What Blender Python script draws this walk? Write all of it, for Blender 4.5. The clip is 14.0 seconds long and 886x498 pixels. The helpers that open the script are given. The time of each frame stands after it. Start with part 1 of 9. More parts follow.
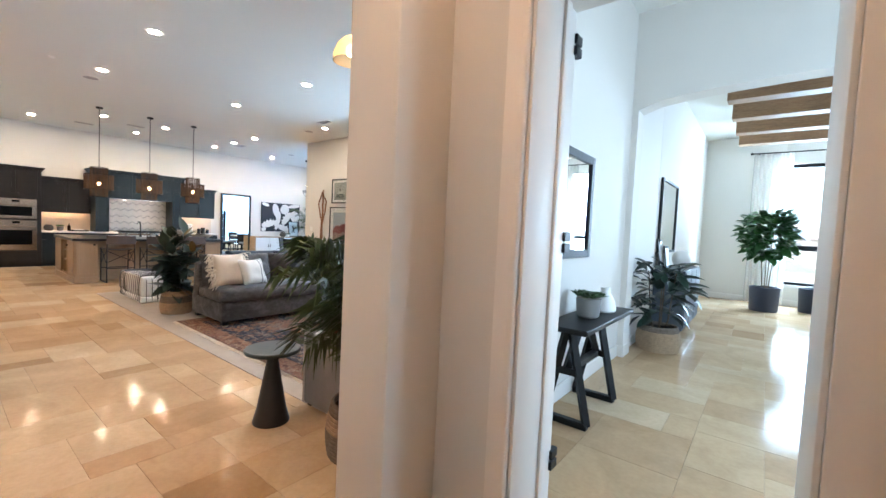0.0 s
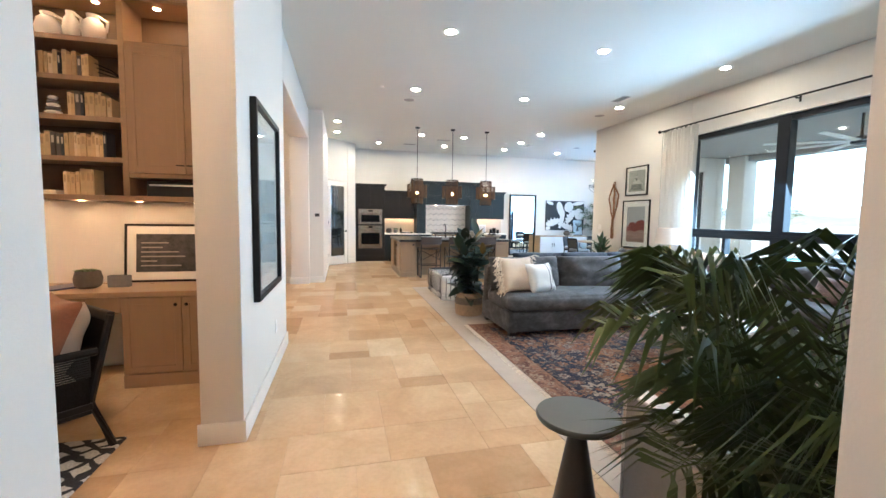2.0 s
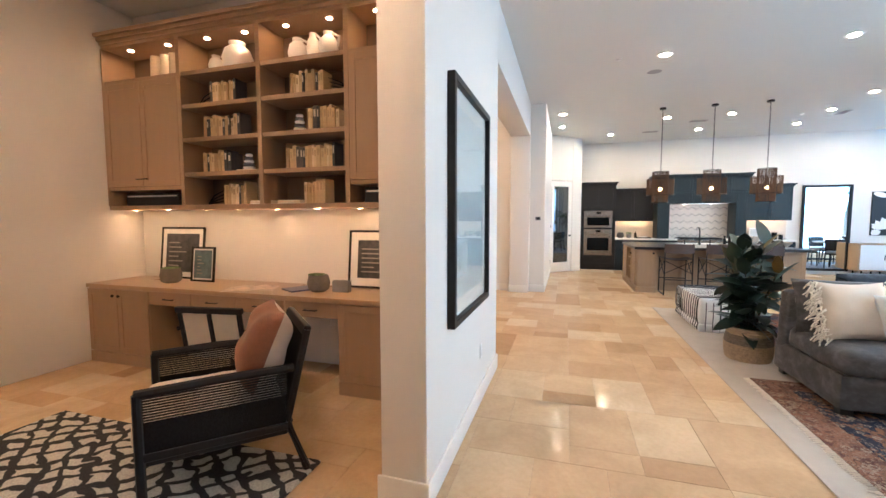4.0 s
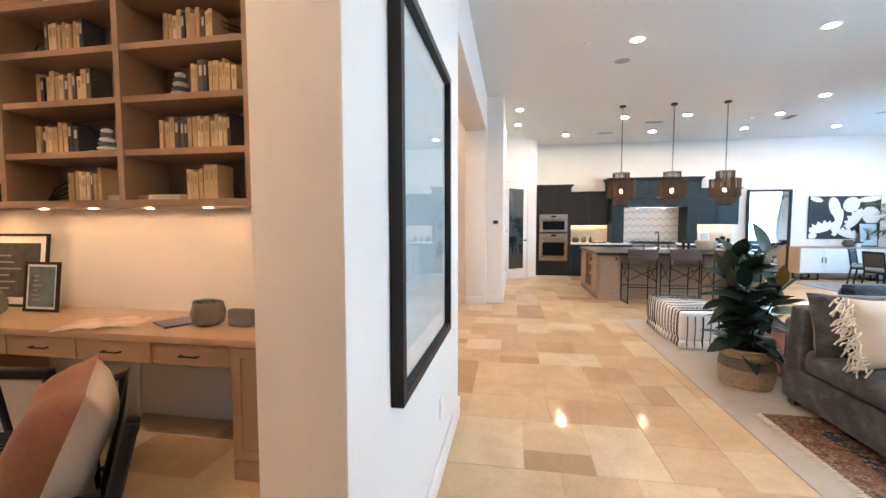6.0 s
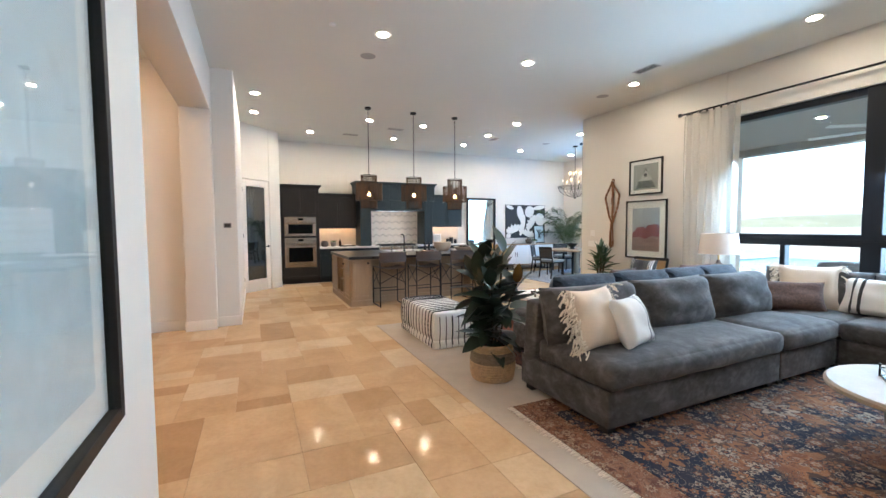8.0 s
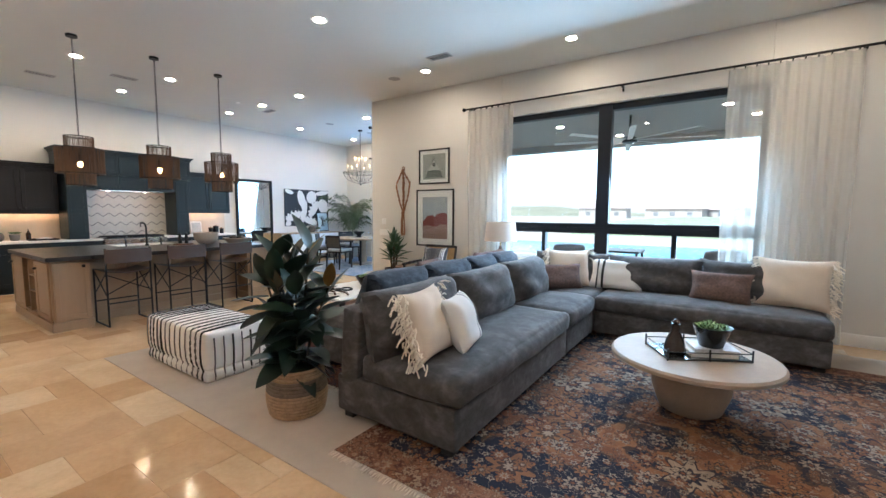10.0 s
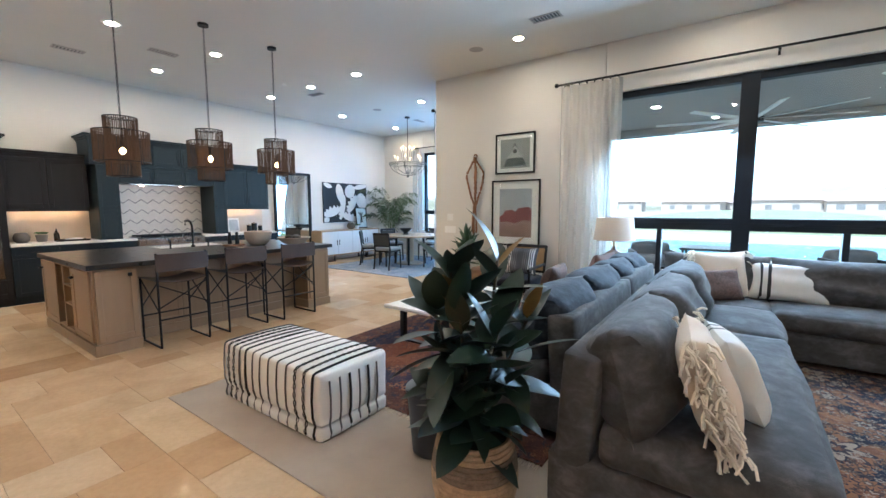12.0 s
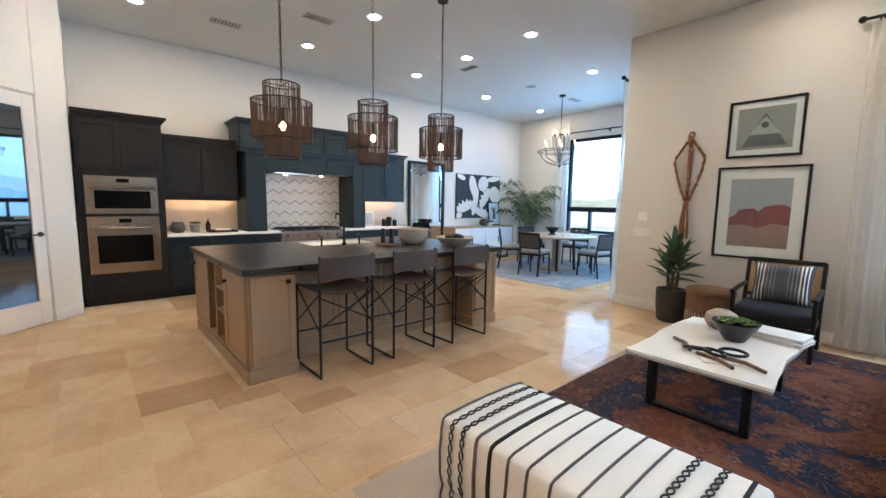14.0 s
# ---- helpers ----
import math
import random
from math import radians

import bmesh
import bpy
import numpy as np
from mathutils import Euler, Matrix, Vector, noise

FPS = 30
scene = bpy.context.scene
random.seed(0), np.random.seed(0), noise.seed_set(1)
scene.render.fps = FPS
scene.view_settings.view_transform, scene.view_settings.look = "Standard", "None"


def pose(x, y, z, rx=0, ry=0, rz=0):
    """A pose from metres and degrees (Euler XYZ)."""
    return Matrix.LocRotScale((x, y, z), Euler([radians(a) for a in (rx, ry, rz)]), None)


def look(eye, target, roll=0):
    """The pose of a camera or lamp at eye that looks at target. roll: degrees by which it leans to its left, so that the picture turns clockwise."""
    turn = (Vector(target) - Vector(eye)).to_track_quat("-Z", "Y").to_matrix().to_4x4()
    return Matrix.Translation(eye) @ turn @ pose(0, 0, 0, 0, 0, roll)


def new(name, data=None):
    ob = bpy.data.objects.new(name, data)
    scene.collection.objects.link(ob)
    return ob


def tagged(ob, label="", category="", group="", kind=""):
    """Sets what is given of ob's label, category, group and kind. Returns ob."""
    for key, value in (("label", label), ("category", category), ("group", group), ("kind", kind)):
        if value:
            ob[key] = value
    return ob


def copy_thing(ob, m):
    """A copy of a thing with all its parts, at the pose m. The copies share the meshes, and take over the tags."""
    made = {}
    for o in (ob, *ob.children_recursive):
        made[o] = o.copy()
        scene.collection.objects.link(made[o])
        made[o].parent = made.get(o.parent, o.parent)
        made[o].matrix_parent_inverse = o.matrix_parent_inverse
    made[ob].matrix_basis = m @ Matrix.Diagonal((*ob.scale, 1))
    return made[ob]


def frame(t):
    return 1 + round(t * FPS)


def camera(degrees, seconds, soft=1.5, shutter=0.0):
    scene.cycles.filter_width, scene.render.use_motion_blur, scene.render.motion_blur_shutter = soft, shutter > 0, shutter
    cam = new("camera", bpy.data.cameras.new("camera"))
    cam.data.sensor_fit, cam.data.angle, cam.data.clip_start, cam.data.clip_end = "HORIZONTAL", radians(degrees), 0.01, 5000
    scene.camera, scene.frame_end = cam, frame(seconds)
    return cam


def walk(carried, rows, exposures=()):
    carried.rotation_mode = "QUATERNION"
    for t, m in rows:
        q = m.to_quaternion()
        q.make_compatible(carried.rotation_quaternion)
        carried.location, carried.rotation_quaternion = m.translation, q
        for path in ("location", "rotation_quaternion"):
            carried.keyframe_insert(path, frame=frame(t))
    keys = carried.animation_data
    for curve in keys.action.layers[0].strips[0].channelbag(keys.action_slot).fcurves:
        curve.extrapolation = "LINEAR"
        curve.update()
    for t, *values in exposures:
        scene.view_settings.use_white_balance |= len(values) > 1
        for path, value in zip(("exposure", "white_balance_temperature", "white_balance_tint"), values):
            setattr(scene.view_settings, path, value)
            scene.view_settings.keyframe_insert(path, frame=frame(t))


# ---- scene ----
cam = camera(94.8, 14.0)
# seconds, eye x y z, yaw, pitch, lean
ROWS = [
    (0, 0.035, 0.073, 1.438, 38.20, -2.82, 2.71),
    (0.5, -0.146, 0.286, 1.441, 51.26, -3.17, 2.35),
    (1, -0.448, 0.375, 1.437, 59.88, -3.30, 1.90),
    (1.5, -0.755, 0.462, 1.438, 66.64, -3.81, 1.45),
    (2, -1.044, 0.538, 1.432, 76.07, -4.35, 0.79),
    (2.5, -1.319, 0.516, 1.431, 86.46, -4.68, 0.36),
    (3, -1.535, 0.537, 1.431, 98.40, -4.59, 0.04),
    (3.2, -1.614, 0.570, 1.444, 102.81, -4.59, -0.03),
    (5.3, -2.522, 0.437, 1.420, 108.11, -3.95, -0.06),
    (5.5, -2.615, 0.388, 1.431, 105.81, -3.89, -0.09),
    (6, -2.842, 0.324, 1.428, 99.72, -3.50, -0.08),
    (6.5, -3.095, 0.325, 1.421, 92.25, -2.97, -0.18),
    (7, -3.313, 0.368, 1.420, 83.30, -3.06, -0.42),
    (7.5, -3.472, 0.374, 1.428, 74.35, -2.94, -0.56),
    (8, -3.553, 0.374, 1.425, 65.24, -3.15, -0.35),
    (8.5, -3.617, 0.399, 1.429, 55.65, -3.56, -0.03),
    (9, -3.759, 0.501, 1.438, 47.11, -3.93, 0.34),
    (9.2, -3.846, 0.546, 1.443, 43.77, -4.01, 0.46),
    (11.3, -5.254, 0.642, 1.444, 29.47, -5.83, -0.16),
    (11.5, -5.417, 0.675, 1.434, 30.81, -5.79, 0.01),
    (12, -5.815, 0.731, 1.437, 35.49, -5.79, -0.09),
    (12.5, -6.226, 0.776, 1.438, 41.33, -5.87, 0.01),
    (13, -6.650, 0.854, 1.431, 47.06, -6.11, 0.17),
    (13.5, -7.092, 0.941, 1.434, 49.90, -6.41, 0.56),
    (14, -7.556, 1.028, 1.412, 48.68, -6.49, 0.91),
]
EXPOSURES = [(0.0, 0.85, 5850, 9), (0.5, 0.75, 6150, 13), (1.0, 0.72, 6350, 15), (1.5, 0.98, 5750, 6), (2.0, 1.02, 5500, 4), (3.0, 0.98, 5500, 6), (6.0, 1.13, 5550, 7), (7.5, 0.85, 5700, 6), (9.0, 0.50, 5800, 8), (11.5, 0.50, 5350, 5), (14.0, 0.50, 5550, 6)]
walk(cam, [(t, pose(x, y, z, 0, 0, yaw) @ pose(0, 0, 0, 90 + pitch) @ pose(0, 0, 0, 0, 0, lean)) for t, x, y, z, yaw, pitch, lean in ROWS], EXPOSURES)

# ---- light ----
world = bpy.data.worlds.new("sky")
scene.world = world
world.use_nodes = True
wn = world.node_tree
sky = wn.nodes.new("ShaderNodeTexSky")
sky.sky_type = "NISHITA"
sky.sun_disc = False
sky.air_density, sky.dust_density, sky.ozone_density = 1.0, 1.0, 0.5
sky.sun_elevation = radians(52)
sky.sun_rotation = radians(200)
wn.links.new(sky.outputs[0], wn.nodes["Background"].inputs[0])
wn.nodes["Background"].inputs[1].default_value = 0.15

sun = new("sun", bpy.data.lights.new("sun", "SUN"))
sun.data.energy, sun.data.angle, sun.data.color = 5.0, radians(0.5), (1.0, 0.95, 0.88)
sun.matrix_world = look((-8 - 12, 0 - 30, 40), (-8, 0, 0))


def window_light(name, eye, target, width, height, watts, color=(0.58, 0.79, 1.0)):
    lamp = new(name, bpy.data.lights.new(name, "AREA"))
    lamp.data.shape, lamp.data.size, lamp.data.size_y = "RECTANGLE", width, height
    lamp.data.energy, lamp.data.color = watts, color
    lamp.matrix_world = look(eye, target)
    return lamp


window_light("skylight_living", (-5.7, 6.98, 1.70), (-5.7, 1.0, -1.6), 3.0, 2.3, 230)
window_light("skylight_dining", (-12.3, 10.62, 1.9), (-12.3, 2, -1.0), 2.0, 2.2, 80, (0.22, 0.52, 1.0))
window_light("skylight_slider", (-10.03, 8.6, 1.4), (-15, 7.8, -0.6), 2.4, 2.5, 60, (0.45, 0.72, 1.0))
window_light("skylight_entry", (1.3, 12.97, 2.1), (0.6, 5, 0.2), 1.9, 2.5, 400)
window_light("skylight_entry_side", (2.985, 3.6, 1.75), (-1.3, 3.6, 1.0), 2.0, 2.3, 85)

# ---- materials ----
MATS = {}


def shader(name):
    m = bpy.data.materials.new(name)
    m.use_nodes = True
    return m, m.node_tree, m.node_tree.nodes["Principled BSDF"]


def node(tree, kind, **values):
    n = tree.nodes.new(kind)
    for k, v in values.items():
        n.inputs[k].default_value = v
    return n


def ramp(tree, fac, stops):
    r = tree.nodes.new("ShaderNodeValToRGB")
    e = r.color_ramp.elements
    while len(e) < len(stops):
        e.new(0.5)
    for el, (p, c) in zip(e, stops):
        el.position, el.color = p, (*c, 1)
    tree.links.new(fac, r.inputs[0])
    return r.outputs[0]


def shade(c, k):
    return tuple(max(0.0, min(1.0, v * k)) for v in c)


def mixed(tree, a, b, fac, mode="MIX"):
    m = tree.nodes.new("ShaderNodeMix")
    m.data_type, m.blend_type = "RGBA", mode
    for socket, v in ((m.inputs[0], fac), (m.inputs[6], a), (m.inputs[7], b)):
        if isinstance(v, (int, float)):
            socket.default_value = v
        elif isinstance(v, tuple):
            socket.default_value = (*v, 1)
        else:
            tree.links.new(v, socket)
    return m.outputs[2]


def coords(tree, scale=(1, 1, 1)):
    c = tree.nodes.new("ShaderNodeTexCoord")
    mp = tree.nodes.new("ShaderNodeMapping")
    mp.inputs["Scale"].default_value = scale
    tree.links.new(c.outputs["Object"], mp.inputs[0])
    return mp.outputs[0]


def noise_tex(tree, vec, scale, detail=4, rough=0.55, dist=0.0):
    n = node(tree, "ShaderNodeTexNoise", Scale=scale, Detail=detail, Roughness=rough, Distortion=dist)
    tree.links.new(vec, n.inputs["Vector"])
    return n.outputs[0]


def relief(tree, bsdf, height, strength, distance=0.01):
    b = node(tree, "ShaderNodeBump", Strength=strength, Distance=distance)
    tree.links.new(height, b.inputs["Height"])
    tree.links.new(b.outputs[0], bsdf.inputs["Normal"])


def plain(name, base, rough=0.5, metal=0.0, var=0.12, scale=3.0, bump=0.08, bscale=120.0, stretch=(1, 1, 1), coat=0.0, sheen=0.0, random_tone=0.0, spec=0.5):
    """Paint, metal, cloth and the like: a base colour varied at a coarse and a fine scale, with fine relief."""
    if name in MATS:
        return MATS[name]
    m, t, b = shader(name)
    v = coords(t, stretch)
    big = noise_tex(t, v, scale)
    fine = noise_tex(t, v, bscale, 3)
    col = ramp(t, big, [(0.3, shade(base, 1 - var)), (0.7, shade(base, 1 + var))])
    col = mixed(t, col, ramp(t, fine, [(0.25, shade(base, 1 - var)), (0.75, shade(base, 1 + var))]), 0.4)
    if random_tone:
        info = t.nodes.new("ShaderNodeObjectInfo")
        col = mixed(t, col, ramp(t, info.outputs["Random"], [(0, shade((1, 1, 1), 1 - random_tone)), (1, (1, 1, 1))]), 1.0, "MULTIPLY")
    t.links.new(col, b.inputs["Base Color"])
    b.inputs["Roughness"].default_value, b.inputs["Metallic"].default_value = rough, metal
    rr = t.nodes.new("ShaderNodeMapRange")
    rr.inputs[3].default_value, rr.inputs[4].default_value = max(0.02, rough - 0.08), min(1, rough + 0.08)
    t.links.new(big, rr.inputs[0])
    t.links.new(rr.outputs[0], b.inputs["Roughness"])
    b.inputs["Coat Weight"].default_value = coat
    b.inputs["Specular IOR Level"].default_value = spec
    b.inputs["Sheen Weight"].default_value = sheen
    relief(t, b, fine, bump, 0.004)
    MATS[name] = m
    return m


def wood(name, base, rough=0.45, along="z", contrast=0.3, size=1.0):
    if name in MATS:
        return MATS[name]
    m, t, b = shader(name)
    st = {"x": (0.8, 9, 9), "y": (9, 0.8, 9), "z": (9, 9, 0.8)}[along]
    v = coords(t, tuple(s * size for s in st))
    grain = noise_tex(t, v, 3.5, 6, 0.65, 0.6)
    pore = noise_tex(t, v, 22, 2)
    col = ramp(t, grain, [(0.25, shade(base, 1 - contrast)), (0.5, base), (0.75, shade(base, 1 + contrast * 0.7))])
    col = mixed(t, col, ramp(t, pore, [(0.35, shade(base, 0.6)), (0.55, (1, 1, 1))]), 0.35, "MULTIPLY")
    info = t.nodes.new("ShaderNodeObjectInfo")
    col = mixed(t, col, ramp(t, info.outputs["Random"], [(0, (0.86, 0.85, 0.84)), (1, (1, 1, 1))]), 1.0, "MULTIPLY")
    t.links.new(col, b.inputs["Base Color"])
    b.inputs["Roughness"].default_value = rough
    relief(t, b, pore, 0.12, 0.002)
    MATS[name] = m
    return m


def glow(name, color, strength):
    if name not in MATS:
        m, t, b = shader(name)
        b.inputs["Base Color"].default_value = (*color, 1)
        b.inputs["Emission Color"].default_value = (*color, 1)
        b.inputs["Emission Strength"].default_value = strength
        MATS[name] = m
    return MATS[name]


def glass(name, color=(1, 1, 1), rough=0.0, thin=True):
    if name not in MATS:
        m, t, b = shader(name)
        b.inputs["Base Color"].default_value = (*color, 1)
        b.inputs["Roughness"].default_value = rough
        b.inputs["Transmission Weight"].default_value = 1.0
        b.inputs["IOR"].default_value = 1.05 if thin else 1.45
        if thin:
            b.inputs["Specular IOR Level"].default_value = 0.5
        MATS[name] = m
    return MATS[name]


def window_glass():
    """A clear pane: lets the view through and mirrors a little at a slant."""
    if "pane" not in MATS:
        m, t, b = shader("pane")
        clear = node(t, "ShaderNodeBsdfTransparent", Color=(0.95, 0.97, 0.97, 1))
        gloss = node(t, "ShaderNodeBsdfGlossy", Roughness=0.02)
        face = node(t, "ShaderNodeLayerWeight", Blend=0.5)
        curve = t.nodes.new("ShaderNodeMath")
        curve.operation = "POWER"
        curve.inputs[1].default_value = 4.0
        t.links.new(face.outputs["Facing"], curve.inputs[0])
        fres = t.nodes.new("ShaderNodeMapRange")
        fres.inputs[3].default_value, fres.inputs[4].default_value = 0.035, 0.6
        t.links.new(curve.outputs[0], fres.inputs[0])
        mx = t.nodes.new("ShaderNodeMixShader")
        t.links.new(fres.outputs[0], mx.inputs[0])
        t.links.new(clear.outputs[0], mx.inputs[1])
        t.links.new(gloss.outputs[0], mx.inputs[2])
        t.links.new(mx.outputs[0], t.nodes["Material Output"].inputs[0])
        MATS["pane"] = m
    return MATS["pane"]


def mirror_glass():
    """Pane painted near black for the dark room behind; mirrors part of the bright side."""
    if "dark_pantry_glass" not in MATS:
        m, t, b = shader("dark_pantry_glass")
        b.inputs["Base Color"].default_value = (0.012, 0.014, 0.015, 1)
        b.inputs["Roughness"].default_value, b.inputs["IOR"].default_value = 0.02, 2.1
        MATS["dark_pantry_glass"] = m
    return MATS["dark_pantry_glass"]


def mirror_mat():
    if "mirror" not in MATS:
        m, t, b = shader("mirror")
        b.inputs["Base Color"].default_value = (0.9, 0.92, 0.92, 1)
        b.inputs["Metallic"].default_value, b.inputs["Roughness"].default_value = 1.0, 0.015
        MATS["mirror"] = m
    return MATS["mirror"]


def sheer_mat():
    if "sheer" not in MATS:
        m, t, b = shader("sheer")
        v = coords(t)
        thread = noise_tex(t, v, 420, 2)
        diff = node(t, "ShaderNodeBsdfDiffuse", Color=(0.85, 0.81, 0.75, 1))
        trans = node(t, "ShaderNodeBsdfTranslucent", Color=(0.90, 0.89, 0.84, 1))
        clear = t.nodes.new("ShaderNodeBsdfTransparent")
        a, c = t.nodes.new("ShaderNodeMixShader"), t.nodes.new("ShaderNodeMixShader")
        a.inputs[0].default_value = 0.5
        fac = t.nodes.new("ShaderNodeMapRange")
        fac.inputs[3].default_value, fac.inputs[4].default_value = 0.40, 0.62
        t.links.new(thread, fac.inputs[0])
        t.links.new(diff.outputs[0], a.inputs[1])
        t.links.new(trans.outputs[0], a.inputs[2])
        t.links.new(fac.outputs[0], c.inputs[0])
        t.links.new(a.outputs[0], c.inputs[1])
        t.links.new(clear.outputs[0], c.inputs[2])
        t.links.new(c.outputs[0], t.nodes["Material Output"].inputs[0])
        MATS["sheer"] = m
    return MATS["sheer"]


def travertine(name="travertine", tint=(1, 1, 1)):
    """Polished cream stone; every tile has its own tone."""
    if name in MATS:
        return MATS[name]
    m, t, b = shader(name)
    geo = t.nodes.new("ShaderNodeNewGeometry")
    mp = t.nodes.new("ShaderNodeMapping")
    t.links.new(geo.outputs["Position"], mp.inputs[0])
    v = mp.outputs[0]
    info = t.nodes.new("ShaderNodeObjectInfo")
    add = t.nodes.new("ShaderNodeMath")
    add.operation = "ADD"
    t.links.new(info.outputs["Random"], add.inputs[0])
    t.links.new(geo.outputs["Random Per Island"], add.inputs[1])
    wrap = t.nodes.new("ShaderNodeMath")
    wrap.operation = "FRACT"
    t.links.new(add.outputs[0], wrap.inputs[0])
    tone = ramp(t, wrap.outputs[0], [(0.0, (0.42, 0.275, 0.155)), (0.10, (0.52, 0.365, 0.220)), (0.5, (0.575, 0.42, 0.262)), (0.85, (0.60, 0.455, 0.295)), (1.0, (0.63, 0.50, 0.345))])
    cloud = noise_tex(t, v, 2.6, 6, 0.62, 0.8)
    fine = noise_tex(t, v, 30, 5, 0.6)
    col = mixed(t, tone, ramp(t, cloud, [(0.3, (0.80, 0.76, 0.70)), (0.7, (1.08, 1.06, 1.04))]), 0.75, "MULTIPLY")
    col = mixed(t, col, ramp(t, fine, [(0.3, (0.86, 0.83, 0.80)), (0.6, (1, 1, 1))]), 0.5, "MULTIPLY")
    col = mixed(t, col, tint, 1.0, "MULTIPLY")
    t.links.new(col, b.inputs["Base Color"])
    rr = t.nodes.new("ShaderNodeMapRange")
    b.inputs["Specular IOR Level"].default_value = 0.035
    rr.inputs[3].default_value, rr.inputs[4].default_value = 0.07, 0.14
    t.links.new(cloud, rr.inputs[0])
    t.links.new(rr.outputs[0], b.inputs["Roughness"])
    relief(t, b, cloud, 0.02, 0.01)
    MATS[name] = m
    return m


def velvet(name, low, mid, high):
    """Crushed pile: brushed patches of lighter and darker nap."""
    m, t, b = shader(name)
    v = coords(t, (1, 1, 1.4))
    nap = noise_tex(t, v, 9.0, 6, 0.66, 0.35)
    fine = noise_tex(t, v, 150, 2)
    broad = noise_tex(t, v, 1.6, 3)
    col = ramp(t, nap, [(0.33, low), (0.5, mid), (0.66, high)])
    col = mixed(t, col, ramp(t, broad, [(0.35, (0.84, 0.84, 0.84)), (0.65, (1.14, 1.14, 1.14))]), 1.0, "MULTIPLY")
    t.links.new(col, b.inputs["Base Color"])
    b.inputs["Roughness"].default_value = 0.85
    b.inputs["Specular IOR Level"].default_value = 0.2
    b.inputs["Sheen Weight"].default_value, b.inputs["Sheen Roughness"].default_value = 0.14, 0.35
    relief(t, b, mixed(t, nap, fine, 0.4), 0.35, 0.008)
    MATS[name] = m
    return m


PAINT = plain("wall_paint", (0.70, 0.665, 0.615), 0.75, var=0.025, scale=0.8, bump=0.12, bscale=180)
CEIL = plain("ceiling_paint", (0.74, 0.73, 0.68), 0.85, var=0.02, scale=0.6, bump=0.1, bscale=150)
TRIM = plain("trim_paint", (0.74, 0.70, 0.65), 0.4, var=0.02, bump=0.03)
GROUT = plain("grout", (0.54, 0.40, 0.26), 0.7, var=0.1)
BLACK = plain("black_metal", (0.010, 0.010, 0.011), 0.42, 0.2, var=0.2, bump=0.04, spec=0.35)
BLACKWOOD = plain("black_wood", (0.008, 0.007, 0.007), 0.5, spec=0.3, var=0.3, stretch=(1, 1, 1), bump=0.1, bscale=60)
BRONZE = plain("dark_bronze", (0.010, 0.012, 0.017), 0.5, 0.0, var=0.15, spec=0.25)
WHITE = plain("white_ceramic", (0.82, 0.80, 0.77), 0.35, var=0.04)
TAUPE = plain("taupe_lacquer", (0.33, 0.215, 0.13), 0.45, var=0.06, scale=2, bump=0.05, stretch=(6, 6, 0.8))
# Taupe darkened to paint in the shade inside the bookcase and drawer space.
TAUPE_SHADE = plain("taupe_shade", (0.17, 0.108, 0.062), 0.5, var=0.08, scale=2, bump=0.05)
CABINET = plain("blue_grey_cabinet", (0.013, 0.019, 0.024), 0.42, spec=0.22, var=0.12, scale=3, bump=0.06, stretch=(5, 5, 0.7))
CHARCOAL = plain("charcoal_cabinet", (0.017, 0.015, 0.015), 0.45, spec=0.25, var=0.15, scale=3, bump=0.08, stretch=(5, 5, 0.7))
TEAL = plain("teal_cabinet", (0.020, 0.030, 0.036), 0.42, spec=0.25, var=0.10, scale=3, bump=0.06, stretch=(5, 5, 0.7))
OAK = plain("oak_stain", (0.31, 0.205, 0.12), 0.5, var=0.07, scale=2.5, bump=0.06, stretch=(7, 7, 0.7))
STEEL = plain("brushed_steel", (0.44, 0.38, 0.33), 0.2, 1.0, var=0.06, scale=2, bump=0.05, bscale=200, stretch=(1, 0.06, 1))
COUNTER = plain("dark_counter", (0.022, 0.02, 0.019), 0.3, var=0.35, scale=9, bump=0.03)
QUARTZ = plain("white_quartz", (0.74, 0.71, 0.67), 0.3, var=0.05, scale=5, bump=0.02)
VELVET = velvet("grey_velvet", (0.050, 0.047, 0.047), (0.074, 0.071, 0.072), (0.118, 0.113, 0.114))
BLUE_VELVET = velvet("blue_velvet", (0.012, 0.016, 0.024), (0.024, 0.031, 0.044), (0.055, 0.066, 0.085))
CREAM = plain("cream_cloth", (0.66, 0.55, 0.44), 0.9, var=0.06, scale=10, bump=0.5, bscale=220, sheen=0.2)
LEAF = plain("dark_leaf", (0.013, 0.032, 0.020), 0.36, var=0.45, scale=9, bump=0.1, bscale=30, random_tone=0.35)

# ---- building blocks ----


def box(bm, x0, x1, y0, y1, z0, z1, bevel=0.0, seg=1):
    m = Matrix.LocRotScale(((x0 + x1) / 2, (y0 + y1) / 2, (z0 + z1) / 2), None, (abs(x1 - x0), abs(y1 - y0), abs(z1 - z0)))
    r = bmesh.ops.create_cube(bm, size=1, matrix=m)
    if bevel:
        edges = list({e for v in r["verts"] for e in v.link_edges})
        bmesh.ops.bevel(bm, geom=edges, offset=bevel, segments=seg, affect="EDGES", profile=0.5)
    return bm


def boxes(*rows, bevel=0.0, seg=1):
    bm = bmesh.new()
    for r in rows:
        box(bm, *r, bevel=bevel, seg=seg)
    return bm


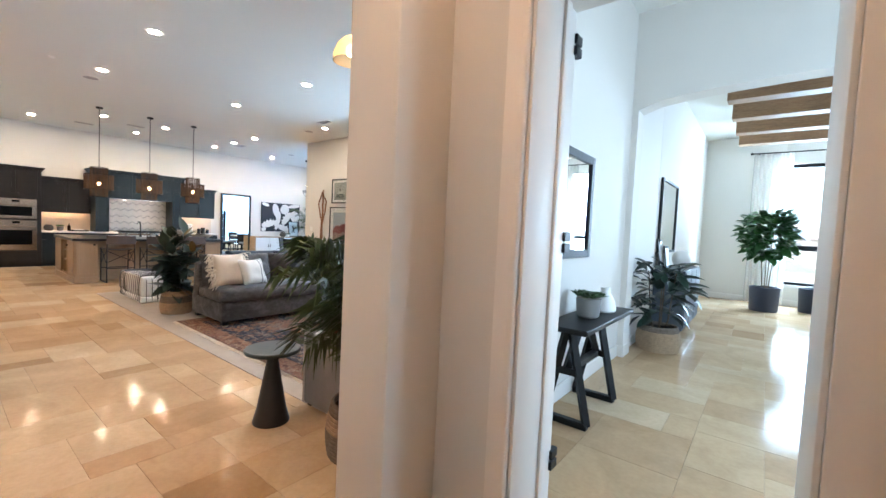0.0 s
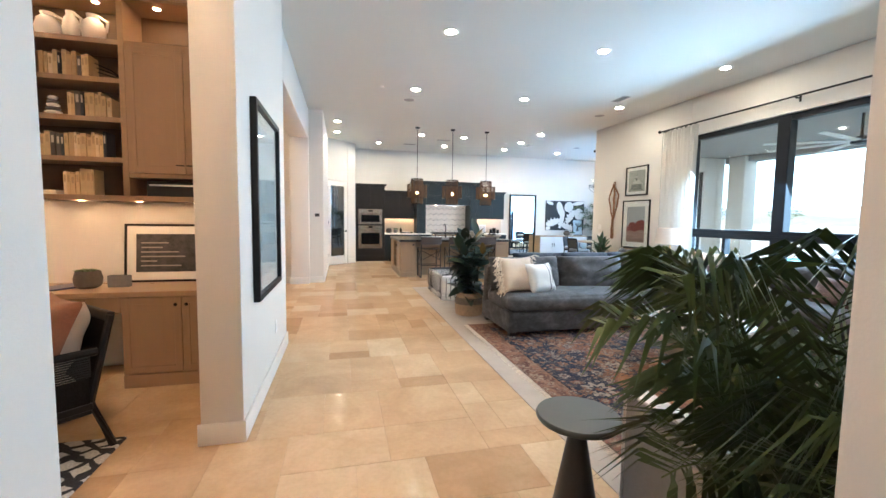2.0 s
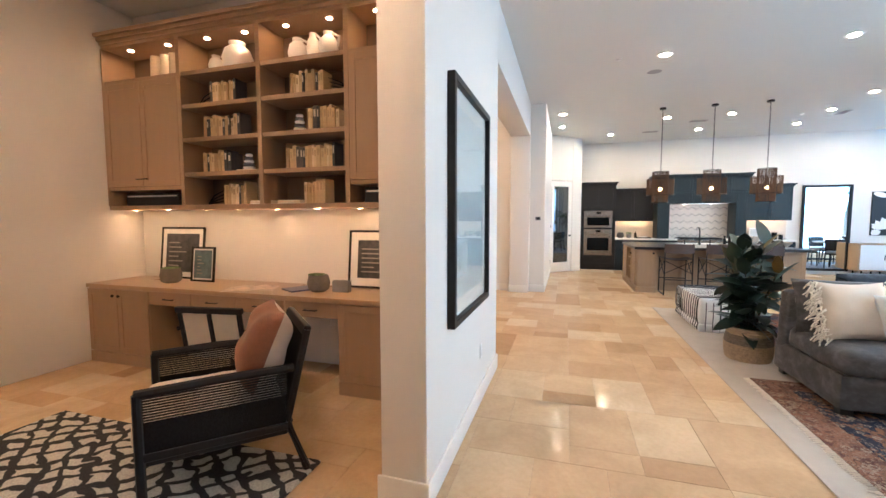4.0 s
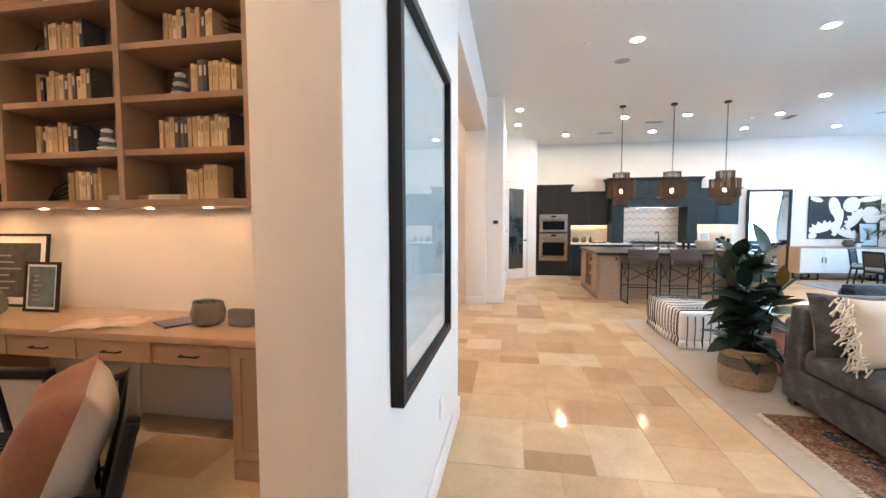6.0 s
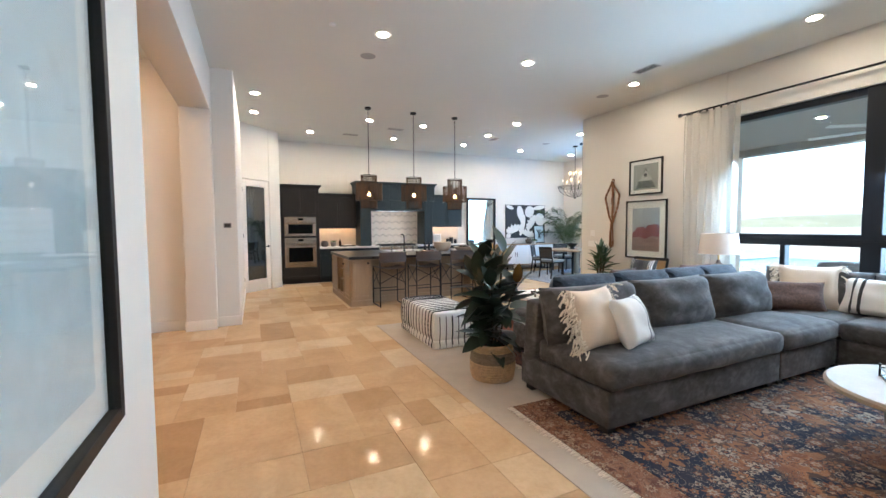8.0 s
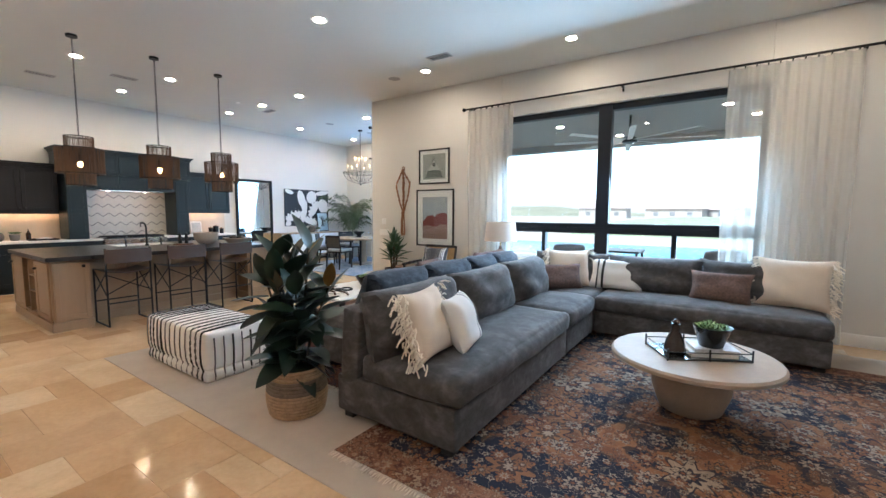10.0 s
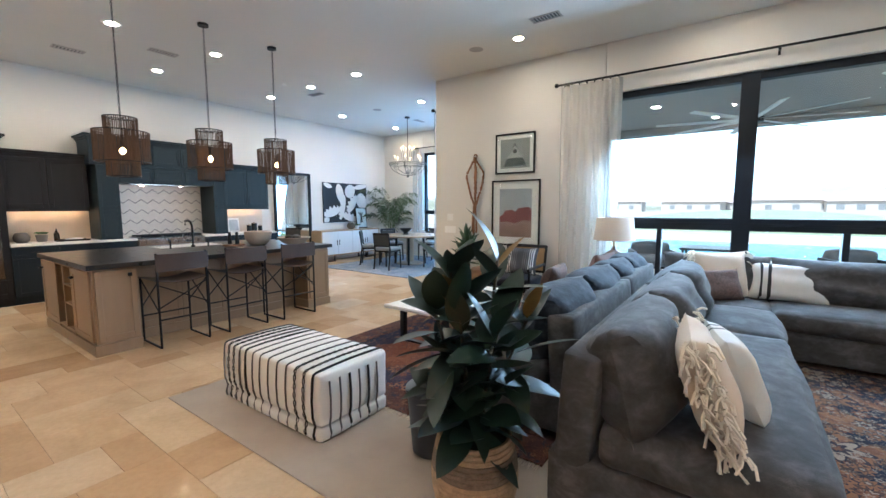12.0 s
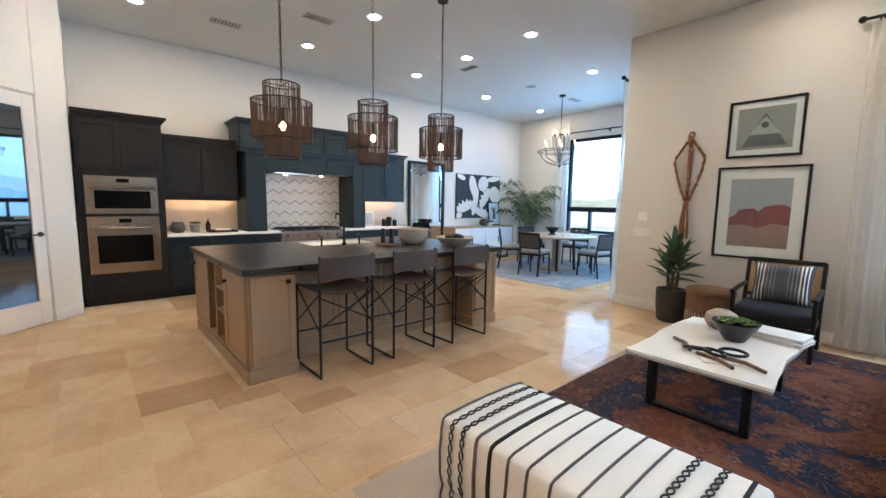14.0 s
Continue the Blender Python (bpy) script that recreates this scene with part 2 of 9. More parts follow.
def lathe(profile, steps=24, wobble=0.0, caps=True):
    """A turned body from (radius, height) pairs."""
    bm = bmesh.new()
    rings = []
    for r, z in profile:
        ring = []
        for i in range(steps):
            a = 2 * math.pi * i / steps
            k = 1 + wobble * math.sin(3 * a + z * 9)
            ring.append(bm.verts.new((r * k * math.cos(a), r * k * math.sin(a), z)))
        rings.append(ring)
    for a, b in zip(rings, rings[1:]):
        for i in range(steps):
            bm.faces.new((a[i], a[(i + 1) % steps], b[(i + 1) % steps], b[i]))
    if caps and profile[0][0] > 1e-4:
        bm.faces.new(rings[0][::-1])
    if caps and profile[-1][0] > 1e-4:
        bm.faces.new(rings[-1])
    bmesh.ops.remove_doubles(bm, verts=bm.verts, dist=1e-5)
    return bm


def tube(bm, pts, r, sides=8, taper=1.0):
    """A round bar along points."""
    pts = [Vector(p) for p in pts]
    rings, n = [], len(pts)
    up = Vector((0, 0, 1))
    for i, p in enumerate(pts):
        d = (pts[min(i + 1, n - 1)] - pts[max(i - 1, 0)]).normalized()
        ref = up if abs(d.dot(up)) < 0.95 else Vector((1, 0, 0))
        s = d.cross(ref).normalized()
        u = s.cross(d)
        k = r * (1 + (taper - 1) * i / max(1, n - 1))
        rings.append([bm.verts.new(p + (s * math.cos(2 * math.pi * j / sides) + u * math.sin(2 * math.pi * j / sides)) * k) for j in range(sides)])
    for a, b in zip(rings, rings[1:]):
        for j in range(sides):
            bm.faces.new((a[j], a[(j + 1) % sides], b[(j + 1) % sides], b[j]))
    bm.faces.new(rings[0][::-1])
    bm.faces.new(rings[-1])
    return bm


def cylinder(bm, x, y, z0, z1, r, steps=20, r2=None):
    bmesh.ops.create_cone(bm, cap_ends=True, segments=steps, radius1=r, radius2=r if r2 is None else r2, depth=z1 - z0, matrix=Matrix.Translation((x, y, (z0 + z1) / 2)))
    return bm


def ball(bm, x, y, z, r, sx=1, sy=1, sz=1, u=16, v=10):
    bmesh.ops.create_uvsphere(bm, u_segments=u, v_segments=v, radius=r, matrix=Matrix.LocRotScale((x, y, z), None, (sx, sy, sz)))
    return bm


def mesh_of(name, bm, material, smooth=None):
    bmesh.ops.recalc_face_normals(bm, faces=bm.faces)
    if smooth is None:
        smooth = len(bm.faces) > 60
    me = bpy.data.meshes.new(name)
    for f in bm.faces:
        f.smooth = smooth
    if smooth:
        for e in bm.edges:
            if len(e.link_faces) == 2 and e.calc_face_angle(0) > 0.7:
                e.smooth = False
    bm.to_mesh(me)
    bm.free()
    me.materials.append(material)
    return me


def part(name, bm, material, parent, label="", at=None, smooth=None):
    ob = new(name, mesh_of(name, bm, material, smooth))
    ob.parent = parent
    if at is not None:
        ob.matrix_basis = at
    if label:
        tagged(ob, label=label)
    return ob


def share(name, me, parent, at):
    ob = new(name, me)
    ob.parent = parent
    ob.matrix_basis = at
    return ob


def thing(name, label, category, at=None, group="", kind=""):
    ob = new(name)
    ob.empty_display_size = 0.1
    if at is not None:
        ob.matrix_basis = at
    return tagged(ob, label, category, group, kind)


def solid(name, bm, material, label, category, at=None, group="", kind="", smooth=None):
    ob = new(name, mesh_of(name, bm, material, smooth))
    if at is not None:
        ob.matrix_basis = at
    return tagged(ob, label, category, group, kind)


def structure(name, bm, material, label, category, smooth=None):
    return solid(name, bm, material, label, category, kind="structure", smooth=smooth)


def soft_block(w, d, h, puff=0.03, cuts=5, sag=0.0, seed=0, edge=0.0):
    """A cushion-like block, base at z=0, centred in x and y: rounded edges, bulging faces, slightly uneven."""
    r = edge or min(0.5 * min(w, d, h), 0.012 + puff * 1.1)
    half = Vector((w / 2, d / 2, h / 2))
    bm = bmesh.new()
    bmesh.ops.create_cube(bm, size=2)
    bmesh.ops.subdivide_edges(bm, edges=bm.edges, cuts=cuts + 4, use_grid_fill=True)
    for v in bm.verts:
        u = Vector([math.copysign(1 - (1 - abs(c)) ** 1.9, c) for c in v.co])
        p = Vector([u[k] * half[k] for k in range(3)])
        inner = Vector([max(-(half[k] - r), min(half[k] - r, p[k])) for k in range(3)])
        off = p - inner
        q = inner + off.normalized() * r if off.length > 1e-6 else p
        bulge = [(1 - u[1] ** 2) * (1 - u[2] ** 2), (1 - u[0] ** 2) * (1 - u[2] ** 2), (1 - u[0] ** 2) * (1 - u[1] ** 2)]
        for k in range(3):
            q[k] += math.copysign(puff, u[k]) * bulge[k] * abs(u[k]) ** 3
        n = noise.noise(Vector((p.x * 4 + seed * 7.3, p.y * 4, p.z * 4))) + 0.5 * noise.noise(Vector((p.x * 11 + seed, p.y * 11, p.z * 11)))
        q += Vector(u).normalized() * n * puff * 0.35
        if u[2] > 0:
            q.z -= sag * bulge[2]
        v.co = q + Vector((0, 0, h / 2))
    return bm


def throw_pillow(w, h, t=0.16, seed=0, pinch=0.10):
    """A square scatter cushion standing on its lower edge in the xz plane, with pulled-out corners."""
    bm = bmesh.new()
    n = 16
    grid = {}
    for side in (1, -1):
        for i in range(n + 1):
            for j in range(n + 1):
                u, v = 2 * i / n - 1, 2 * j / n - 1
                if side == -1 and (i in (0, n) or j in (0, n)):
                    grid[side, i, j] = grid[1, i, j]
                    continue
                e = max(0.0, (1 - u**4) * (1 - v**4)) ** 0.6
                cu = u * (1 - pinch * (1 - v * v) * abs(u) ** 2)
                cv = v * (1 - pinch * (1 - u * u) * abs(v) ** 2)
                lump = 1 + 0.25 * noise.noise(Vector((u * 1.5 + seed * 5, v * 1.5, side)))
                grid[side, i, j] = bm.verts.new((cu * w / 2, side * e * t / 2 * lump, (cv + 1) * h / 2))
    for side in (1, -1):
        for i in range(n):
            for j in range(n):
                q = [grid[side, i, j], grid[side, i + 1, j], grid[side, i + 1, j + 1], grid[side, i, j + 1]]
                bm.faces.new(q if side == 1 else q[::-1])
    return bm


def framed_panel(bm, y0, y1, z0, z1, x=0.0, depth=0.02, rail=0.06, inset=0.008):
    """A shaker door whose face looks along +x."""
    box(bm, x - depth, x - inset, y0 + rail * 0.9, y1 - rail * 0.9, z0 + rail * 0.9, z1 - rail * 0.9)
    box(bm, x - depth, x, y0, y0 + rail, z0, z1, bevel=0.002)
    box(bm, x - depth, x, y1 - rail, y1, z0, z1, bevel=0.002)
    box(bm, x - depth, x, y0 + rail, y1 - rail, z0, z0 + rail, bevel=0.002)
    box(bm, x - depth, x, y0 + rail, y1 - rail, z1 - rail, z1, bevel=0.002)
    return bm


# ---- structure ----
H = 3.67
structure("floor", boxes((-15.3, 3.2, -4.8, 13.1, -0.25, -0.004)), GROUT, "cream travertine floor laid in mixed rectangular tiles", "floor")
structure("ceiling", boxes((-15.3, -1.3, -4.8, 10.7, H, H + 0.2), (-1.3, 3.2, -4.8, 1.75, H, H + 0.2)), CEIL, "flat off-white painted ceiling", "ceiling")
structure("ceiling_entry", boxes((-1.3, 3.2, 1.75, 13.1, 4.05, 4.25)), CEIL, "high white ceiling of the entry room", "ceiling")


def wall(name, rows, label="smooth warm-white painted wall", bevel=0.012):
    return structure(name, boxes(*rows, bevel=bevel, seg=2), PAINT, label, "wall")


wall("wall_office", [(-2.09, 3.0, -0.32, -0.07, 0, H), (-3.76, -2.09, -0.32, -0.07, 3.42, H), (-5.80, -3.76, -0.32, -0.07, 0, H)], "white painted wall with an opening into the office")
wall("beam_hall", [(-10.05, -5.80, -0.51, -0.14, 3.05, H), (-10.25, -10.05, -0.51, -0.14, 0, H)], "white painted beam and pier over the side hall")
wall("wall_hall_end", [(-10.40, -10.2, -4.6, 0.15, 0, H)], "white painted wall of the side hall")
wall("wall_pantry", [(-13.36, -10.4, -0.05, 0.15, 0, H)], "white painted wall beside the pantry")
wall("wall_kitchen", [(-15.15, -14.95, 0.6, 10.6, 0, H)], "white painted kitchen wall")
wall("wall_dining_window", [(-14.95, -13.42, 10.35, 10.6, 0, H), (-13.42, -11.2, 10.35, 10.6, 3.05, H), (-13.42, -11.2, 10.35, 10.6, 0, 0.72), (-11.2, -10.05, 10.35, 10.6, 0, H)], "white painted wall with the dining window")
wall("wall_dining_side", [(-10.27, -10.05, 6.78, 7.3, 0, H), (-10.27, -10.05, 7.3, 9.95, 2.75, H), (-10.27, -10.05, 9.95, 10.35, 0, H)], "white painted wall with a wide glass door")
wall("wall_living_window", [(-10.27, -7.36, 6.76, 7.02, 0, H), (-7.36, -3.9, 6.76, 7.02, 3.0, H), (-7.36, -3.9, 6.76, 7.02, 0, 0.45), (-3.9, -1.3, 6.76, 7.02, 0, H)], "white painted wall with the wide living-room window")
wall("wall_living_east", [(-1.47, -1.16, 1.25, 1.62, 0, H), (-1.468, -1.29, 1.56, 7.02, 0, 4.05)], "warm-white wall with rounded corners")
wall("wall_doorway", [(-1.29, -0.76, 1.6, 2.02, 0, 4.05), (-0.76, 0.2, 1.6, 2.02, 2.5, 4.05), (0.2, 3.0, 1.6, 2.02, 0, 4.05)], "warm-white wall round the doorway")
wall("wall_entry_west", [(-1.47, -1.29, 7.02, 12.9, 0, 4.05)], "white painted wall of the entry room")
wall("wall_entry_window", [(-1.47, 0.3, 12.7, 12.95, 0, 4.05), (0.3, 2.3, 12.7, 12.95, 3.35, 4.05), (0.3, 2.3, 12.7, 12.95, 0, 0.5), (2.3, 3.2, 12.7, 12.95, 0, 4.05)], "white painted wall with a tall entry window")
wall("wall_east", [(3.0, 3.2, -4.8, 2.5, 0, 4.05), (3.0, 3.2, 2.5, 4.7, 3.0, 4.05), (3.0, 3.2, 2.5, 4.7, 0, 0.5), (3.0, 3.2, 4.7, 13.0, 0, 4.05)], "white painted wall with the side window of the entry")
wall("wall_office_desk", [(-5.62, -5.42, -4.08, -0.32, 0, H)], "cream wall behind the desk")
wall("wall_office_south", [(-5.62, 3.0, -4.3, -4.08, 0, H)], "cream wall beside the desk")
wall("wall_hall_south", [(-10.4, -5.8, -4.8, -4.6, 0, H)], "white wall at the end of the side hall")
wall("wall_north_east", [(-5.80, -5.62, -4.8, -0.32, 0, H)])
# the slanting pantry wall with its door opening
PANTRY = pose(-13.242, 0.102, 0, 0, 0, 135.5)
pantry = structure("wall_pantry_slant", boxes((-0.30, 0.03, -0.02, 0.14, 0, H), (0.03, 0.84, -0.02, 0.14, 2.49, H), (0.84, 1.175, -0.02, 0.14, 0, H), bevel=0.006), PAINT, "slanting white wall with the pantry door", "wall")
pantry.matrix_basis = PANTRY
wall("wall_pantry_return", [(-14.95, -14.13, 0.79, 0.945, 0, H)], "white wall beside the oven cabinet")
structure("pantry_back", boxes((-15.15, -13.3, -1.4, -1.3, 0, H), (-13.4, -13.3, -1.4, -0.05, 0, H), (-15.25, -15.15, -1.4, 0.6, 0, H)), PAINT, "white pantry wall", "wall")


def arch_wall():
    """The wall of the entry room with a segmental arch."""
    bm = bmesh.new()
    x0, x1, spring, rise, steps = -1.22, 2.6, 2.93, 0.16, 20
    y0, y1, top = 5.24, 5.50, 4.05
    box(bm, -1.29, x0, y0, y1, 0, top)
    box(bm, x1, 3.0, y0, y1, 0, top)
    pts = [(x0 + (x1 - x0) * i / steps, spring + rise * (1 - (2 * i / steps - 1) ** 2) ** 0.5) for i in range(steps + 1)]
    for (xa, za), (xb, zb) in zip(pts, pts[1:]):
        v = [bm.verts.new(c) for c in ((xa, y0, za), (xb, y0, zb), (xb, y0, top), (xa, y0, top), (xa, y1, za), (xb, y1, zb), (xb, y1, top), (xa, y1, top))]
        for f in ((0, 1, 2, 3), (7, 6, 5, 4), (4, 5, 1, 0), (3, 2, 6, 7)):
            bm.faces.new([v[i] for i in f])
    bmesh.ops.remove_doubles(bm, verts=bm.verts, dist=1e-4)
    return bm


structure("wall_arch", arch_wall(), PAINT, "white wall with a wide shallow arch", "wall", smooth=False)


def baseboard(name, rows):
    return structure(name, boxes(*rows, bevel=0.006, seg=2), TRIM, "white painted baseboard with an eased top", "baseboard")


B = 0.14
baseboard("baseboard", [(-5.815, -3.76, -0.07, -0.055, 0, B), (-3.76, -3.745, -0.335, -0.055, 0, B), (-5.815, -5.80, -0.335, -0.07, 0, B), (-2.105, -2.09, -0.335, -0.055, 0, B), (-2.09, 3, -0.07, -0.055, 0, B)])
baseboard("baseboard_hall", [(-10.05, -10.035, -0.525, -0.14, 0, B), (-10.2, -10.185, -4.3, -0.51, 0, B), (-10.2, -10.185, -0.14, 0.165, 0, B), (-13.3, -10.185, 0.15, 0.165, 0, B)])
baseboard("baseboard_living", [(-10.285, -1.47, 6.745, 6.76, 0, B), (-10.285, -10.27, 6.76, 7.3, 0, B), (-1.485, -1.47, 1.25, 6.745, 0, B), (-14.95, -10.27, 10.335, 10.35, 0, B), (-14.95, -14.935, 6.95, 10.335, 0, B)])
baseboard("baseboard_entry", [(-1.29, -1.275, 2.02, 5.24, 0, B), (-1.29, -1.275, 5.5, 12.7, 0, B), (-1.29, 3, 12.685, 12.7, 0, B), (-1.29, -1.22, 5.225, 5.24, 0, B), (-1.22, -1.205, 5.225, 5.5, 0, B)])
bb = baseboard("baseboard_pantry", [(-0.22, 0.03, -0.032, -0.02, 0, B), (0.845, 1.175, -0.032, -0.02, 0, B)])
bb.matrix_basis = PANTRY

# doorway casing beside the camera's start
structure("trim_doorway", boxes((-0.86, -0.76, 1.578, 1.6, 0, 2.6), (-0.79, -0.762, 1.57, 1.578, 0, 2.6), (0.2, 0.32, 1.578, 1.6, 0, 2.6), (-0.76, -0.742, 1.6, 2.02, 0, 2.5), (-0.742, -0.727, 1.86, 1.92, 0, 2.5), (0.182, 0.2, 1.6, 2.02, 0, 2.5), (-0.87, -0.76, 2.02, 2.042, 0, 2.6), (-0.80, -0.765, 2.042, 2.05, 0, 2.6), bevel=0.004, seg=2), TRIM, "painted doorway casing with stepped moulding", "trim")
for hz in (0.25, 1.35, 2.3):
    hinge = boxes((-0.758, -0.728, 2.00, 2.07, hz, hz + 0.045), (-0.758, -0.728, 2.00, 2.07, hz + 0.055, hz + 0.1), bevel=0.003)
    solid("door_hinge", hinge, BLACK, "small black steel door hinge on the casing", "hinge", group="door hinges")

# ---- living room ----
PANE = window_glass()


def pane(parent, x0, x1, y0, y1, z0, z1):
    p = part("pane", boxes((x0, x1, y0, y1, z0, z1)), PANE, parent)
    p.visible_shadow = False
    return p


def living_window():
    w = thing("window_1", "wide dark-framed living-room window with low sashes", "window", kind="structure")
    y0, y1 = 6.83, 6.95
    x0, x1, z0, z1 = -7.36, -3.9, 0.45, 3.0
    part("window_frame", boxes((x0, x1, y0, y1, z1 - 0.09, z1), (x0, x1, y0, y1, z0, z0 + 0.07), (x0, x0 + 0.06, y0, y1, z0, z1), (x1 - 0.06, x1, y0, y1, z0, z1), bevel=0.006), BRONZE, w, "dark bronze aluminium")
    part("mullion", boxes((-5.835, -5.655, y0 - 0.022, y1, z0, z1), bevel=0.006), BRONZE, w)
    part("transom", boxes((x0, x1, y0 - 0.02, y1, 1.15, 1.30), (x0, x1, y0 - 0.026, y0 - 0.02, 1.21, 1.24), bevel=0.006), BRONZE, w)
    for x in (-6.62, -4.81):
        part("glazing_bar", boxes((x - 0.03, x + 0.03, y0, y1, z0, 1.15), bevel=0.004), BRONZE, w)
    part("window_sill", boxes((x0, x1, 6.74, y0, z0 - 0.03, z0), bevel=0.006), TRIM, w, "white painted sill")
    for a, b, c, d in ((x0, -5.835, 1.30, z1), (-5.655, x1, 1.30, z1), (x0, -6.65, z0, 1.15), (-6.59, -5.835, z0, 1.15), (-5.655, -4.84, z0, 1.15), (-4.78, x1, z0, 1.15)):
        pane(w, a, b, 6.888, 6.892, c, d)


living_window()


def curtain(name, x0, x1, z0, z1, at, folds=9, depth=0.05, seed=0, label="sheer cream linen curtain hanging in soft folds"):
    """A hung cloth in the xz plane."""
    bm = bmesh.new()
    n, rows = folds * 8, 10
    rnd = random.Random(seed)
    ph = [rnd.uniform(-0.7, 0.7) for _ in range(folds + 2)]
    grid = []
    for j in range(rows + 1):
        v = j / rows
        row = []
        for i in range(n + 1):
            u = i / n
            k = ph[int(u * folds)]
            amp = depth * (0.55 + 0.45 * (1 - v)) * (1 + 0.3 * k)
            x = x0 + (x1 - x0) * (u + 0.012 * math.sin(v * 5 + u * 9) * (1 - v))
            row.append(bm.verts.new((x, amp * math.sin(2 * math.pi * (u * folds + 0.15 * math.sin(7 * u + seed))) + 0.01 * math.sin(v * 6 + u * 20), z0 + (z1 - z0) * v)))
        grid.append(row)
    for a, b in zip(grid, grid[1:]):
        for i in range(n):
            bm.faces.new((a[i], a[i + 1], b[i + 1], b[i]))
    c = thing(name, label, "curtain", at, group="sheer curtains")
    part("cloth", bm, sheer_mat(), c, smooth=True)
    for i in range(folds):
        r = bmesh.new()
        bmesh.ops.create_cone(r, cap_ends=True, segments=10, radius1=0.022, radius2=0.022, depth=0.012, matrix=pose(x0 + (x1 - x0) * (i + 0.5) / folds, 0, z1 + 0.01, 0, 90, 0))
        part("ring", r, BLACK, c)
    return c


def rod(x0, x1, z, at, label="thin black iron curtain rod with ball finials"):
    r = thing("curtain_rod", label, "curtain rod", at)
    bm = bmesh.new()
    tube(bm, [(x0, 0, z), (x1, 0, z)], 0.014, 10)
    part("pole", bm, BLACK, r)
    for x in (x0, x1):
        bm = bmesh.new()
        ball(bm, x, 0, z, 0.032)
        part("finial", bm, BLACK, r)
    for x in (x0 + 0.15, (x0 + x1) / 2, x1 - 0.15):
        part("bracket", boxes((x - 0.012, x + 0.012, 0, 0.088, z - 0.03, z - 0.014), (x - 0.012, x + 0.012, 0.078, 0.088, z - 0.07, z + 0.02)), BLACK, r)
    return r


rod(-8.02, -3.0, 3.19, pose(0, 6.672, 0))
curtain("curtain", -7.95, -7.12, 0.02, 3.16, pose(0, 6.672, 0), 8, 0.045, 1)
curtain("curtain", -4.32, -3.15, 0.02, 3.16, pose(0, 6.672, 0), 11, 0.045, 2)


def picture(name, w, h, at, art, label, frame_mat=None, mat_w=0.1, bar=0.025, thick=0.03, glazed=True, matt=None):
    """A framed picture hung on a wall; its face looks along -y, its back is at y=0, lower left corner at the origin."""
    frame_mat = frame_mat or BLACKWOOD
    p = thing(name, label, "picture", at)
    part("picture_frame", boxes((0, bar, -thick, 0, 0, h), (w - bar, w, -thick, 0, 0, h), (bar, w - bar, -thick, 0, 0, bar), (bar, w - bar, -thick, 0, h - bar, h), bevel=0.002), frame_mat, p, "thin dark frame")
    part("mat_board", boxes((bar, w - bar, -0.012, -0.004, bar, h - bar)), matt or plain("mat_board", (0.80, 0.78, 0.74), 0.8, var=0.02), p, "white mat board")
    art(p, bar + mat_w, w - bar - mat_w, bar + mat_w, h - bar - mat_w)
    if glazed:
        g = part("glazing", boxes((bar, w - bar, -0.024, -0.021, bar, h - bar)), PANE, p)
        g.visible_shadow = False
    return p


def flat(parent, name, pts, color, y, rough=0.7):
    """A printed shape: a flat polygon in the xz plane."""
    bm = bmesh.new()
    bm.faces.new([bm.verts.new((x, y, z)) for x, z in pts])
    key = "print_%02d_%02d_%02d" % tuple(int(c * 99) for c in color)
    return part(name, bm, plain(key, color, rough, var=0.12, scale=14, bump=0.02), parent)


def art_triangle(p, x0, x1, z0, z1):
    flat(p, "print", [(x0, z0), (x1, z0), (x1, z1), (x0, z1)], (0.30, 0.31, 0.28), -0.0125)
    cx = (x0 + x1) / 2
    flat(p, "print", [(x0 + 0.05, z0 + 0.03), (x1 - 0.05, z0 + 0.03), (cx, z1 - 0.06)], (0.12, 0.13, 0.12), -0.0131)
    flat(p, "print", [(x0 + 0.11, z0 + 0.16), (x1 - 0.11, z0 + 0.16), (cx, z1 - 0.10)], (0.40, 0.40, 0.37), -0.0137)
    flat(p, "print", [(cx + 0.035 * math.cos(a * 0.5236), (z0 + z1) / 2 + 0.035 + 0.035 * math.sin(a * 0.5236)) for a in range(12)], (0.08, 0.08, 0.08), -0.0143)


def art_desert(p, x0, x1, z0, z1):
    hgt = z1 - z0
    flat(p, "print", [(x0, z0), (x1, z0), (x1, z1), (x0, z1)], (0.36, 0.38, 0.40), -0.0125)
    ridge = [(0, 0.42), (0.1, 0.46), (0.18, 0.55), (0.42, 0.57), (0.5, 0.52), (0.6, 0.60), (0.88, 0.63), (1, 0.58)]
    flat(p, "print", [(x0, z0)] + [(x1, z0)] + [(x0 + (x1 - x0) * u, z0 + hgt * v) for u, v in ridge[::-1]], (0.20, 0.045, 0.04), -0.0131)
    low = [(0, 0.30), (0.25, 0.33), (0.5, 0.28), (0.75, 0.36), (1, 0.33)]
    flat(p, "print", [(x0, z0)] + [(x1, z0)] + [(x0 + (x1 - x0) * u, z0 + hgt * v) for u, v in low[::-1]], (0.30, 0.19, 0.16), -0.0137)
    near = [(0, 0.12), (0.3, 0.17), (0.55, 0.10), (0.8, 0.14), (1, 0.08)]
    flat(p, "print", [(x0, z0)] + [(x1, z0)] + [(x0 + (x1 - x0) * u, z0 + hgt * v) for u, v in near[::-1]], (0.27, 0.18, 0.15), -0.0143)


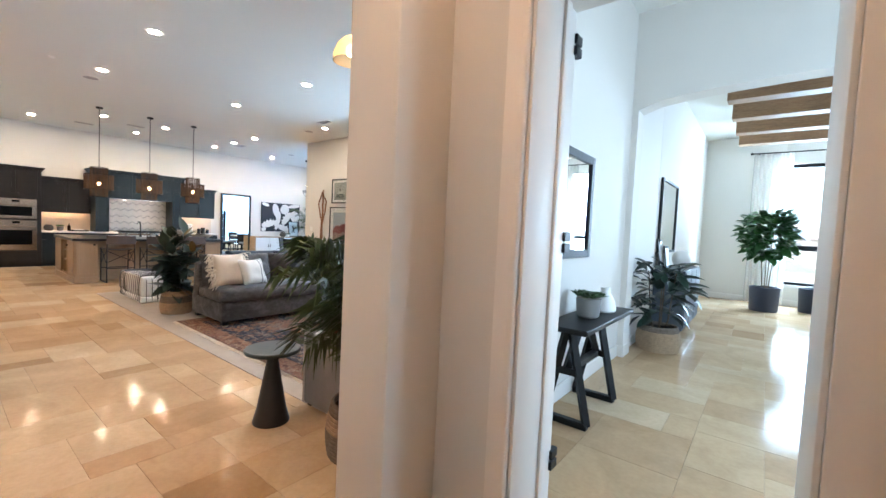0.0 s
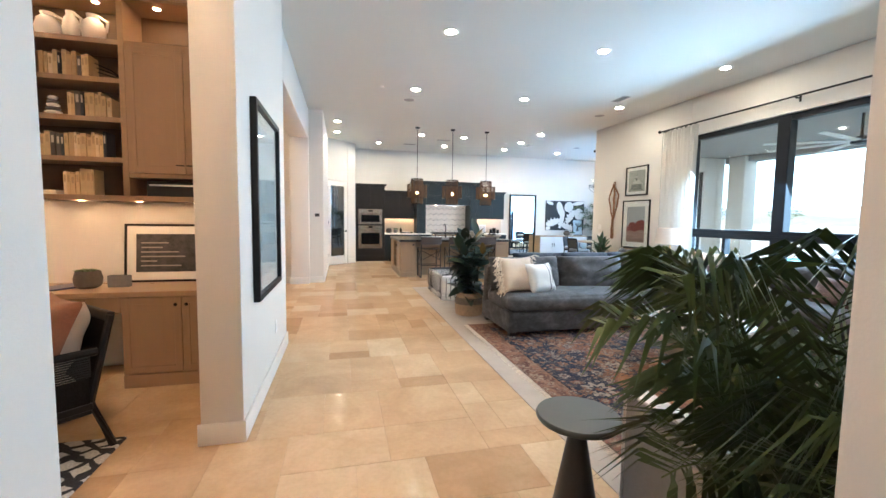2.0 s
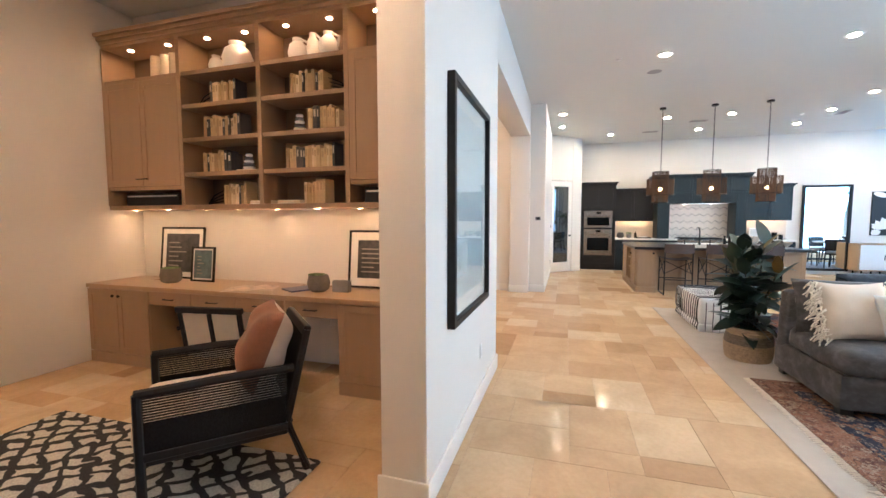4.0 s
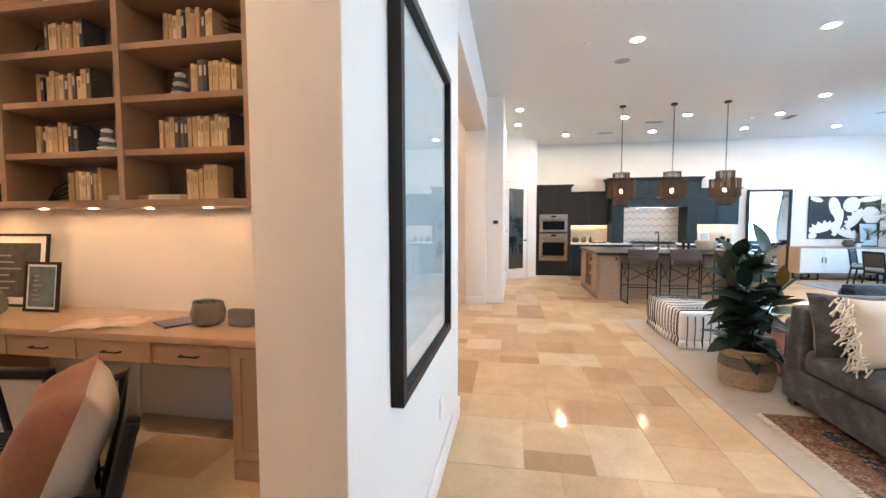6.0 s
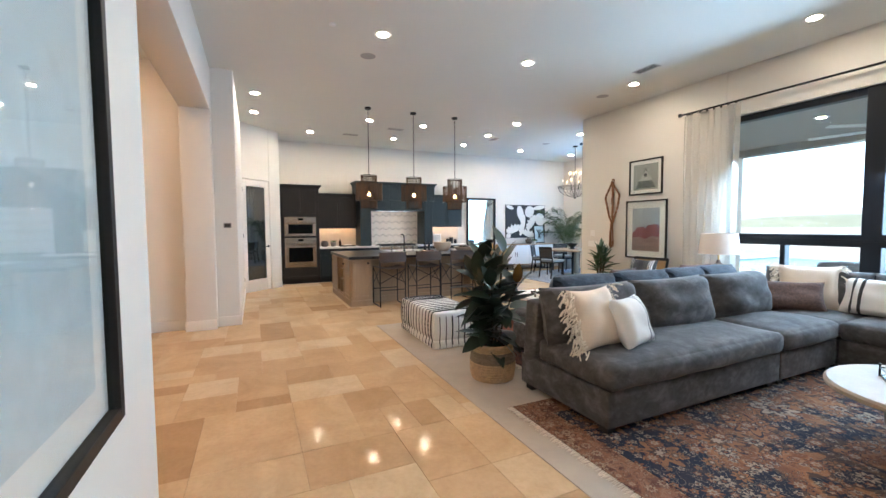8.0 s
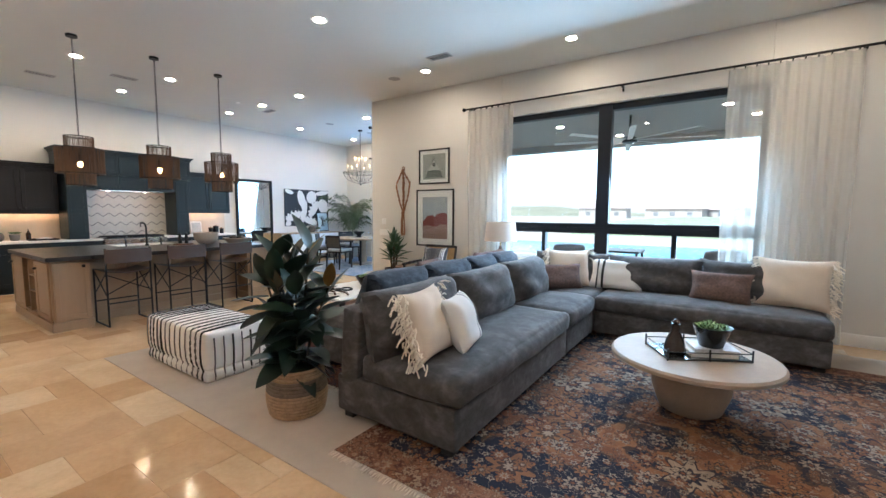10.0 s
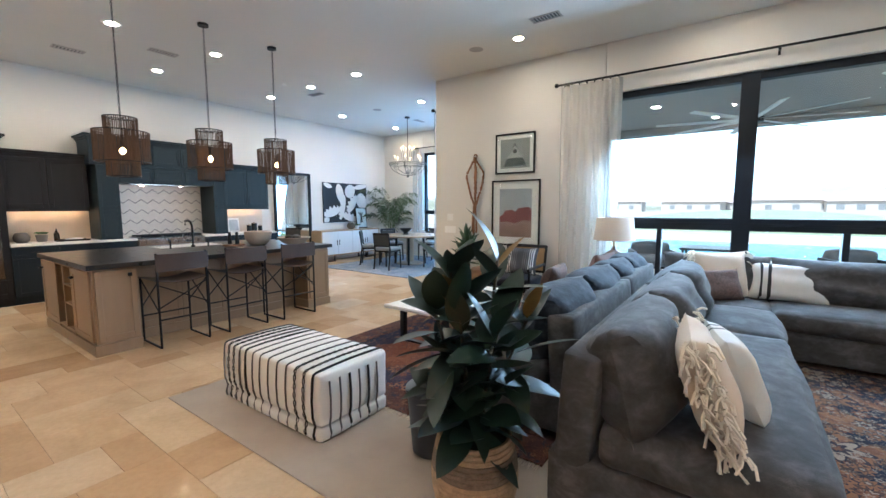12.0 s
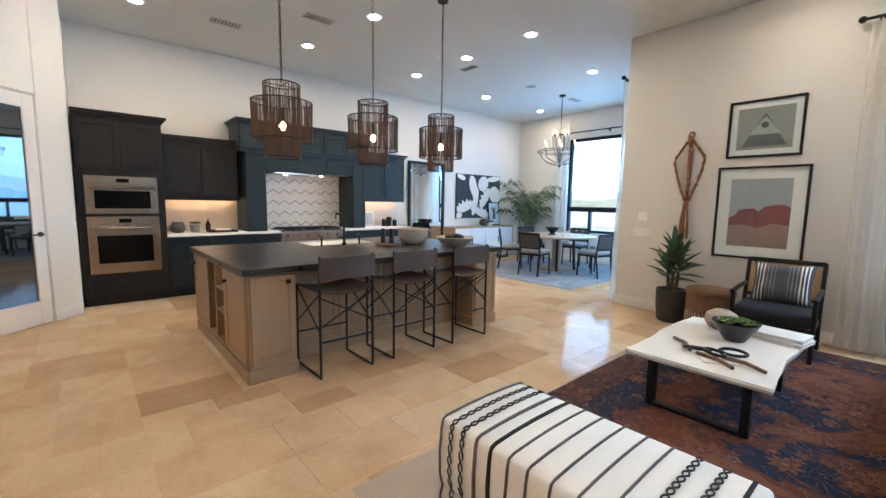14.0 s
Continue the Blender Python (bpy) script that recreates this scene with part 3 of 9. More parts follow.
picture("framed_picture", 0.68, 0.63, pose(-9.04, 6.757, 1.975), art_triangle, "small framed grey geometric print on the wall", mat_w=0.062)
picture("framed_picture", 0.84, 1.05, pose(-9.10, 6.757, 0.825), art_desert, "large framed desert landscape print on the wall", mat_w=0.115)


ZT, ZK, ZB = 2.24, 1.47, 0.99


def macrame():
    rope = plain("jute_rope", (0.25, 0.115, 0.055), 0.9, var=0.3, scale=40, bump=0.7, bscale=160)
    m = thing("wall_hanging", "brown knotted jute rope wall hanging", "wall hanging", pose(-9.42, 6.735, 0))
    bm = bmesh.new()
    tube(bm, [(0.03 * math.cos(a * 0.524), 0, 2.29 + 0.035 * math.sin(a * 0.524)) for a in range(13)], 0.012, 8)
    part("loop", bm, rope, m)
    for k in (-1, -0.06, 0.06, 1):
        bm = bmesh.new()
        pts = []
        for i in range(19):
            u = i / 18
            w = min(u / 0.3, 1.0) if u < 0.3 else 1 - ((u - 0.3) / 0.7) ** 1.5
            pts.append((k * (0.012 + 0.155 * w), -0.012 * abs(k) - 0.006 * math.sin(i), ZT - (ZT - ZK) * u))
        tube(bm, pts, 0.015, 8)
        for i in range(1, 18, 2):
            ball(bm, pts[i][0] + 0.004 * math.sin(i * 5), pts[i][1], pts[i][2], 0.022, u=8, v=6)
        part("cord", bm, rope, m)
    for z, r in ((ZT, 0.035), (ZK - 0.03, 0.036)):
        bm = bmesh.new()
        ball(bm, 0, -0.02, z, r, 1, 0.8, 1.3, 12, 8)
        part("knot", bm, rope, m)
    bm = bmesh.new()
    rnd = random.Random(4)
    for i in range(26):
        a = rnd.uniform(-1, 1)
        tube(bm, [(a * 0.02, -0.02 + rnd.uniform(-0.012, 0.012), ZK - 0.02), (a * 0.05, -0.022, ZK - 0.22), (a * 0.055 + rnd.uniform(-0.01, 0.01), -0.02, rnd.uniform(ZB, ZB + 0.08))], 0.006, 5)
    part("tassel", bm, rope, m)


macrame()
for zz, n in ((1.27, 2), (1.05, 4)):
    sw = thing("light_switch", "white plastic wall switch plate beside the opening", "switch", pose(-9.95, 6.757, zz))
    part("plate", boxes((-0.03 * n, 0.03 * n, -0.006, 0, -0.06, 0.06), bevel=0.003), WHITE, sw)
    for i in range(n):
        part("rocker", boxes((-0.03 * n + 0.015 + 0.06 * i, -0.03 * n + 0.045 + 0.06 * i, -0.010, -0.006, -0.033, 0.033), bevel=0.002), WHITE, sw)


# rugs
def rug_cloth(name, colors, scale, patch=2.8, edge=None, sparse=0.0):
    """Worn knotted carpet: rosettes of eight petals, small buds and tendrils over a patchy ground; edge gives (width, depth, band) of a dark band inside the border."""
    if name in MATS:
        return MATS[name]
    m, t, b = shader(name)
    v = coords(t)

    def calc(op, a, c=0.0, d=0.0):
        n = t.nodes.new("ShaderNodeMath")
        n.operation = op
        for socket, val in zip(n.inputs, (a, c, d)):
            if isinstance(val, (int, float)):
                socket.default_value = val
            else:
                t.links.new(val, socket)
        return n.outputs[0]

    def steps(fac, stops):
        out = ramp(t, fac, stops)
        out.node.color_ramp.interpolation = "CONSTANT"
        return out

    def rosette(size, petals, rnd):
        """Distance from the heart of the nearest flower, in petal lengths, and the flower's own random colour."""
        vor = node(t, "ShaderNodeTexVoronoi", Scale=size, Randomness=rnd)
        vor.voronoi_dimensions = "2D"
        t.links.new(v, vor.inputs["Vector"])
        sub = t.nodes.new("ShaderNodeVectorMath")
        sub.operation = "SUBTRACT"
        t.links.new(v, sub.inputs[0])
        t.links.new(vor.outputs["Position"], sub.inputs[1])
        xyz = t.nodes.new("ShaderNodeSeparateXYZ")
        t.links.new(sub.outputs[0], xyz.inputs[0])
        angle = calc("ARCTAN2", xyz.outputs[1], xyz.outputs[0])
        lobe = calc("MULTIPLY_ADD", calc("COSINE", calc("MULTIPLY", angle, float(petals))), 0.09, 0.33)
        pick = t.nodes.new("ShaderNodeSeparateColor")
        t.links.new(vor.outputs["Color"], pick.inputs[0])
        return calc("DIVIDE", vor.outputs["Distance"], lobe), pick

    d0, d1, d2, d3, d4 = colors
    ground = noise_tex(t, v, patch, 4, 0.6, 0.6)
    fine = noise_tex(t, v, 170, 2)
    wear = noise_tex(t, v, 5, 5, 0.7)
    vine = noise_tex(t, v, scale * 1.7, 2, 0.5, 1.6)
    if edge:
        xyz = t.nodes.new("ShaderNodeSeparateXYZ")
        t.links.new(v, xyz.inputs[0])
        near = calc("MINIMUM", calc("MINIMUM", xyz.outputs[0], calc("SUBTRACT", edge[0], xyz.outputs[0])), calc("MINIMUM", xyz.outputs[1], calc("SUBTRACT", edge[1], xyz.outputs[1])))
        ground = calc("MULTIPLY_ADD", calc("SMOOTH_MIN", near, edge[2] * 1.6, 0.3), 0.42 / edge[2], calc("MULTIPLY_ADD", ground, 0.75, -0.42))
    col = steps(ground, [(0.0, d0), (0.43, d3), (0.47, d1), (0.54, d2), (0.60, d3), (0.64, d0)])
    col = mixed(t, col, d4, ramp(t, vine, [(0.485, (0, 0, 0)), (0.495, (0.75, 0.75, 0.75)), (0.505, (0.75, 0.75, 0.75)), (0.515, (0, 0, 0))]))
    for size, petals, rnd, some in ((scale * 0.36, 8, 0.3, 0.45), (scale * 2.3, 5, 0.8, 0.30), (scale, 8, 0.45, 0.30)):
        far, pick = rosette(size, petals, rnd)
        inks = [steps(far, [(0.0, p), (0.22, q), (0.45, r), (0.85, d0), (0.98, d0)]) for p, q, r in ((d1, d0, d4), (d4, d3, d2), (d2, d4, d1))]
        ink = mixed(t, mixed(t, inks[0], inks[1], steps(pick.outputs[0], [(0, (0, 0, 0)), (0.5, (1, 1, 1))])), inks[2], steps(pick.outputs[1], [(0, (0, 0, 0)), (0.66, (1, 1, 1))]))
        keep = mixed(t, steps(far, [(0, (1, 1, 1)), (1.0, (0, 0, 0))]), steps(pick.outputs[2], [(0, (0, 0, 0)), (min(0.98, some + sparse), (0.9, 0.9, 0.9))]), 1.0, "MULTIPLY")
        col = mixed(t, col, ink, keep)
    col = mixed(t, col, d3, ramp(t, wear, [(0.48, (0, 0, 0)), (0.75, (0.55, 0.55, 0.55))]))
    col = mixed(t, col, ramp(t, fine, [(0.3, (0.6, 0.6, 0.6)), (0.7, (1.1, 1.1, 1.1))]), 0.8, "MULTIPLY")
    t.links.new(col, b.inputs["Base Color"])
    b.inputs["Roughness"].default_value = 0.95
    b.inputs["Specular IOR Level"].default_value = 0.2
    relief(t, b, fine, 0.5, 0.004)
    MATS[name] = m
    return m


def rug(name, w, d, at, cloth, border_mat, label, z=0.012, fringe=None, border=0.28):
    r = thing(name, label, "rug", at)
    part("field", boxes((border, w - border, border, d - border, 0, z), bevel=0.003), cloth, r)
    part("border", boxes((0, w, 0, border, 0, z - 0.0005), (0, w, d - border, d, 0, z - 0.0005), (0, border, border, d - border, 0, z - 0.0005), (w - border, w, border, d - border, 0, z - 0.0005), bevel=0.003), border_mat, r)
    if fringe:
        rnd = random.Random(9)
        bm = bmesh.new()
        for i in range(int(w / 0.011)):
            x = i * 0.011 + rnd.uniform(-0.003, 0.003)
            a = rnd.uniform(-0.012, 0.012)
            tube(bm, [(x, 0, z * 0.6), (x + a, -rnd.uniform(0.03, 0.06), 0.003)], 0.0028, 4)
        f = part("fringe", bm, fringe, r, "off-white knotted fringe")
        tagged(f, kind="stuff")
    return r


FRINGE = plain("fringe_cotton", (0.68, 0.60, 0.50), 0.95, var=0.1)
beige = solid("rug", boxes((-9.23, -2.35, 1.93, 6.3, 0.0, 0.008), bevel=0.003), plain("beige_rug", (0.42, 0.36, 0.30), 0.95, var=0.10, scale=5, bump=0.5, bscale=260), "large flat-woven beige rug under the seating", "rug")
NAVY = ((0.016, 0.020, 0.036), (0.18, 0.076, 0.040), (0.25, 0.120, 0.058), (0.075, 0.048, 0.038), (0.33, 0.265, 0.20))
TANBAND = ((0.085, 0.035, 0.026), (0.20, 0.095, 0.055), (0.24, 0.13, 0.08), (0.12, 0.055, 0.04), (0.32, 0.24, 0.17))
RUST = ((0.020, 0.026, 0.055), (0.15, 0.050, 0.030), (0.19, 0.075, 0.042), (0.12, 0.045, 0.030), (0.24, 0.13, 0.08))
NIGHT = ((0.10, 0.042, 0.030), (0.075, 0.032, 0.026), (0.12, 0.055, 0.038), (0.030, 0.030, 0.048), (0.20, 0.11, 0.07))
rug("rug", 3.75, 3.55, pose(-6.15, 2.16, 0.0085), rug_cloth("persian_field", NAVY, 6.4, 3.0, (3.75, 3.55, 0.62)), rug_cloth("persian_border", TANBAND, 10.5, 6.0), "worn navy, rust and gold flowered oriental rug", fringe=FRINGE, border=0.22)
rug("rug", 2.6, 3.6, pose(-9.20, 2.77, 0.0085), rug_cloth("red_field", RUST, 4.0, 1.5, (2.6, 3.6, 0.40), 0.42), rug_cloth("red_border", NIGHT, 8.0, 3.0, None, 0.3), "worn rust-red and blue tribal rug", fringe=FRINGE, border=0.26)

FOOT = plain("sofa_foot", (0.012, 0.011, 0.01), 0.5)
PIPING = plain("grey_piping", (0.17, 0.165, 0.16), 0.8)


def sofa_module(name, w, d, at, label, back=True, back_cushions=1, seat_seed=0, cushion_cloth=None):
    """A deep armless module: sits along x (width w), back at +y (depth d), front at y=0."""
    s = thing(name, label, "sofa", at, group="grey sectional sofa")
    part("base", soft_block(w, d, 0.26, 0.006, 4), VELVET, s, at=pose(w / 2, d / 2, 0.05))
    for x in (0.07, w - 0.07):
        for y in (0.08, d - 0.08):
            part("foot", boxes((x - 0.04, x + 0.04, y - 0.04, y + 0.04, 0, 0.07), bevel=0.004), FOOT, s)
    bd = 0.22 if back else 0.0
    seat = part("seat_cushion", soft_block(w - 0.01, d - bd + 0.03, 0.18, 0.035, 8, seed=seat_seed), VELVET, s, at=pose(w / 2, (d - bd) / 2 - 0.012, 0.30))
    bm = bmesh.new()
    tube(bm, [(0.03, 0.01, 0.335), (w - 0.03, 0.01, 0.335)], 0.006, 6)
    part("piping", bm, PIPING, seat, "lighter grey piping", at=seat.matrix_basis.inverted())
    if back:
        part("backrest", soft_block(w - 0.01, 0.17, 0.60, 0.012, 5), VELVET, s, at=pose(w / 2, d - 0.1, 0.18, 4, 0, 0))
        cw = w / back_cushions
        for i in range(back_cushions):
            part("back_cushion", throw_pillow(cw + 0.02, 0.49, 0.40, i + seat_seed * 3 + 1, 0.05), cushion_cloth or VELVET, s, at=pose(cw * (i + 0.5), d - 0.37, 0.43, -15, 0, 0), smooth=True)
    return s


# long run with its back to the kitchen side, facing east
TURN_E = 90
sofa_module("sofa", 2.02, 0.98, pose(-5.48, 2.46, 0.018, 0, 0, TURN_E), "deep charcoal-grey velvet armless sofa module", back_cushions=2, seat_seed=1)
sofa_module("sofa", 0.96, 0.98, pose(-5.48, 4.49, 0.018, 0, 0, TURN_E), "charcoal-grey velvet corner sofa module", back_cushions=1, seat_seed=2)
corner = sofa_module("sofa", 0.98, 0.96, pose(-6.46, 5.45, 0.018), "charcoal-grey velvet corner sofa seat under the window", back_cushions=1, seat_seed=3)
sofa_module("sofa", 2.05, 0.98, pose(-5.47, 5.43, 0.018), "charcoal-grey velvet sofa module under the window", back_cushions=2, seat_seed=4)
# the second sofa, back to back with the first
sofa_module("sofa", 1.62, 0.95, pose(-7.43, 4.66, 0.018, 0, 0, -90), "charcoal-grey velvet sofa facing the white table", back_cushions=2, seat_seed=5, cushion_cloth=BLUE_VELVET)
sofa_module("sofa", 1.25, 0.95, pose(-7.43, 5.92, 0.018, 0, 0, -90), "charcoal-grey velvet sofa half facing the white table", back_cushions=2, seat_seed=6, cushion_cloth=BLUE_VELVET)


def fringe_on(parent, w, h, n, length, seed, mat, edges=("left", "right")):
    rnd = random.Random(seed)
    bm = bmesh.new()
    for side in edges:
        for i in range(n):
            z = h * (i + rnd.random()) / n
            x = -w / 2 if side == "left" else w / 2
            sg = -1 if side == "left" else 1
            p = Vector((x + rnd.uniform(-0.03, 0.01) * sg, rnd.uniform(-0.05, 0.05), z))
            q = p + Vector((sg * rnd.uniform(0.2, 1) * length, rnd.uniform(-0.6, 0.6) * length, -rnd.uniform(0.1, 0.9) * length))
            tube(bm, [p, (p + q) / 2 + Vector((0, rnd.uniform(-0.01, 0.01), 0.008)), q], 0.0055, 5)
    f = part("fringe", bm, mat, parent, "long cream cotton fringe")
    tagged(f, kind="stuff")


def cushion(w, h, at, mat, label, seed=0, fringe=False, stripes=None, t=0.17):
    c = thing("pillow", label, "pillow", at)
    part("cover", throw_pillow(w, h, t, seed), mat, c, smooth=True)
    if fringe:
        fringe_on(c, w, h, 110, 0.07, seed, plain("cream_fringe", (0.76, 0.68, 0.57), 0.95, var=0.12))
    if stripes:
        for x, wd, col in stripes:
            bm = throw_pillow(w, h, t + 0.004, seed)
            drop = [f for f in bm.faces if not x - wd / 2 - w / 22 <= f.calc_center_median().x <= x + wd / 2 + w / 22]
            bmesh.ops.delete(bm, geom=drop, context="FACES")
            for v in bm.verts:
                v.co.x = max(x - wd / 2, min(x + wd / 2, v.co.x))
            part("stripe", bm, col, c, smooth=True)
    return c


WHITECLOTH = plain("white_cloth", (0.72, 0.70, 0.67), 0.9, var=0.06, scale=8, bump=0.5, bscale=200)
BROWNWEAVE = plain("brown_weave", (0.12, 0.075, 0.062), 0.95, var=0.5, scale=45, bump=0.9, bscale=120)
INK = plain("ink_black", (0.02, 0.02, 0.022), 0.9, var=0.2)
INKGREY = plain("ink_grey", (0.20, 0.20, 0.21), 0.9, var=0.3)
SZ = 0.50
cushion(0.48, 0.47, pose(-5.79, 2.73, SZ, -20, 0, 97), CREAM, "cream fringed cushion leaning on the sofa", 1, True)
cushion(0.40, 0.40, pose(-5.70, 3.03, SZ, -24, 0, 104), WHITECLOTH, "white cushion with grey stripes on the sofa", 2, False, [(0.08, 0.02, INKGREY), (0.13, 0.012, INKGREY)])
cushion(0.55, 0.50, pose(-5.86, 5.80, SZ, -18, 0, 30), CREAM, "cream fringed cushion in the sofa corner", 3, True)
cushion(0.60, 0.34, pose(-5.90, 5.56, SZ, -24, 0, 40), BROWNWEAVE, "brown woven lumbar cushion in the sofa corner", 4)
cushion(0.66, 0.40, pose(-5.36, 5.90, SZ, -20, 0, -2), WHITECLOTH, "white cushion with black stripes against the sofa back", 5, False, [(-0.2, 0.03, INK), (-0.13, 0.03, INK), (0.12, 0.16, INKGREY)][:2])
cushion(0.58, 0.36, pose(-4.28, 5.74, SZ, -26, 0, -6), BROWNWEAVE, "brown woven lumbar cushion on the sofa", 6)
cushion(0.60, 0.52, pose(-3.68, 5.86, SZ, -16, 0, -10), CREAM, "large cream fringed cushion on the sofa", 7, True)
cushion(0.50, 0.42, pose(-7.26, 4.45, SZ, -18, 0, -84), BROWNWEAVE, "brown woven cushion on the back sofa", 8)
cushion(0.48, 0.36, pose(-7.14, 3.62, SZ, -34, 0, -80), plain("lilac_cloth", (0.24, 0.225, 0.24), 0.95, var=0.25, scale=30, bump=0.7), "lilac-grey textured cushion on the back sofa", 9)
cushion(0.50, 0.44, pose(-7.12, 5.62, SZ, -18, 0, -100), plain("mauve_cloth", (0.17, 0.11, 0.10), 0.9, var=0.2, bump=0.4), "mauve-brown cushion on the back sofa", 10)


def ottoman():
    o = thing("ottoman", "white striped upholstered ottoman on the beige rug", "ottoman", pose(-8.335, 2.49, 0.008))
    cloth = plain("ottoman_cloth", (0.81, 0.80, 0.78), 0.9, var=0.04, scale=6, bump=0.4, bscale=240)
    w, d, h0, h1 = 1.13, 0.58, 0.10, 0.43
    part("plinth", soft_block(w, d, h0, 0.012, 5), cloth, o)
    part("cushion", soft_block(w, d, h1 - h0, 0.012, 8), cloth, o, at=pose(0, 0, h0))
    dark, mid = INK, plain("stripe_charcoal", (0.11, 0.10, 0.105), 0.9, var=0.3)
    e = 0.004

    def line(x, wd, mat, chain=False):
        bm = bmesh.new()
        path = [(x, -d / 2 - e, 0.02), (x, -d / 2 - e - 0.008, 0.05), (x, -d / 2 + 0.004, h0), (x, -d / 2 - e - 0.01, h0 + 0.06), (x, -d / 2 - e - 0.013, 0.27), (x, -d / 2 - e - 0.005, h1 - 0.05), (x, -d / 2 - e, h1 - 0.022), (x, -d / 2 + 0.002, h1 - 0.005), (x, -d / 2 + 0.022, h1 + 0.003), (x, -d / 2 + 0.06, h1 + 0.006), (x, -d / 4, h1 + 0.011), (x, 0, h1 + 0.014), (x, d / 4, h1 + 0.011), (x, d / 2 - 0.06, h1 + 0.006), (x, d / 2 - 0.022, h1 + 0.003), (x, d / 2 - 0.002, h1 - 0.005), (x, d / 2 + e + 0.005, h1 - 0.05), (x, d / 2 + e + 0.013, 0.27), (x, d / 2 + e, h0 + 0.02), (x, d / 2 + e, 0.02)]
        if not chain:
            tube(bm, path, wd * 0.66, 6)
        else:
            pts = []
            for a, b in zip(path, path[1:]):
                a, b = Vector(a), Vector(b)
                n = max(2, int((b - a).length / 0.016))
                pts += [a.lerp(b, k / n) for k in range(n)]
            for sg in (-1, 1):
                tube(bm, [p + Vector((sg * wd * 0.9 * math.sin(i * 1.05), 0, 0.0005)) for i, p in enumerate(pts)], wd * 0.3, 5)
        part("stripe", bm, mat, o, smooth=True)

    xs = [(-0.535, 0.009, mid, False), (-0.47, 0.013, dark, True), (-0.40, 0.013, dark, True), (-0.32, 0.012, mid, False), (-0.24, 0.014, dark, False), (-0.15, 0.009, mid, False), (-0.06, 0.009, mid, False), (0.04, 0.009, mid, False), (0.14, 0.009, mid, False), (0.24, 0.009, mid, False), (0.335, 0.013, dark, True), (0.425, 0.013, dark, True), (0.51, 0.012, dark, False)]
    for row in xs:
        line(*row)
    for y, ch in ((-0.22, False), (-0.14, False), (-0.06, True), (0.02, False), (0.10, True), (0.18, False)):
        bm = bmesh.new()
        x = w / 2 + e
        path = [(x, y, 0.02), (x + 0.01, y, 0.05), (x - 0.004, y, h0), (x + 0.009, y, h0 + 0.06), (x + 0.012, y, 0.27), (x + 0.004, y, h1 - 0.05)]
        tube(bm, path, 0.009 if ch else 0.0065, 6)
        part("stripe", bm, dark if ch else mid, o, smooth=True)


ottoman()


def basket(parent, r, h, mats, bulge=0.12, coils=14):
    """A coiled basket built of stacked rope rings; mats are (material, share of the height) from the bottom."""
    z, n = 0.0, 0
    total = sum(s for _, s in mats)
    for mat, s in mats:
        k = max(2, round(coils * s / total))
        bm = bmesh.new()
        for i in range(k):
            u = (n + i + 0.5) / coils
            rr = r * (1 - bulge + bulge * math.sin(math.pi * min(1, 0.15 + u * 0.85)) * 1.6)
            th = h / coils / 2
            tube(bm, [(rr * math.cos(a * 0.19635), rr * math.sin(a * 0.19635), u * h) for a in range(33)], th * 1.12, 6)
        n += k
        part("basket_band", bm, mat, parent, smooth=True)
    bm = bmesh.new()
    cylinder(bm, 0, 0, 0.004, h * 0.86, r * 0.9, 20)
    part("soil", bm, plain("soil", (0.03, 0.022, 0.016), 0.95, var=0.3), parent)


SEAGRASS = plain("seagrass", (0.36, 0.25, 0.155), 0.9, var=0.3, scale=30, bump=0.8, bscale=110)
SEAGRASS_GREY = plain("seagrass_grey", (0.17, 0.13, 0.10), 0.9, var=0.35, scale=30, bump=0.8, bscale=110)


def leaf_mesh(name, length, width, mat, curl=0.25, fold=0.2, n=8):
    """A broad pointed leaf from the origin along +x."""
    bm = bmesh.new()
    rows = []
    for i in range(n + 1):
        u = i / n
        wd = width * math.sin(math.pi * u ** 0.8) ** 0.75 if 0 < u < 1 else 0.001
        x, z = length * u, -curl * length * u * u
        rows.append([bm.verts.new((x, -wd / 2, z + fold * wd)), bm.verts.new((x, 0, z)), bm.verts.new((x, wd / 2, z + fold * wd))])
    for a, b in zip(rows, rows[1:]):
        for k in (0, 1):
            bm.faces.new((a[k], a[k + 1], b[k + 1], b[k]))
    return mesh_of(name, bm, mat, True)


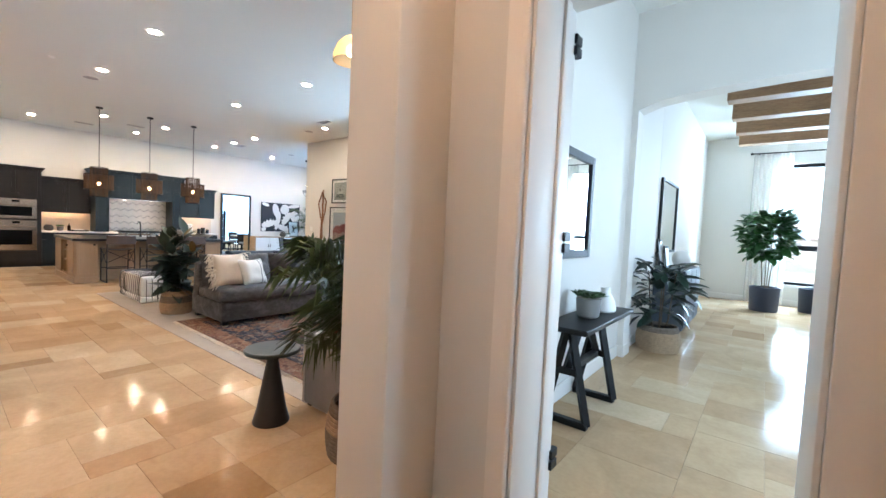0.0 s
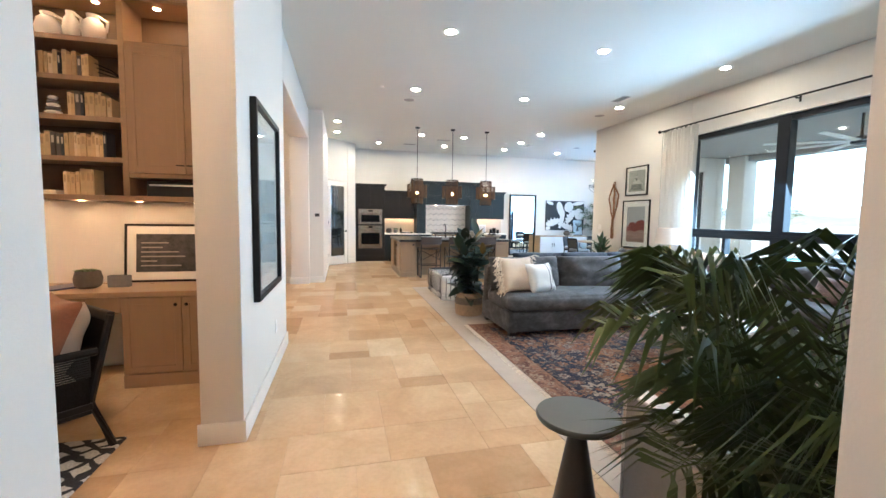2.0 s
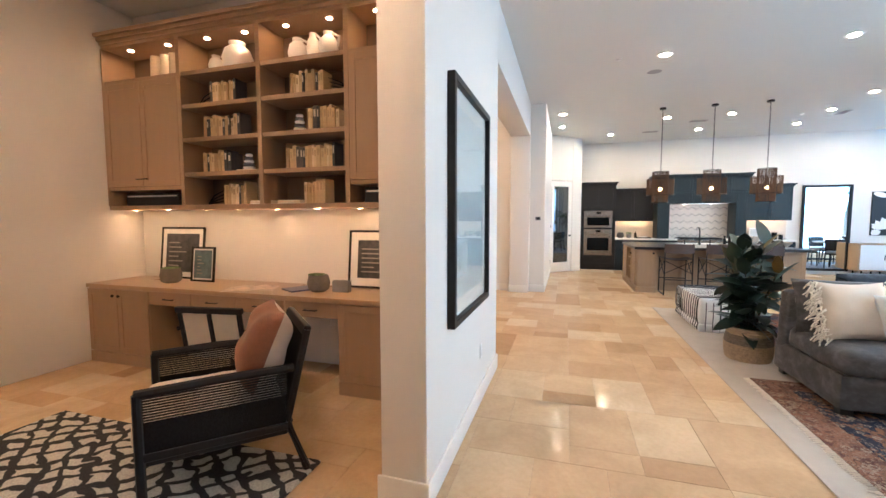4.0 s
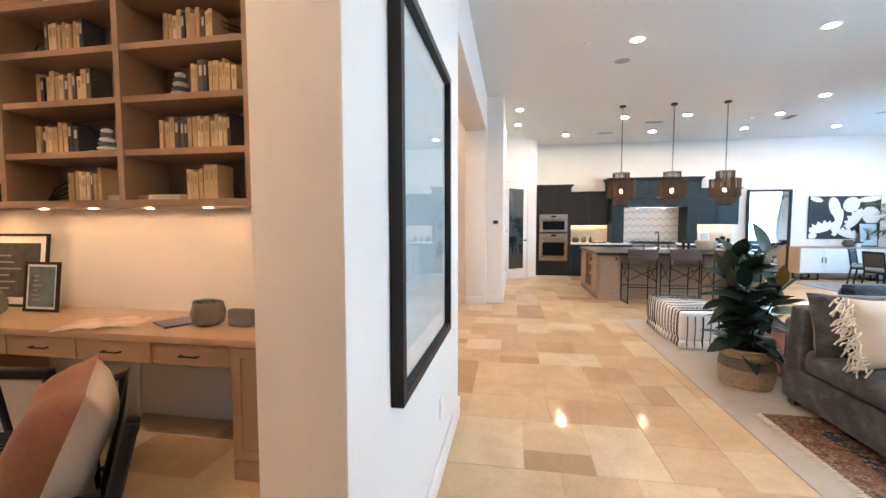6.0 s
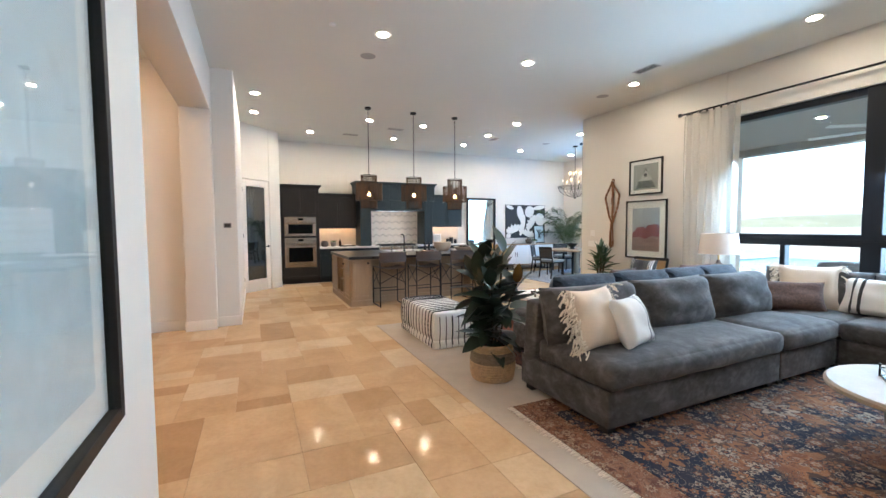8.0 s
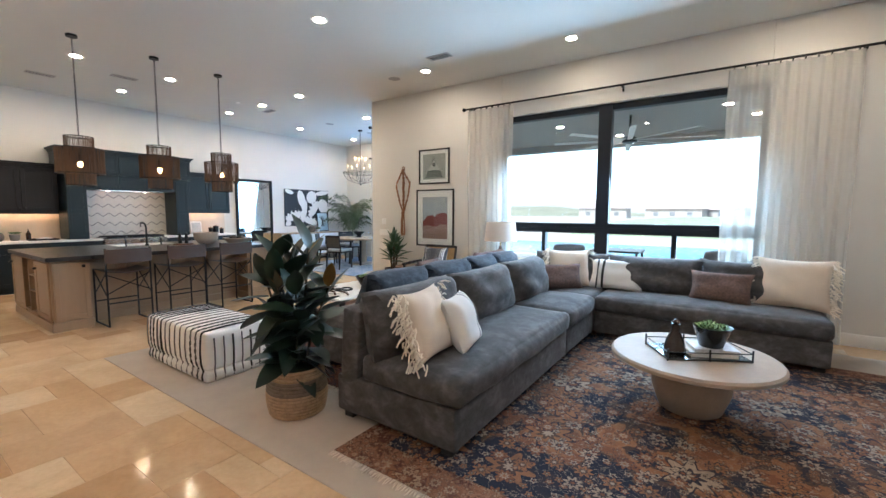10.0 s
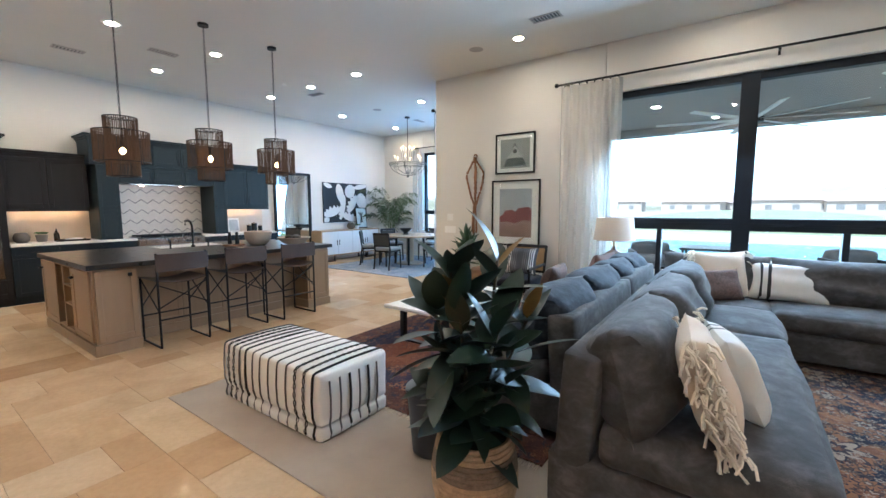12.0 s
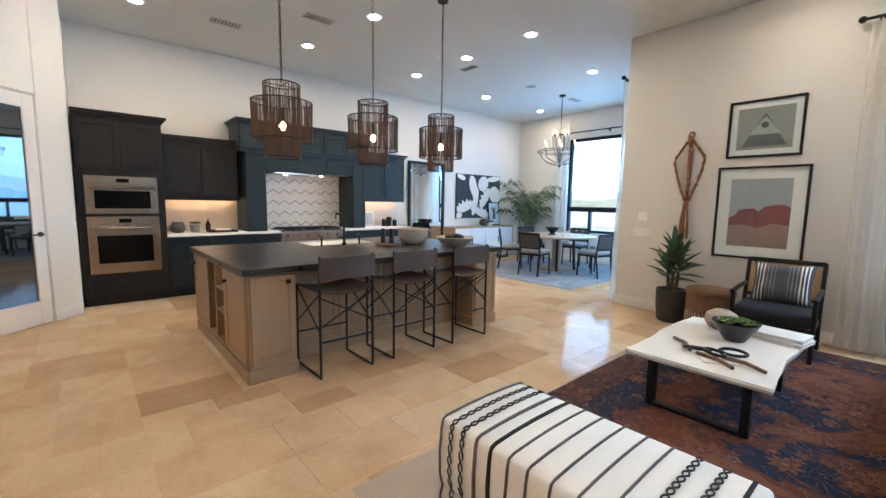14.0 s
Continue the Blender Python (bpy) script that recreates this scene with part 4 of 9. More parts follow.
def rubber_plant():
    p = thing("potted_plant", "large-leaved dark green rubber plant in a coiled basket", "plant", pose(-6.80, 2.38, 0.008))
    basket(p, 0.19, 0.33, [(SEAGRASS, 0.50), (SEAGRASS_GREY, 0.32), (SEAGRASS, 0.18)])
    back = plain("rust_leaf", (0.20, 0.115, 0.022), 0.6, var=0.3, scale=6, random_tone=0.3)
    big = [leaf_mesh("leaf", 0.30, 0.14, LEAF, c, f) for c, f in ((0.12, 0.05), (0.28, 0.10), (0.05, 0.12))]
    rust = leaf_mesh("leaf", 0.24, 0.10, back, 0.1, 0.1)
    rnd = random.Random(11)
    for sx, sy, top in ((-0.07, -0.03, 1.12), (0.05, 0.04, 1.18), (0.0, -0.09, 0.96), (0.12, -0.08, 0.92), (-0.13, 0.07, 1.06), (-0.10, -0.08, 0.98), (0.13, 0.08, 0.90)):
        bm = bmesh.new()
        pts = [(sx * 0.3, sy * 0.3, 0.25), (sx * 0.8, sy * 0.8, 0.6), (sx * 1.6, sy * 1.6, top)]
        tube(bm, pts, 0.012, 6, 0.6)
        part("stem", bm, plain("green_stem", (0.05, 0.04, 0.025), 0.7), p)
        k, z = 0, 0.36
        while z < top + 0.02:
            u = min(1, (z - 0.25) / (top - 0.25))
            a = math.degrees(k * 2.4 + sx * 40)
            up = rnd.uniform(-30, 45) if u < 0.85 else rnd.uniform(40, 78)
            q = Matrix.Translation((sx * (0.3 + 1.3 * u), sy * (0.3 + 1.3 * u), z)) @ pose(0, 0, 0, 0, -up, a) @ pose(0, 0, 0, rnd.uniform(-30, 30)) @ Matrix.Scale(rnd.uniform(0.75, 1.08), 4)
            share("leaf", rust if u > 0.8 and rnd.random() < 0.16 else rnd.choice(big), p, q)
            k += 1
            z += rnd.uniform(0.026, 0.042)


rubber_plant()


def palm_plant(name, label, at, fronds, height, spread, seed, pot, leaflets=26, leaf_len=0.3):
    """Arching fronds, each a stalk with two rows of narrow leaflets."""
    p = thing(name, label, "plant", at)
    pot(p)
    rnd = random.Random(seed)
    green = plain("palm_leaf", (0.066, 0.098, 0.026), 0.42, var=0.45, scale=6, bump=0.1, bscale=50, random_tone=0.5)
    stalk = plain("palm_stalk", (0.07, 0.10, 0.03), 0.5, var=0.2)
    for i in range(fronds):
        a = 2 * math.pi * i / fronds + rnd.uniform(-0.3, 0.3)
        reach, top = spread * rnd.uniform(0.5, 1.05), height * rnd.uniform(0.58, 1.02)
        d = Vector((math.cos(a), math.sin(a), 0))
        pts = []
        for j in range(13):
            u = j / 12
            pts.append(d * (reach * u ** 1.8) + Vector((0, 0, 0.2 + (top - 0.2) * (1 - (1 - u) ** 1.6) - 0.16 * height * max(0, u - 0.6) ** 1.5 * 2)))
        f = part("frond", tube(bmesh.new(), pts, 0.007, 5, 0.3), stalk, p)
        bm = bmesh.new()
        side = d.cross(Vector((0, 0, 1)))
        for j in range(leaflets):
            u = 0.32 + 0.66 * j / leaflets
            k = u * 12
            q = pts[int(k)].lerp(pts[min(12, int(k) + 1)], k - int(k))
            fwd = (pts[min(12, int(k) + 1)] - pts[int(k)]).normalized()
            ln = leaf_len * math.sin(math.pi * (0.15 + 0.8 * (u - 0.3) / 0.7)) * rnd.uniform(0.85, 1.1) + 0.05
            for sg in (-1, 1):
                out = (side * sg * rnd.uniform(0.6, 0.9) + fwd * rnd.uniform(0.45, 0.8) + Vector((0, 0, rnd.uniform(-0.05, 0.22)))).normalized()
                tip = q + out * ln - Vector((0, 0, rnd.uniform(0.25, 0.6) * ln))
                mid = q + out * ln * 0.5 + Vector((0, 0, 0.02))
                wv = fwd * 0.0105
                va, vb, vc, vd, ve = (bm.verts.new(c) for c in (q, mid - wv, mid + wv, tip, q + wv * 0.4))
                bm.faces.new((va, vb, vc, ve))
                bm.faces.new((vb, vd, vc))
        lf = part("frond_blade", bm, green, f)
        tagged(lf, kind="stuff")
    return p


def basket_pot(p):
    basket(p, 0.2, 0.34, [(SEAGRASS_GREY, 0.5), (SEAGRASS, 0.3), (SEAGRASS_GREY, 0.2)], 0.1)


def grey_pot(p):
    part("pot", lathe([(0.16, 0), (0.2, 0.02), (0.24, 0.35), (0.24, 0.45), (0.22, 0.45), (0.21, 0.4), (0.0, 0.38)], 24), plain("grey_pot", (0.22, 0.21, 0.20), 0.8, var=0.1), p)


palm_plant("potted_palm", "feathery green palm in a woven basket", pose(-1.90, 1.78, 0.0), 24, 1.44, 0.56, 3, basket_pot, 30, 0.36)
palm_plant("potted_palm", "tall green palm in a grey floor pot", pose(-14.15, 9.75, 0.0), 14, 2.12, 0.95, 5, grey_pot, 26, 0.44)

# cone side table
st = thing("side_table", "small black round side table on a cone base", "table", pose(-2.67, 1.60, 0))
part("cone_base", lathe([(0.125, 0), (0.125, 0.012), (0.10, 0.1), (0.04, 0.44), (0.045, 0.505)], 32), plain("black_stone", (0.022, 0.022, 0.024), 0.5, var=0.3, scale=9), st)
part("tabletop", lathe([(0.08, 0.505), (0.185, 0.507), (0.19, 0.515), (0.19, 0.528), (0.185, 0.534)], 48), plain("black_green_top", (0.035, 0.042, 0.038), 0.35, var=0.2), st)


def cream_chair():
    c = thing("armchair", "cream upholstered armchair with slim flat arms", "armchair", pose(-2.74, 1.88, 0.008))
    cloth = plain("pale_boucle", (0.62, 0.60, 0.57), 0.95, var=0.1, scale=20, bump=0.8, bscale=120)
    side = plain("grey_side", (0.24, 0.235, 0.235), 0.9, var=0.15, scale=9, bump=0.4)
    for ay in (0.055, 0.755):
        am = part("arm", soft_block(0.78, 0.10, 0.55, 0.006, 4), side, c, "grey side panel", at=pose(0.42, ay, 0.03))
        part("arm_edge", boxes((-0.40, -0.385, -0.055, 0.055, 0.0, 0.56), (-0.385, 0.38, -0.055, 0.055, 0.551, 0.565), bevel=0.005), cloth, am, "pale front edge")
    part("seat", soft_block(0.76, 0.54, 0.36, 0.02, 5), cloth, c, at=pose(0.38, 0.405, 0.06))
    part("backrest", soft_block(0.16, 0.8, 0.52, 0.02, 5), cloth, c, at=pose(0.80, 0.405, 0.24, 0, 8, 0))
    for x in (0.06, 0.78):
        for y in (0.06, 0.75):
            part("foot", boxes((x - 0.02, x + 0.02, y - 0.02, y + 0.02, 0, 0.06)), FOOT, c)


cream_chair()


# round coffee table and what stands on it
def succulents(parent, r, z, n, seed, green=(0.13, 0.26, 0.06), size=0.05):
    rnd = random.Random(seed)
    mat = plain("succulent_%d" % int(green[1] * 100), green, 0.5, var=0.4, scale=30, random_tone=0.3)
    for i in range(n):
        a, rr = rnd.uniform(0, 6.28), r * math.sqrt(rnd.random())
        bm = bmesh.new()
        for k in range(14):
            b = k * 2.4
            tilt = 0.3 + 0.9 * k / 14
            tip = Vector((math.cos(b) * math.cos(tilt), math.sin(b) * math.cos(tilt), math.sin(tilt))) * size * (1.1 - 0.4 * k / 14)
            sd = Vector((-math.sin(b), math.cos(b), 0)) * size * 0.2
            v = [bm.verts.new(q) for q in (sd * 0.5, tip * 0.5 + sd, tip, tip * 0.5 - sd, -sd * 0.5, tip * 0.45 + Vector((0, 0, size * 0.14)))]
            for f in ((0, 1, 5), (1, 2, 5), (2, 3, 5), (3, 4, 5), (4, 0, 5)):
                bm.faces.new([v[q] for q in f])
        part("succulent", bm, mat, parent, at=pose(rr * math.cos(a), rr * math.sin(a), z))


def book(w, d, h, at, cover, label, name="book"):
    b = thing(name, label, "book", at)
    pages = plain("paper", (0.72, 0.66, 0.56), 0.9, var=0.05, scale=60, stretch=(0.1, 0.1, 3))
    part("page_block", boxes((0.004, w - 0.004, 0.003, d - 0.004, 0.003, h - 0.003)), pages, b)
    part("cover", boxes((0, w, 0, d, 0, 0.003), (0, w, 0, d, h - 0.003, h), (0, w, 0, 0.003, 0.003, h - 0.003), bevel=0.0008), cover, b)
    return b


CT = pose(-4.42, 4.02, 0.021)
ct = thing("coffee_table", "round pale travertine coffee table on a drum pedestal", "coffee table", CT)
STONE = plain("pale_stone", (0.34, 0.265, 0.20), 0.55, var=0.15, scale=7, bump=0.2, bscale=70)
part("pedestal", lathe([(0.19, 0), (0.205, 0.01), (0.255, 0.15), (0.27, 0.36)], 48), STONE, ct)
part("tabletop", lathe([(0.3, 0.36), (0.52, 0.362), (0.545, 0.375), (0.545, 0.395), (0.53, 0.41)], 64), STONE, ct)
tr = thing("tray", "dark mirrored tray with a small black rail", "tray", pose(-4.40, 4.04, 0.431, 0, 0, 30))
part("bottom", boxes((-0.28, 0.28, -0.18, 0.18, 0.002, 0.014), bevel=0.003), plain("smoked_mirror", (0.12, 0.13, 0.13), 0.06, 0.9, var=0.05), tr)
bm = bmesh.new()
for sy in (-0.18, 0.18):
    tube(bm, [(-0.28, sy, 0.06), (0.28, sy, 0.06)], 0.004, 6)
for sx in (-0.28, 0.28):
    tube(bm, [(sx, -0.18, 0.06), (sx, 0.18, 0.06)], 0.004, 6)
part("rail", bm, BLACK, tr)
for sx in (-0.28, 0, 0.28):
    for sy in (-0.18, 0.18):
        bm = bmesh.new()
        tube(bm, [(sx, sy, 0), (sx, sy, 0.085)], 0.006, 6)
        part("post", bm, BLACK, tr)
bt = thing("bottle", "brown glazed flask-shaped bottle on the tray", "bottle", pose(-4.53, 3.96, 0.446))
part("body", lathe([(0.05, 0), (0.075, 0.01), (0.06, 0.08), (0.028, 0.15), (0.028, 0.19), (0.032, 0.2)], 20), plain("brown_glaze", (0.035, 0.022, 0.018), 0.25, var=0.3), bt)
part("stopper", lathe([(0.018, 0.2), (0.03, 0.215), (0.012, 0.235), (0.0, 0.24)], 14), plain("brown_glaze", (0.035, 0.022, 0.018)), bt)
WB = plain("white_cover", (0.74, 0.72, 0.69), 0.5, var=0.04)
book(0.30, 0.22, 0.03, pose(-4.42, 3.88, 0.446, 0, 0, 24), WB, "white hardback book lying on the tray")
book(0.28, 0.21, 0.028, pose(-4.40, 3.89, 0.477, 0, 0, 20), plain("print_cover", (0.5, 0.5, 0.52), 0.4, var=0.5, scale=12), "white picture-cover book on another book")
bw = thing("planter", "black tapered bowl with small green succulents", "planter", pose(-4.31, 4.02, 0.506))
part("bowl", lathe([(0.07, 0), (0.075, 0.005), (0.12, 0.14), (0.125, 0.145), (0.115, 0.14), (0.09, 0.09), (0, 0.09)], 28), plain("black_glaze", (0.015, 0.015, 0.016), 0.25, var=0.2), bw)
succulents(bw, 0.085, 0.13, 11, 5, (0.16, 0.30, 0.10), 0.06)

# end table and lamp behind the corner
et = thing("end_table", "dark square end table behind the sofa corner", "table", pose(-7.03, 6.2, 0.008))
part("tabletop", boxes((-0.28, 0.28, -0.25, 0.25, 0.60, 0.64), bevel=0.006), BLACKWOOD, et)
for x in (-0.24, 0.24):
    for y in (-0.21, 0.21):
        part("leg", boxes((x - 0.025, x + 0.025, y - 0.025, y + 0.025, 0, 0.6)), BLACKWOOD, et)
tl = thing("table_lamp", "table lamp with turned wood base and white drum shade", "lamp", pose(-7.03, 6.14, 0.65))
part("lamp_base", lathe([(0.09, 0), (0.09, 0.015), (0.12, 0.07), (0.135, 0.13), (0.10, 0.21), (0.03, 0.26), (0.02, 0.30)], 28), plain("brown_ceramic", (0.16, 0.10, 0.07), 0.5, var=0.3, scale=15), tl)
part("stem", lathe([(0.012, 0.29), (0.012, 0.62)], 10), plain("brass", (0.5, 0.33, 0.14), 0.35, 1.0), tl)
bm = lathe([(0.242, 0.38), (0.245, 0.38), (0.215, 0.66), (0.212, 0.66), (0.242, 0.38)], 40, caps=False)
part("shade", bm, plain("linen_shade", (0.78, 0.68, 0.60), 0.9, var=0.03, scale=30, bump=0.3), tl)


# white live-edge table
def live_edge_table():
    t = thing("coffee_table", "white live-edge slab coffee table on black metal legs", "coffee table", pose(-8.37, 4.47, 0.021))
    bm = bmesh.new()
    out = []
    for i in range(14):
        out.append((-0.41 + 0.014 * math.sin(i * 0.6) + 0.004 * math.sin(i * 1.7), -0.66 + 1.32 * i / 13))
    for i in range(14):
        out.append((0.40 + 0.016 * math.sin(i * 0.5 + 1) + 0.004 * math.sin(i * 1.6), 0.69 - 1.36 * i / 13))
    lo = [bm.verts.new((x * 0.985, y * 0.985, 0.365)) for x, y in out]
    hi = [bm.verts.new((x, y, 0.385)) for x, y in out]
    top = [bm.verts.new((x * 0.99, y * 0.992, 0.402)) for x, y in out]
    n = len(out)
    bm.faces.new(lo[::-1])
    bm.faces.new(top)
    for a, b in ((lo, hi), (hi, top)):
        for i in range(n):
            bm.faces.new((a[i], a[(i + 1) % n], b[(i + 1) % n], b[i]))
    part("tabletop", bm, plain("bleached_wood", (0.74, 0.70, 0.65), 0.4, var=0.06, scale=3, stretch=(6, 0.8, 6), bump=0.15, bscale=30), t, smooth=False)
    for y in (-0.5, 0.48):
        part("leg", boxes((-0.30, -0.25, y - 0.03, y + 0.03, 0, 0.365), (0.25, 0.30, y - 0.03, y + 0.03, 0, 0.365), (-0.25, 0.25, y - 0.03, y + 0.03, 0, 0.022), (-0.25, 0.25, y - 0.03, y + 0.03, 0.35, 0.365), bevel=0.003), BLACK, t)


live_edge_table()
TZ = 0.425
bw = thing("planter", "black tapered bowl with green succulents on the white table", "planter", pose(-8.33, 4.62, TZ))
part("bowl", lathe([(0.065, 0), (0.07, 0.005), (0.15, 0.135), (0.155, 0.142), (0.145, 0.138), (0.12, 0.1), (0, 0.1)], 28), plain("black_glaze", (0.015, 0.015, 0.016)), bw)
succulents(bw, 0.11, 0.125, 15, 8, (0.17, 0.27, 0.07), 0.055)
vs = thing("vase", "squat beige ceramic vase with a slit mouth", "vase", pose(-8.48, 4.86, TZ))
part("body", lathe([(0.05, 0), (0.09, 0.02), (0.12, 0.07), (0.105, 0.13), (0.055, 0.16), (0.05, 0.162), (0.04, 0.15), (0, 0.12)], 28), plain("beige_ceramic", (0.45, 0.36, 0.28), 0.75, var=0.08, bump=0.3), vs)
for i in range(2):
    book(0.34, 0.25, 0.026, pose(-8.30, 4.82, TZ + 0.0005 + 0.0265 * i, 0, 0, -12 + 5 * i), WB, "white hardback book stacked on the white table")
ch = thing("chain_ornament", "black and pale wood link chain ornament on a magazine", "ornament", pose(-8.34, 4.12, TZ))
part("magazine", boxes((-0.10, 0.12, -0.16, 0.12, 0, 0.008), bevel=0.001), WB, ch, at=pose(0, 0, 0, 0, 0, 35))
for i, (x, y, a) in enumerate(((-0.09, 0.02, 20), (0.02, -0.01, -30), (0.11, 0.05, 15))):
    bm = bmesh.new()
    tube(bm, [(0.075 * math.cos(q * 0.3927), 0.042 * math.sin(q * 0.3927), 0) for q in range(17)], 0.011, 8)
    part("link", bm, BLACK, ch, at=pose(x, y, 0.021 + 0.010 * i, 12 * (i - 1), 0, a))
for x, y, a in ((-0.20, 0.06, -50), (0.05, -0.13, -28), (0.19, -0.07, -20)):
    bm = bmesh.new()
    tube(bm, [(-0.13, 0, 0), (0, 0.025, 0.006), (0.13, 0, 0)], 0.013, 8)
    part("wood_link", bm, wood("walnut", (0.16, 0.085, 0.05), 0.5, "x"), ch, at=pose(x, y, 0.016, 0, 0, a))


def cane_armchair(at, label, seat_mat, w=0.66, d=0.66, cane=True):
    """A black wooden lounge chair; front is at -y."""
    c = thing("armchair", label, "armchair", at)
    for x in (-w / 2 + 0.025, w / 2 - 0.025):
        bm = bmesh.new()
        tube(bm, [(x, -d / 2 + 0.03, 0), (x, -d / 2 + 0.03, 0.58)], 0.02, 8)
        part("leg", bm, BLACKWOOD, c)
        bm = bmesh.new()
        tube(bm, [(x, d / 2, 0), (x, d / 2 - 0.07, 0.42), (x, d / 2 + 0.04, 0.86)], 0.02, 8)
        part("leg", bm, BLACKWOOD, c)
        bm = bmesh.new()
        tube(bm, [(x, -d / 2 - 0.01, 0.585), (x, 0, 0.60), (x, d / 2 - 0.02, 0.60)], 0.022, 8)
        part("arm", bm, BLACKWOOD, c)
    part("seat_frame", boxes((-w / 2 + 0.02, w / 2 - 0.02, -d / 2 + 0.02, d / 2 - 0.06, 0.27, 0.32), bevel=0.006), BLACKWOOD, c)
    part("seat", soft_block(w - 0.08, d - 0.08, 0.13, 0.015, 5), seat_mat, c, at=pose(0, -0.02, 0.32))
    part("top_rail", boxes((-w / 2 + 0.02, w / 2 - 0.02, -0.02, 0.02, 0, 0.045), bevel=0.008, seg=2), BLACKWOOD, c, at=pose(0, d / 2 + 0.035, 0.83, -14))
    part("lower_rail", boxes((-w / 2 + 0.02, w / 2 - 0.02, -0.015, 0.015, 0, 0.035), bevel=0.006), BLACKWOOD, c, at=pose(0, d / 2 - 0.06, 0.47, -14))
    part("back_panel", boxes((-w / 2 + 0.03, w / 2 - 0.03, -0.004, 0.004, 0, 0.36), bevel=0.001), plain("cane", (0.42, 0.25, 0.11), 0.7, var=0.35, scale=90, bump=0.8, bscale=130), c, "woven natural cane", at=pose(0, d / 2 - 0.05, 0.49, -14))
    return c


cane_armchair(pose(-8.34, 6.12, 0.008, 0, 0, 2), "black wooden armchair with a cane back and dark seat", plain("black_cloth", (0.012, 0.013, 0.02), 0.9, var=0.2, bump=0.4))
STRIPE_ROWS = [(x, w, WHITECLOTH if abs(x) > 0.12 else INKGREY) for x, w in ((-0.205, 0.018), (-0.175, 0.014), (-0.145, 0.012), (-0.115, 0.01), (-0.085, 0.008), (-0.055, 0.006), (0.055, 0.006), (0.085, 0.008), (0.115, 0.01), (0.145, 0.012), (0.175, 0.014), (0.205, 0.018))]
cushion(0.50, 0.42, pose(-8.33, 6.19, 0.458, -18, 0, 2), plain("slate_cloth", (0.07, 0.072, 0.085), 0.9, var=0.2, bump=0.5), "charcoal cushion with pale stripes on the armchair", 12, False, STRIPE_ROWS)
dt = thing("side_table", "round brown wooden drum table with carved bands", "table", pose(-8.96, 6.32, 0))
part("drum", lathe([(0.22, 0), (0.235, 0.02), (0.235, 0.10), (0.225, 0.11), (0.225, 0.24), (0.235, 0.25), (0.235, 0.43), (0.245, 0.44), (0.245, 0.48), (0.23, 0.49)], 40), wood("carved_wood", (0.20, 0.105, 0.05), 0.6, "z", 0.4), dt)
bm = bmesh.new()
for i in range(36):
    a = i * math.pi / 18
    tube(bm, [(0.229 * math.cos(a), 0.229 * math.sin(a), 0.115), (0.232 * math.cos(a + 0.09), 0.232 * math.sin(a + 0.09), 0.175), (0.229 * math.cos(a), 0.229 * math.sin(a), 0.235)], 0.007, 4)
part("carved_band", bm, plain("pale_band", (0.45, 0.38, 0.30), 0.8, var=0.2), dt, "pale zigzag band")


def agave():
    p = thing("potted_plant", "spiky agave-like plant in a charcoal pot", "plant", pose(-9.40, 6.42, 0))
    part("pot", lathe([(0.13, 0), (0.15, 0.02), (0.17, 0.2), (0.175, 0.40), (0.16, 0.40), (0.15, 0.34), (0, 0.33)], 28), plain("charcoal_pot", (0.04, 0.038, 0.037), 0.6, var=0.2), p)
    g = plain("yucca_leaf", (0.05, 0.10, 0.045), 0.4, var=0.3, scale=8, random_tone=0.3)
    me = leaf_mesh("leaf", 0.34, 0.085, g, 0.08, 0.30)
    rnd = random.Random(2)
    for sx, sy, h in ((0, 0, 0.82), (-0.05, -0.03, 0.62), (0.06, 0.02, 0.68)):
        bm = bmesh.new()
        tube(bm, [(sx * 0.5, sy * 0.5, 0.3), (sx, sy, h)], 0.022, 7, 0.8)
        part("trunk", bm, plain("bark", (0.10, 0.07, 0.045), 0.9, var=0.3, scale=30, bump=0.6), p)
        for k in range(15):
            share("leaf", me, p, Matrix.Translation((sx, sy, h - 0.012 * (15 - k) + 0.08)) @ pose(0, 0, 0, 0, -(5 + k * 5.2), k * 137.5) @ Matrix.Scale(rnd.uniform(0.75, 1), 4))


agave()
# dark drum stool beside the ottoman
ds = thing("stool", "small slate-blue tapered drum stool", "stool", pose(-7.20, 2.56, 0.008))
SLATE = plain("slate_ceramic", (0.028, 0.036, 0.052), 0.45, var=0.15)
part("seat", lathe([(0.150, 0.365), (0.154, 0.372), (0.154, 0.392), (0.14, 0.40)], 32), SLATE, ds)
part("body", lathe([(0.105, 0), (0.115, 0.01), (0.146, 0.365)], 32), SLATE, ds)


# large framed print on the hall wall, seen close
def art_pale(p, x0, x1, z0, z1):
    # Pale print, its tones lightened further for the bright reflection in the glazing.
    flat(p, "print", [(x0, z0), (x1, z0), (x1, z1), (x0, z1)], (0.62, 0.68, 0.70), -0.0125)
    flat(p, "print", [(x0, z0), (x1, z0), (x1, z0 + 0.55), (x0 + 0.2, z0 + 0.62), (x0, z0 + 0.58)], (0.53, 0.60, 0.63), -0.0131)


picture("framed_picture", 1.05, 1.42, pose(-4.11, -0.069, 0.82, 0, 0, 180), art_pale, "large black-framed pale blue print on the hall wall", bar=0.04, thick=0.045, mat_w=0.10)
picture("framed_picture", 1.2, 1.1, pose(-1.471, 2.6, 1.47, 0, 0, -90), art_pale, "black-framed print on the living-room end wall", bar=0.03, thick=0.035)

# ---- kitchen ----
KNOB = BLACK


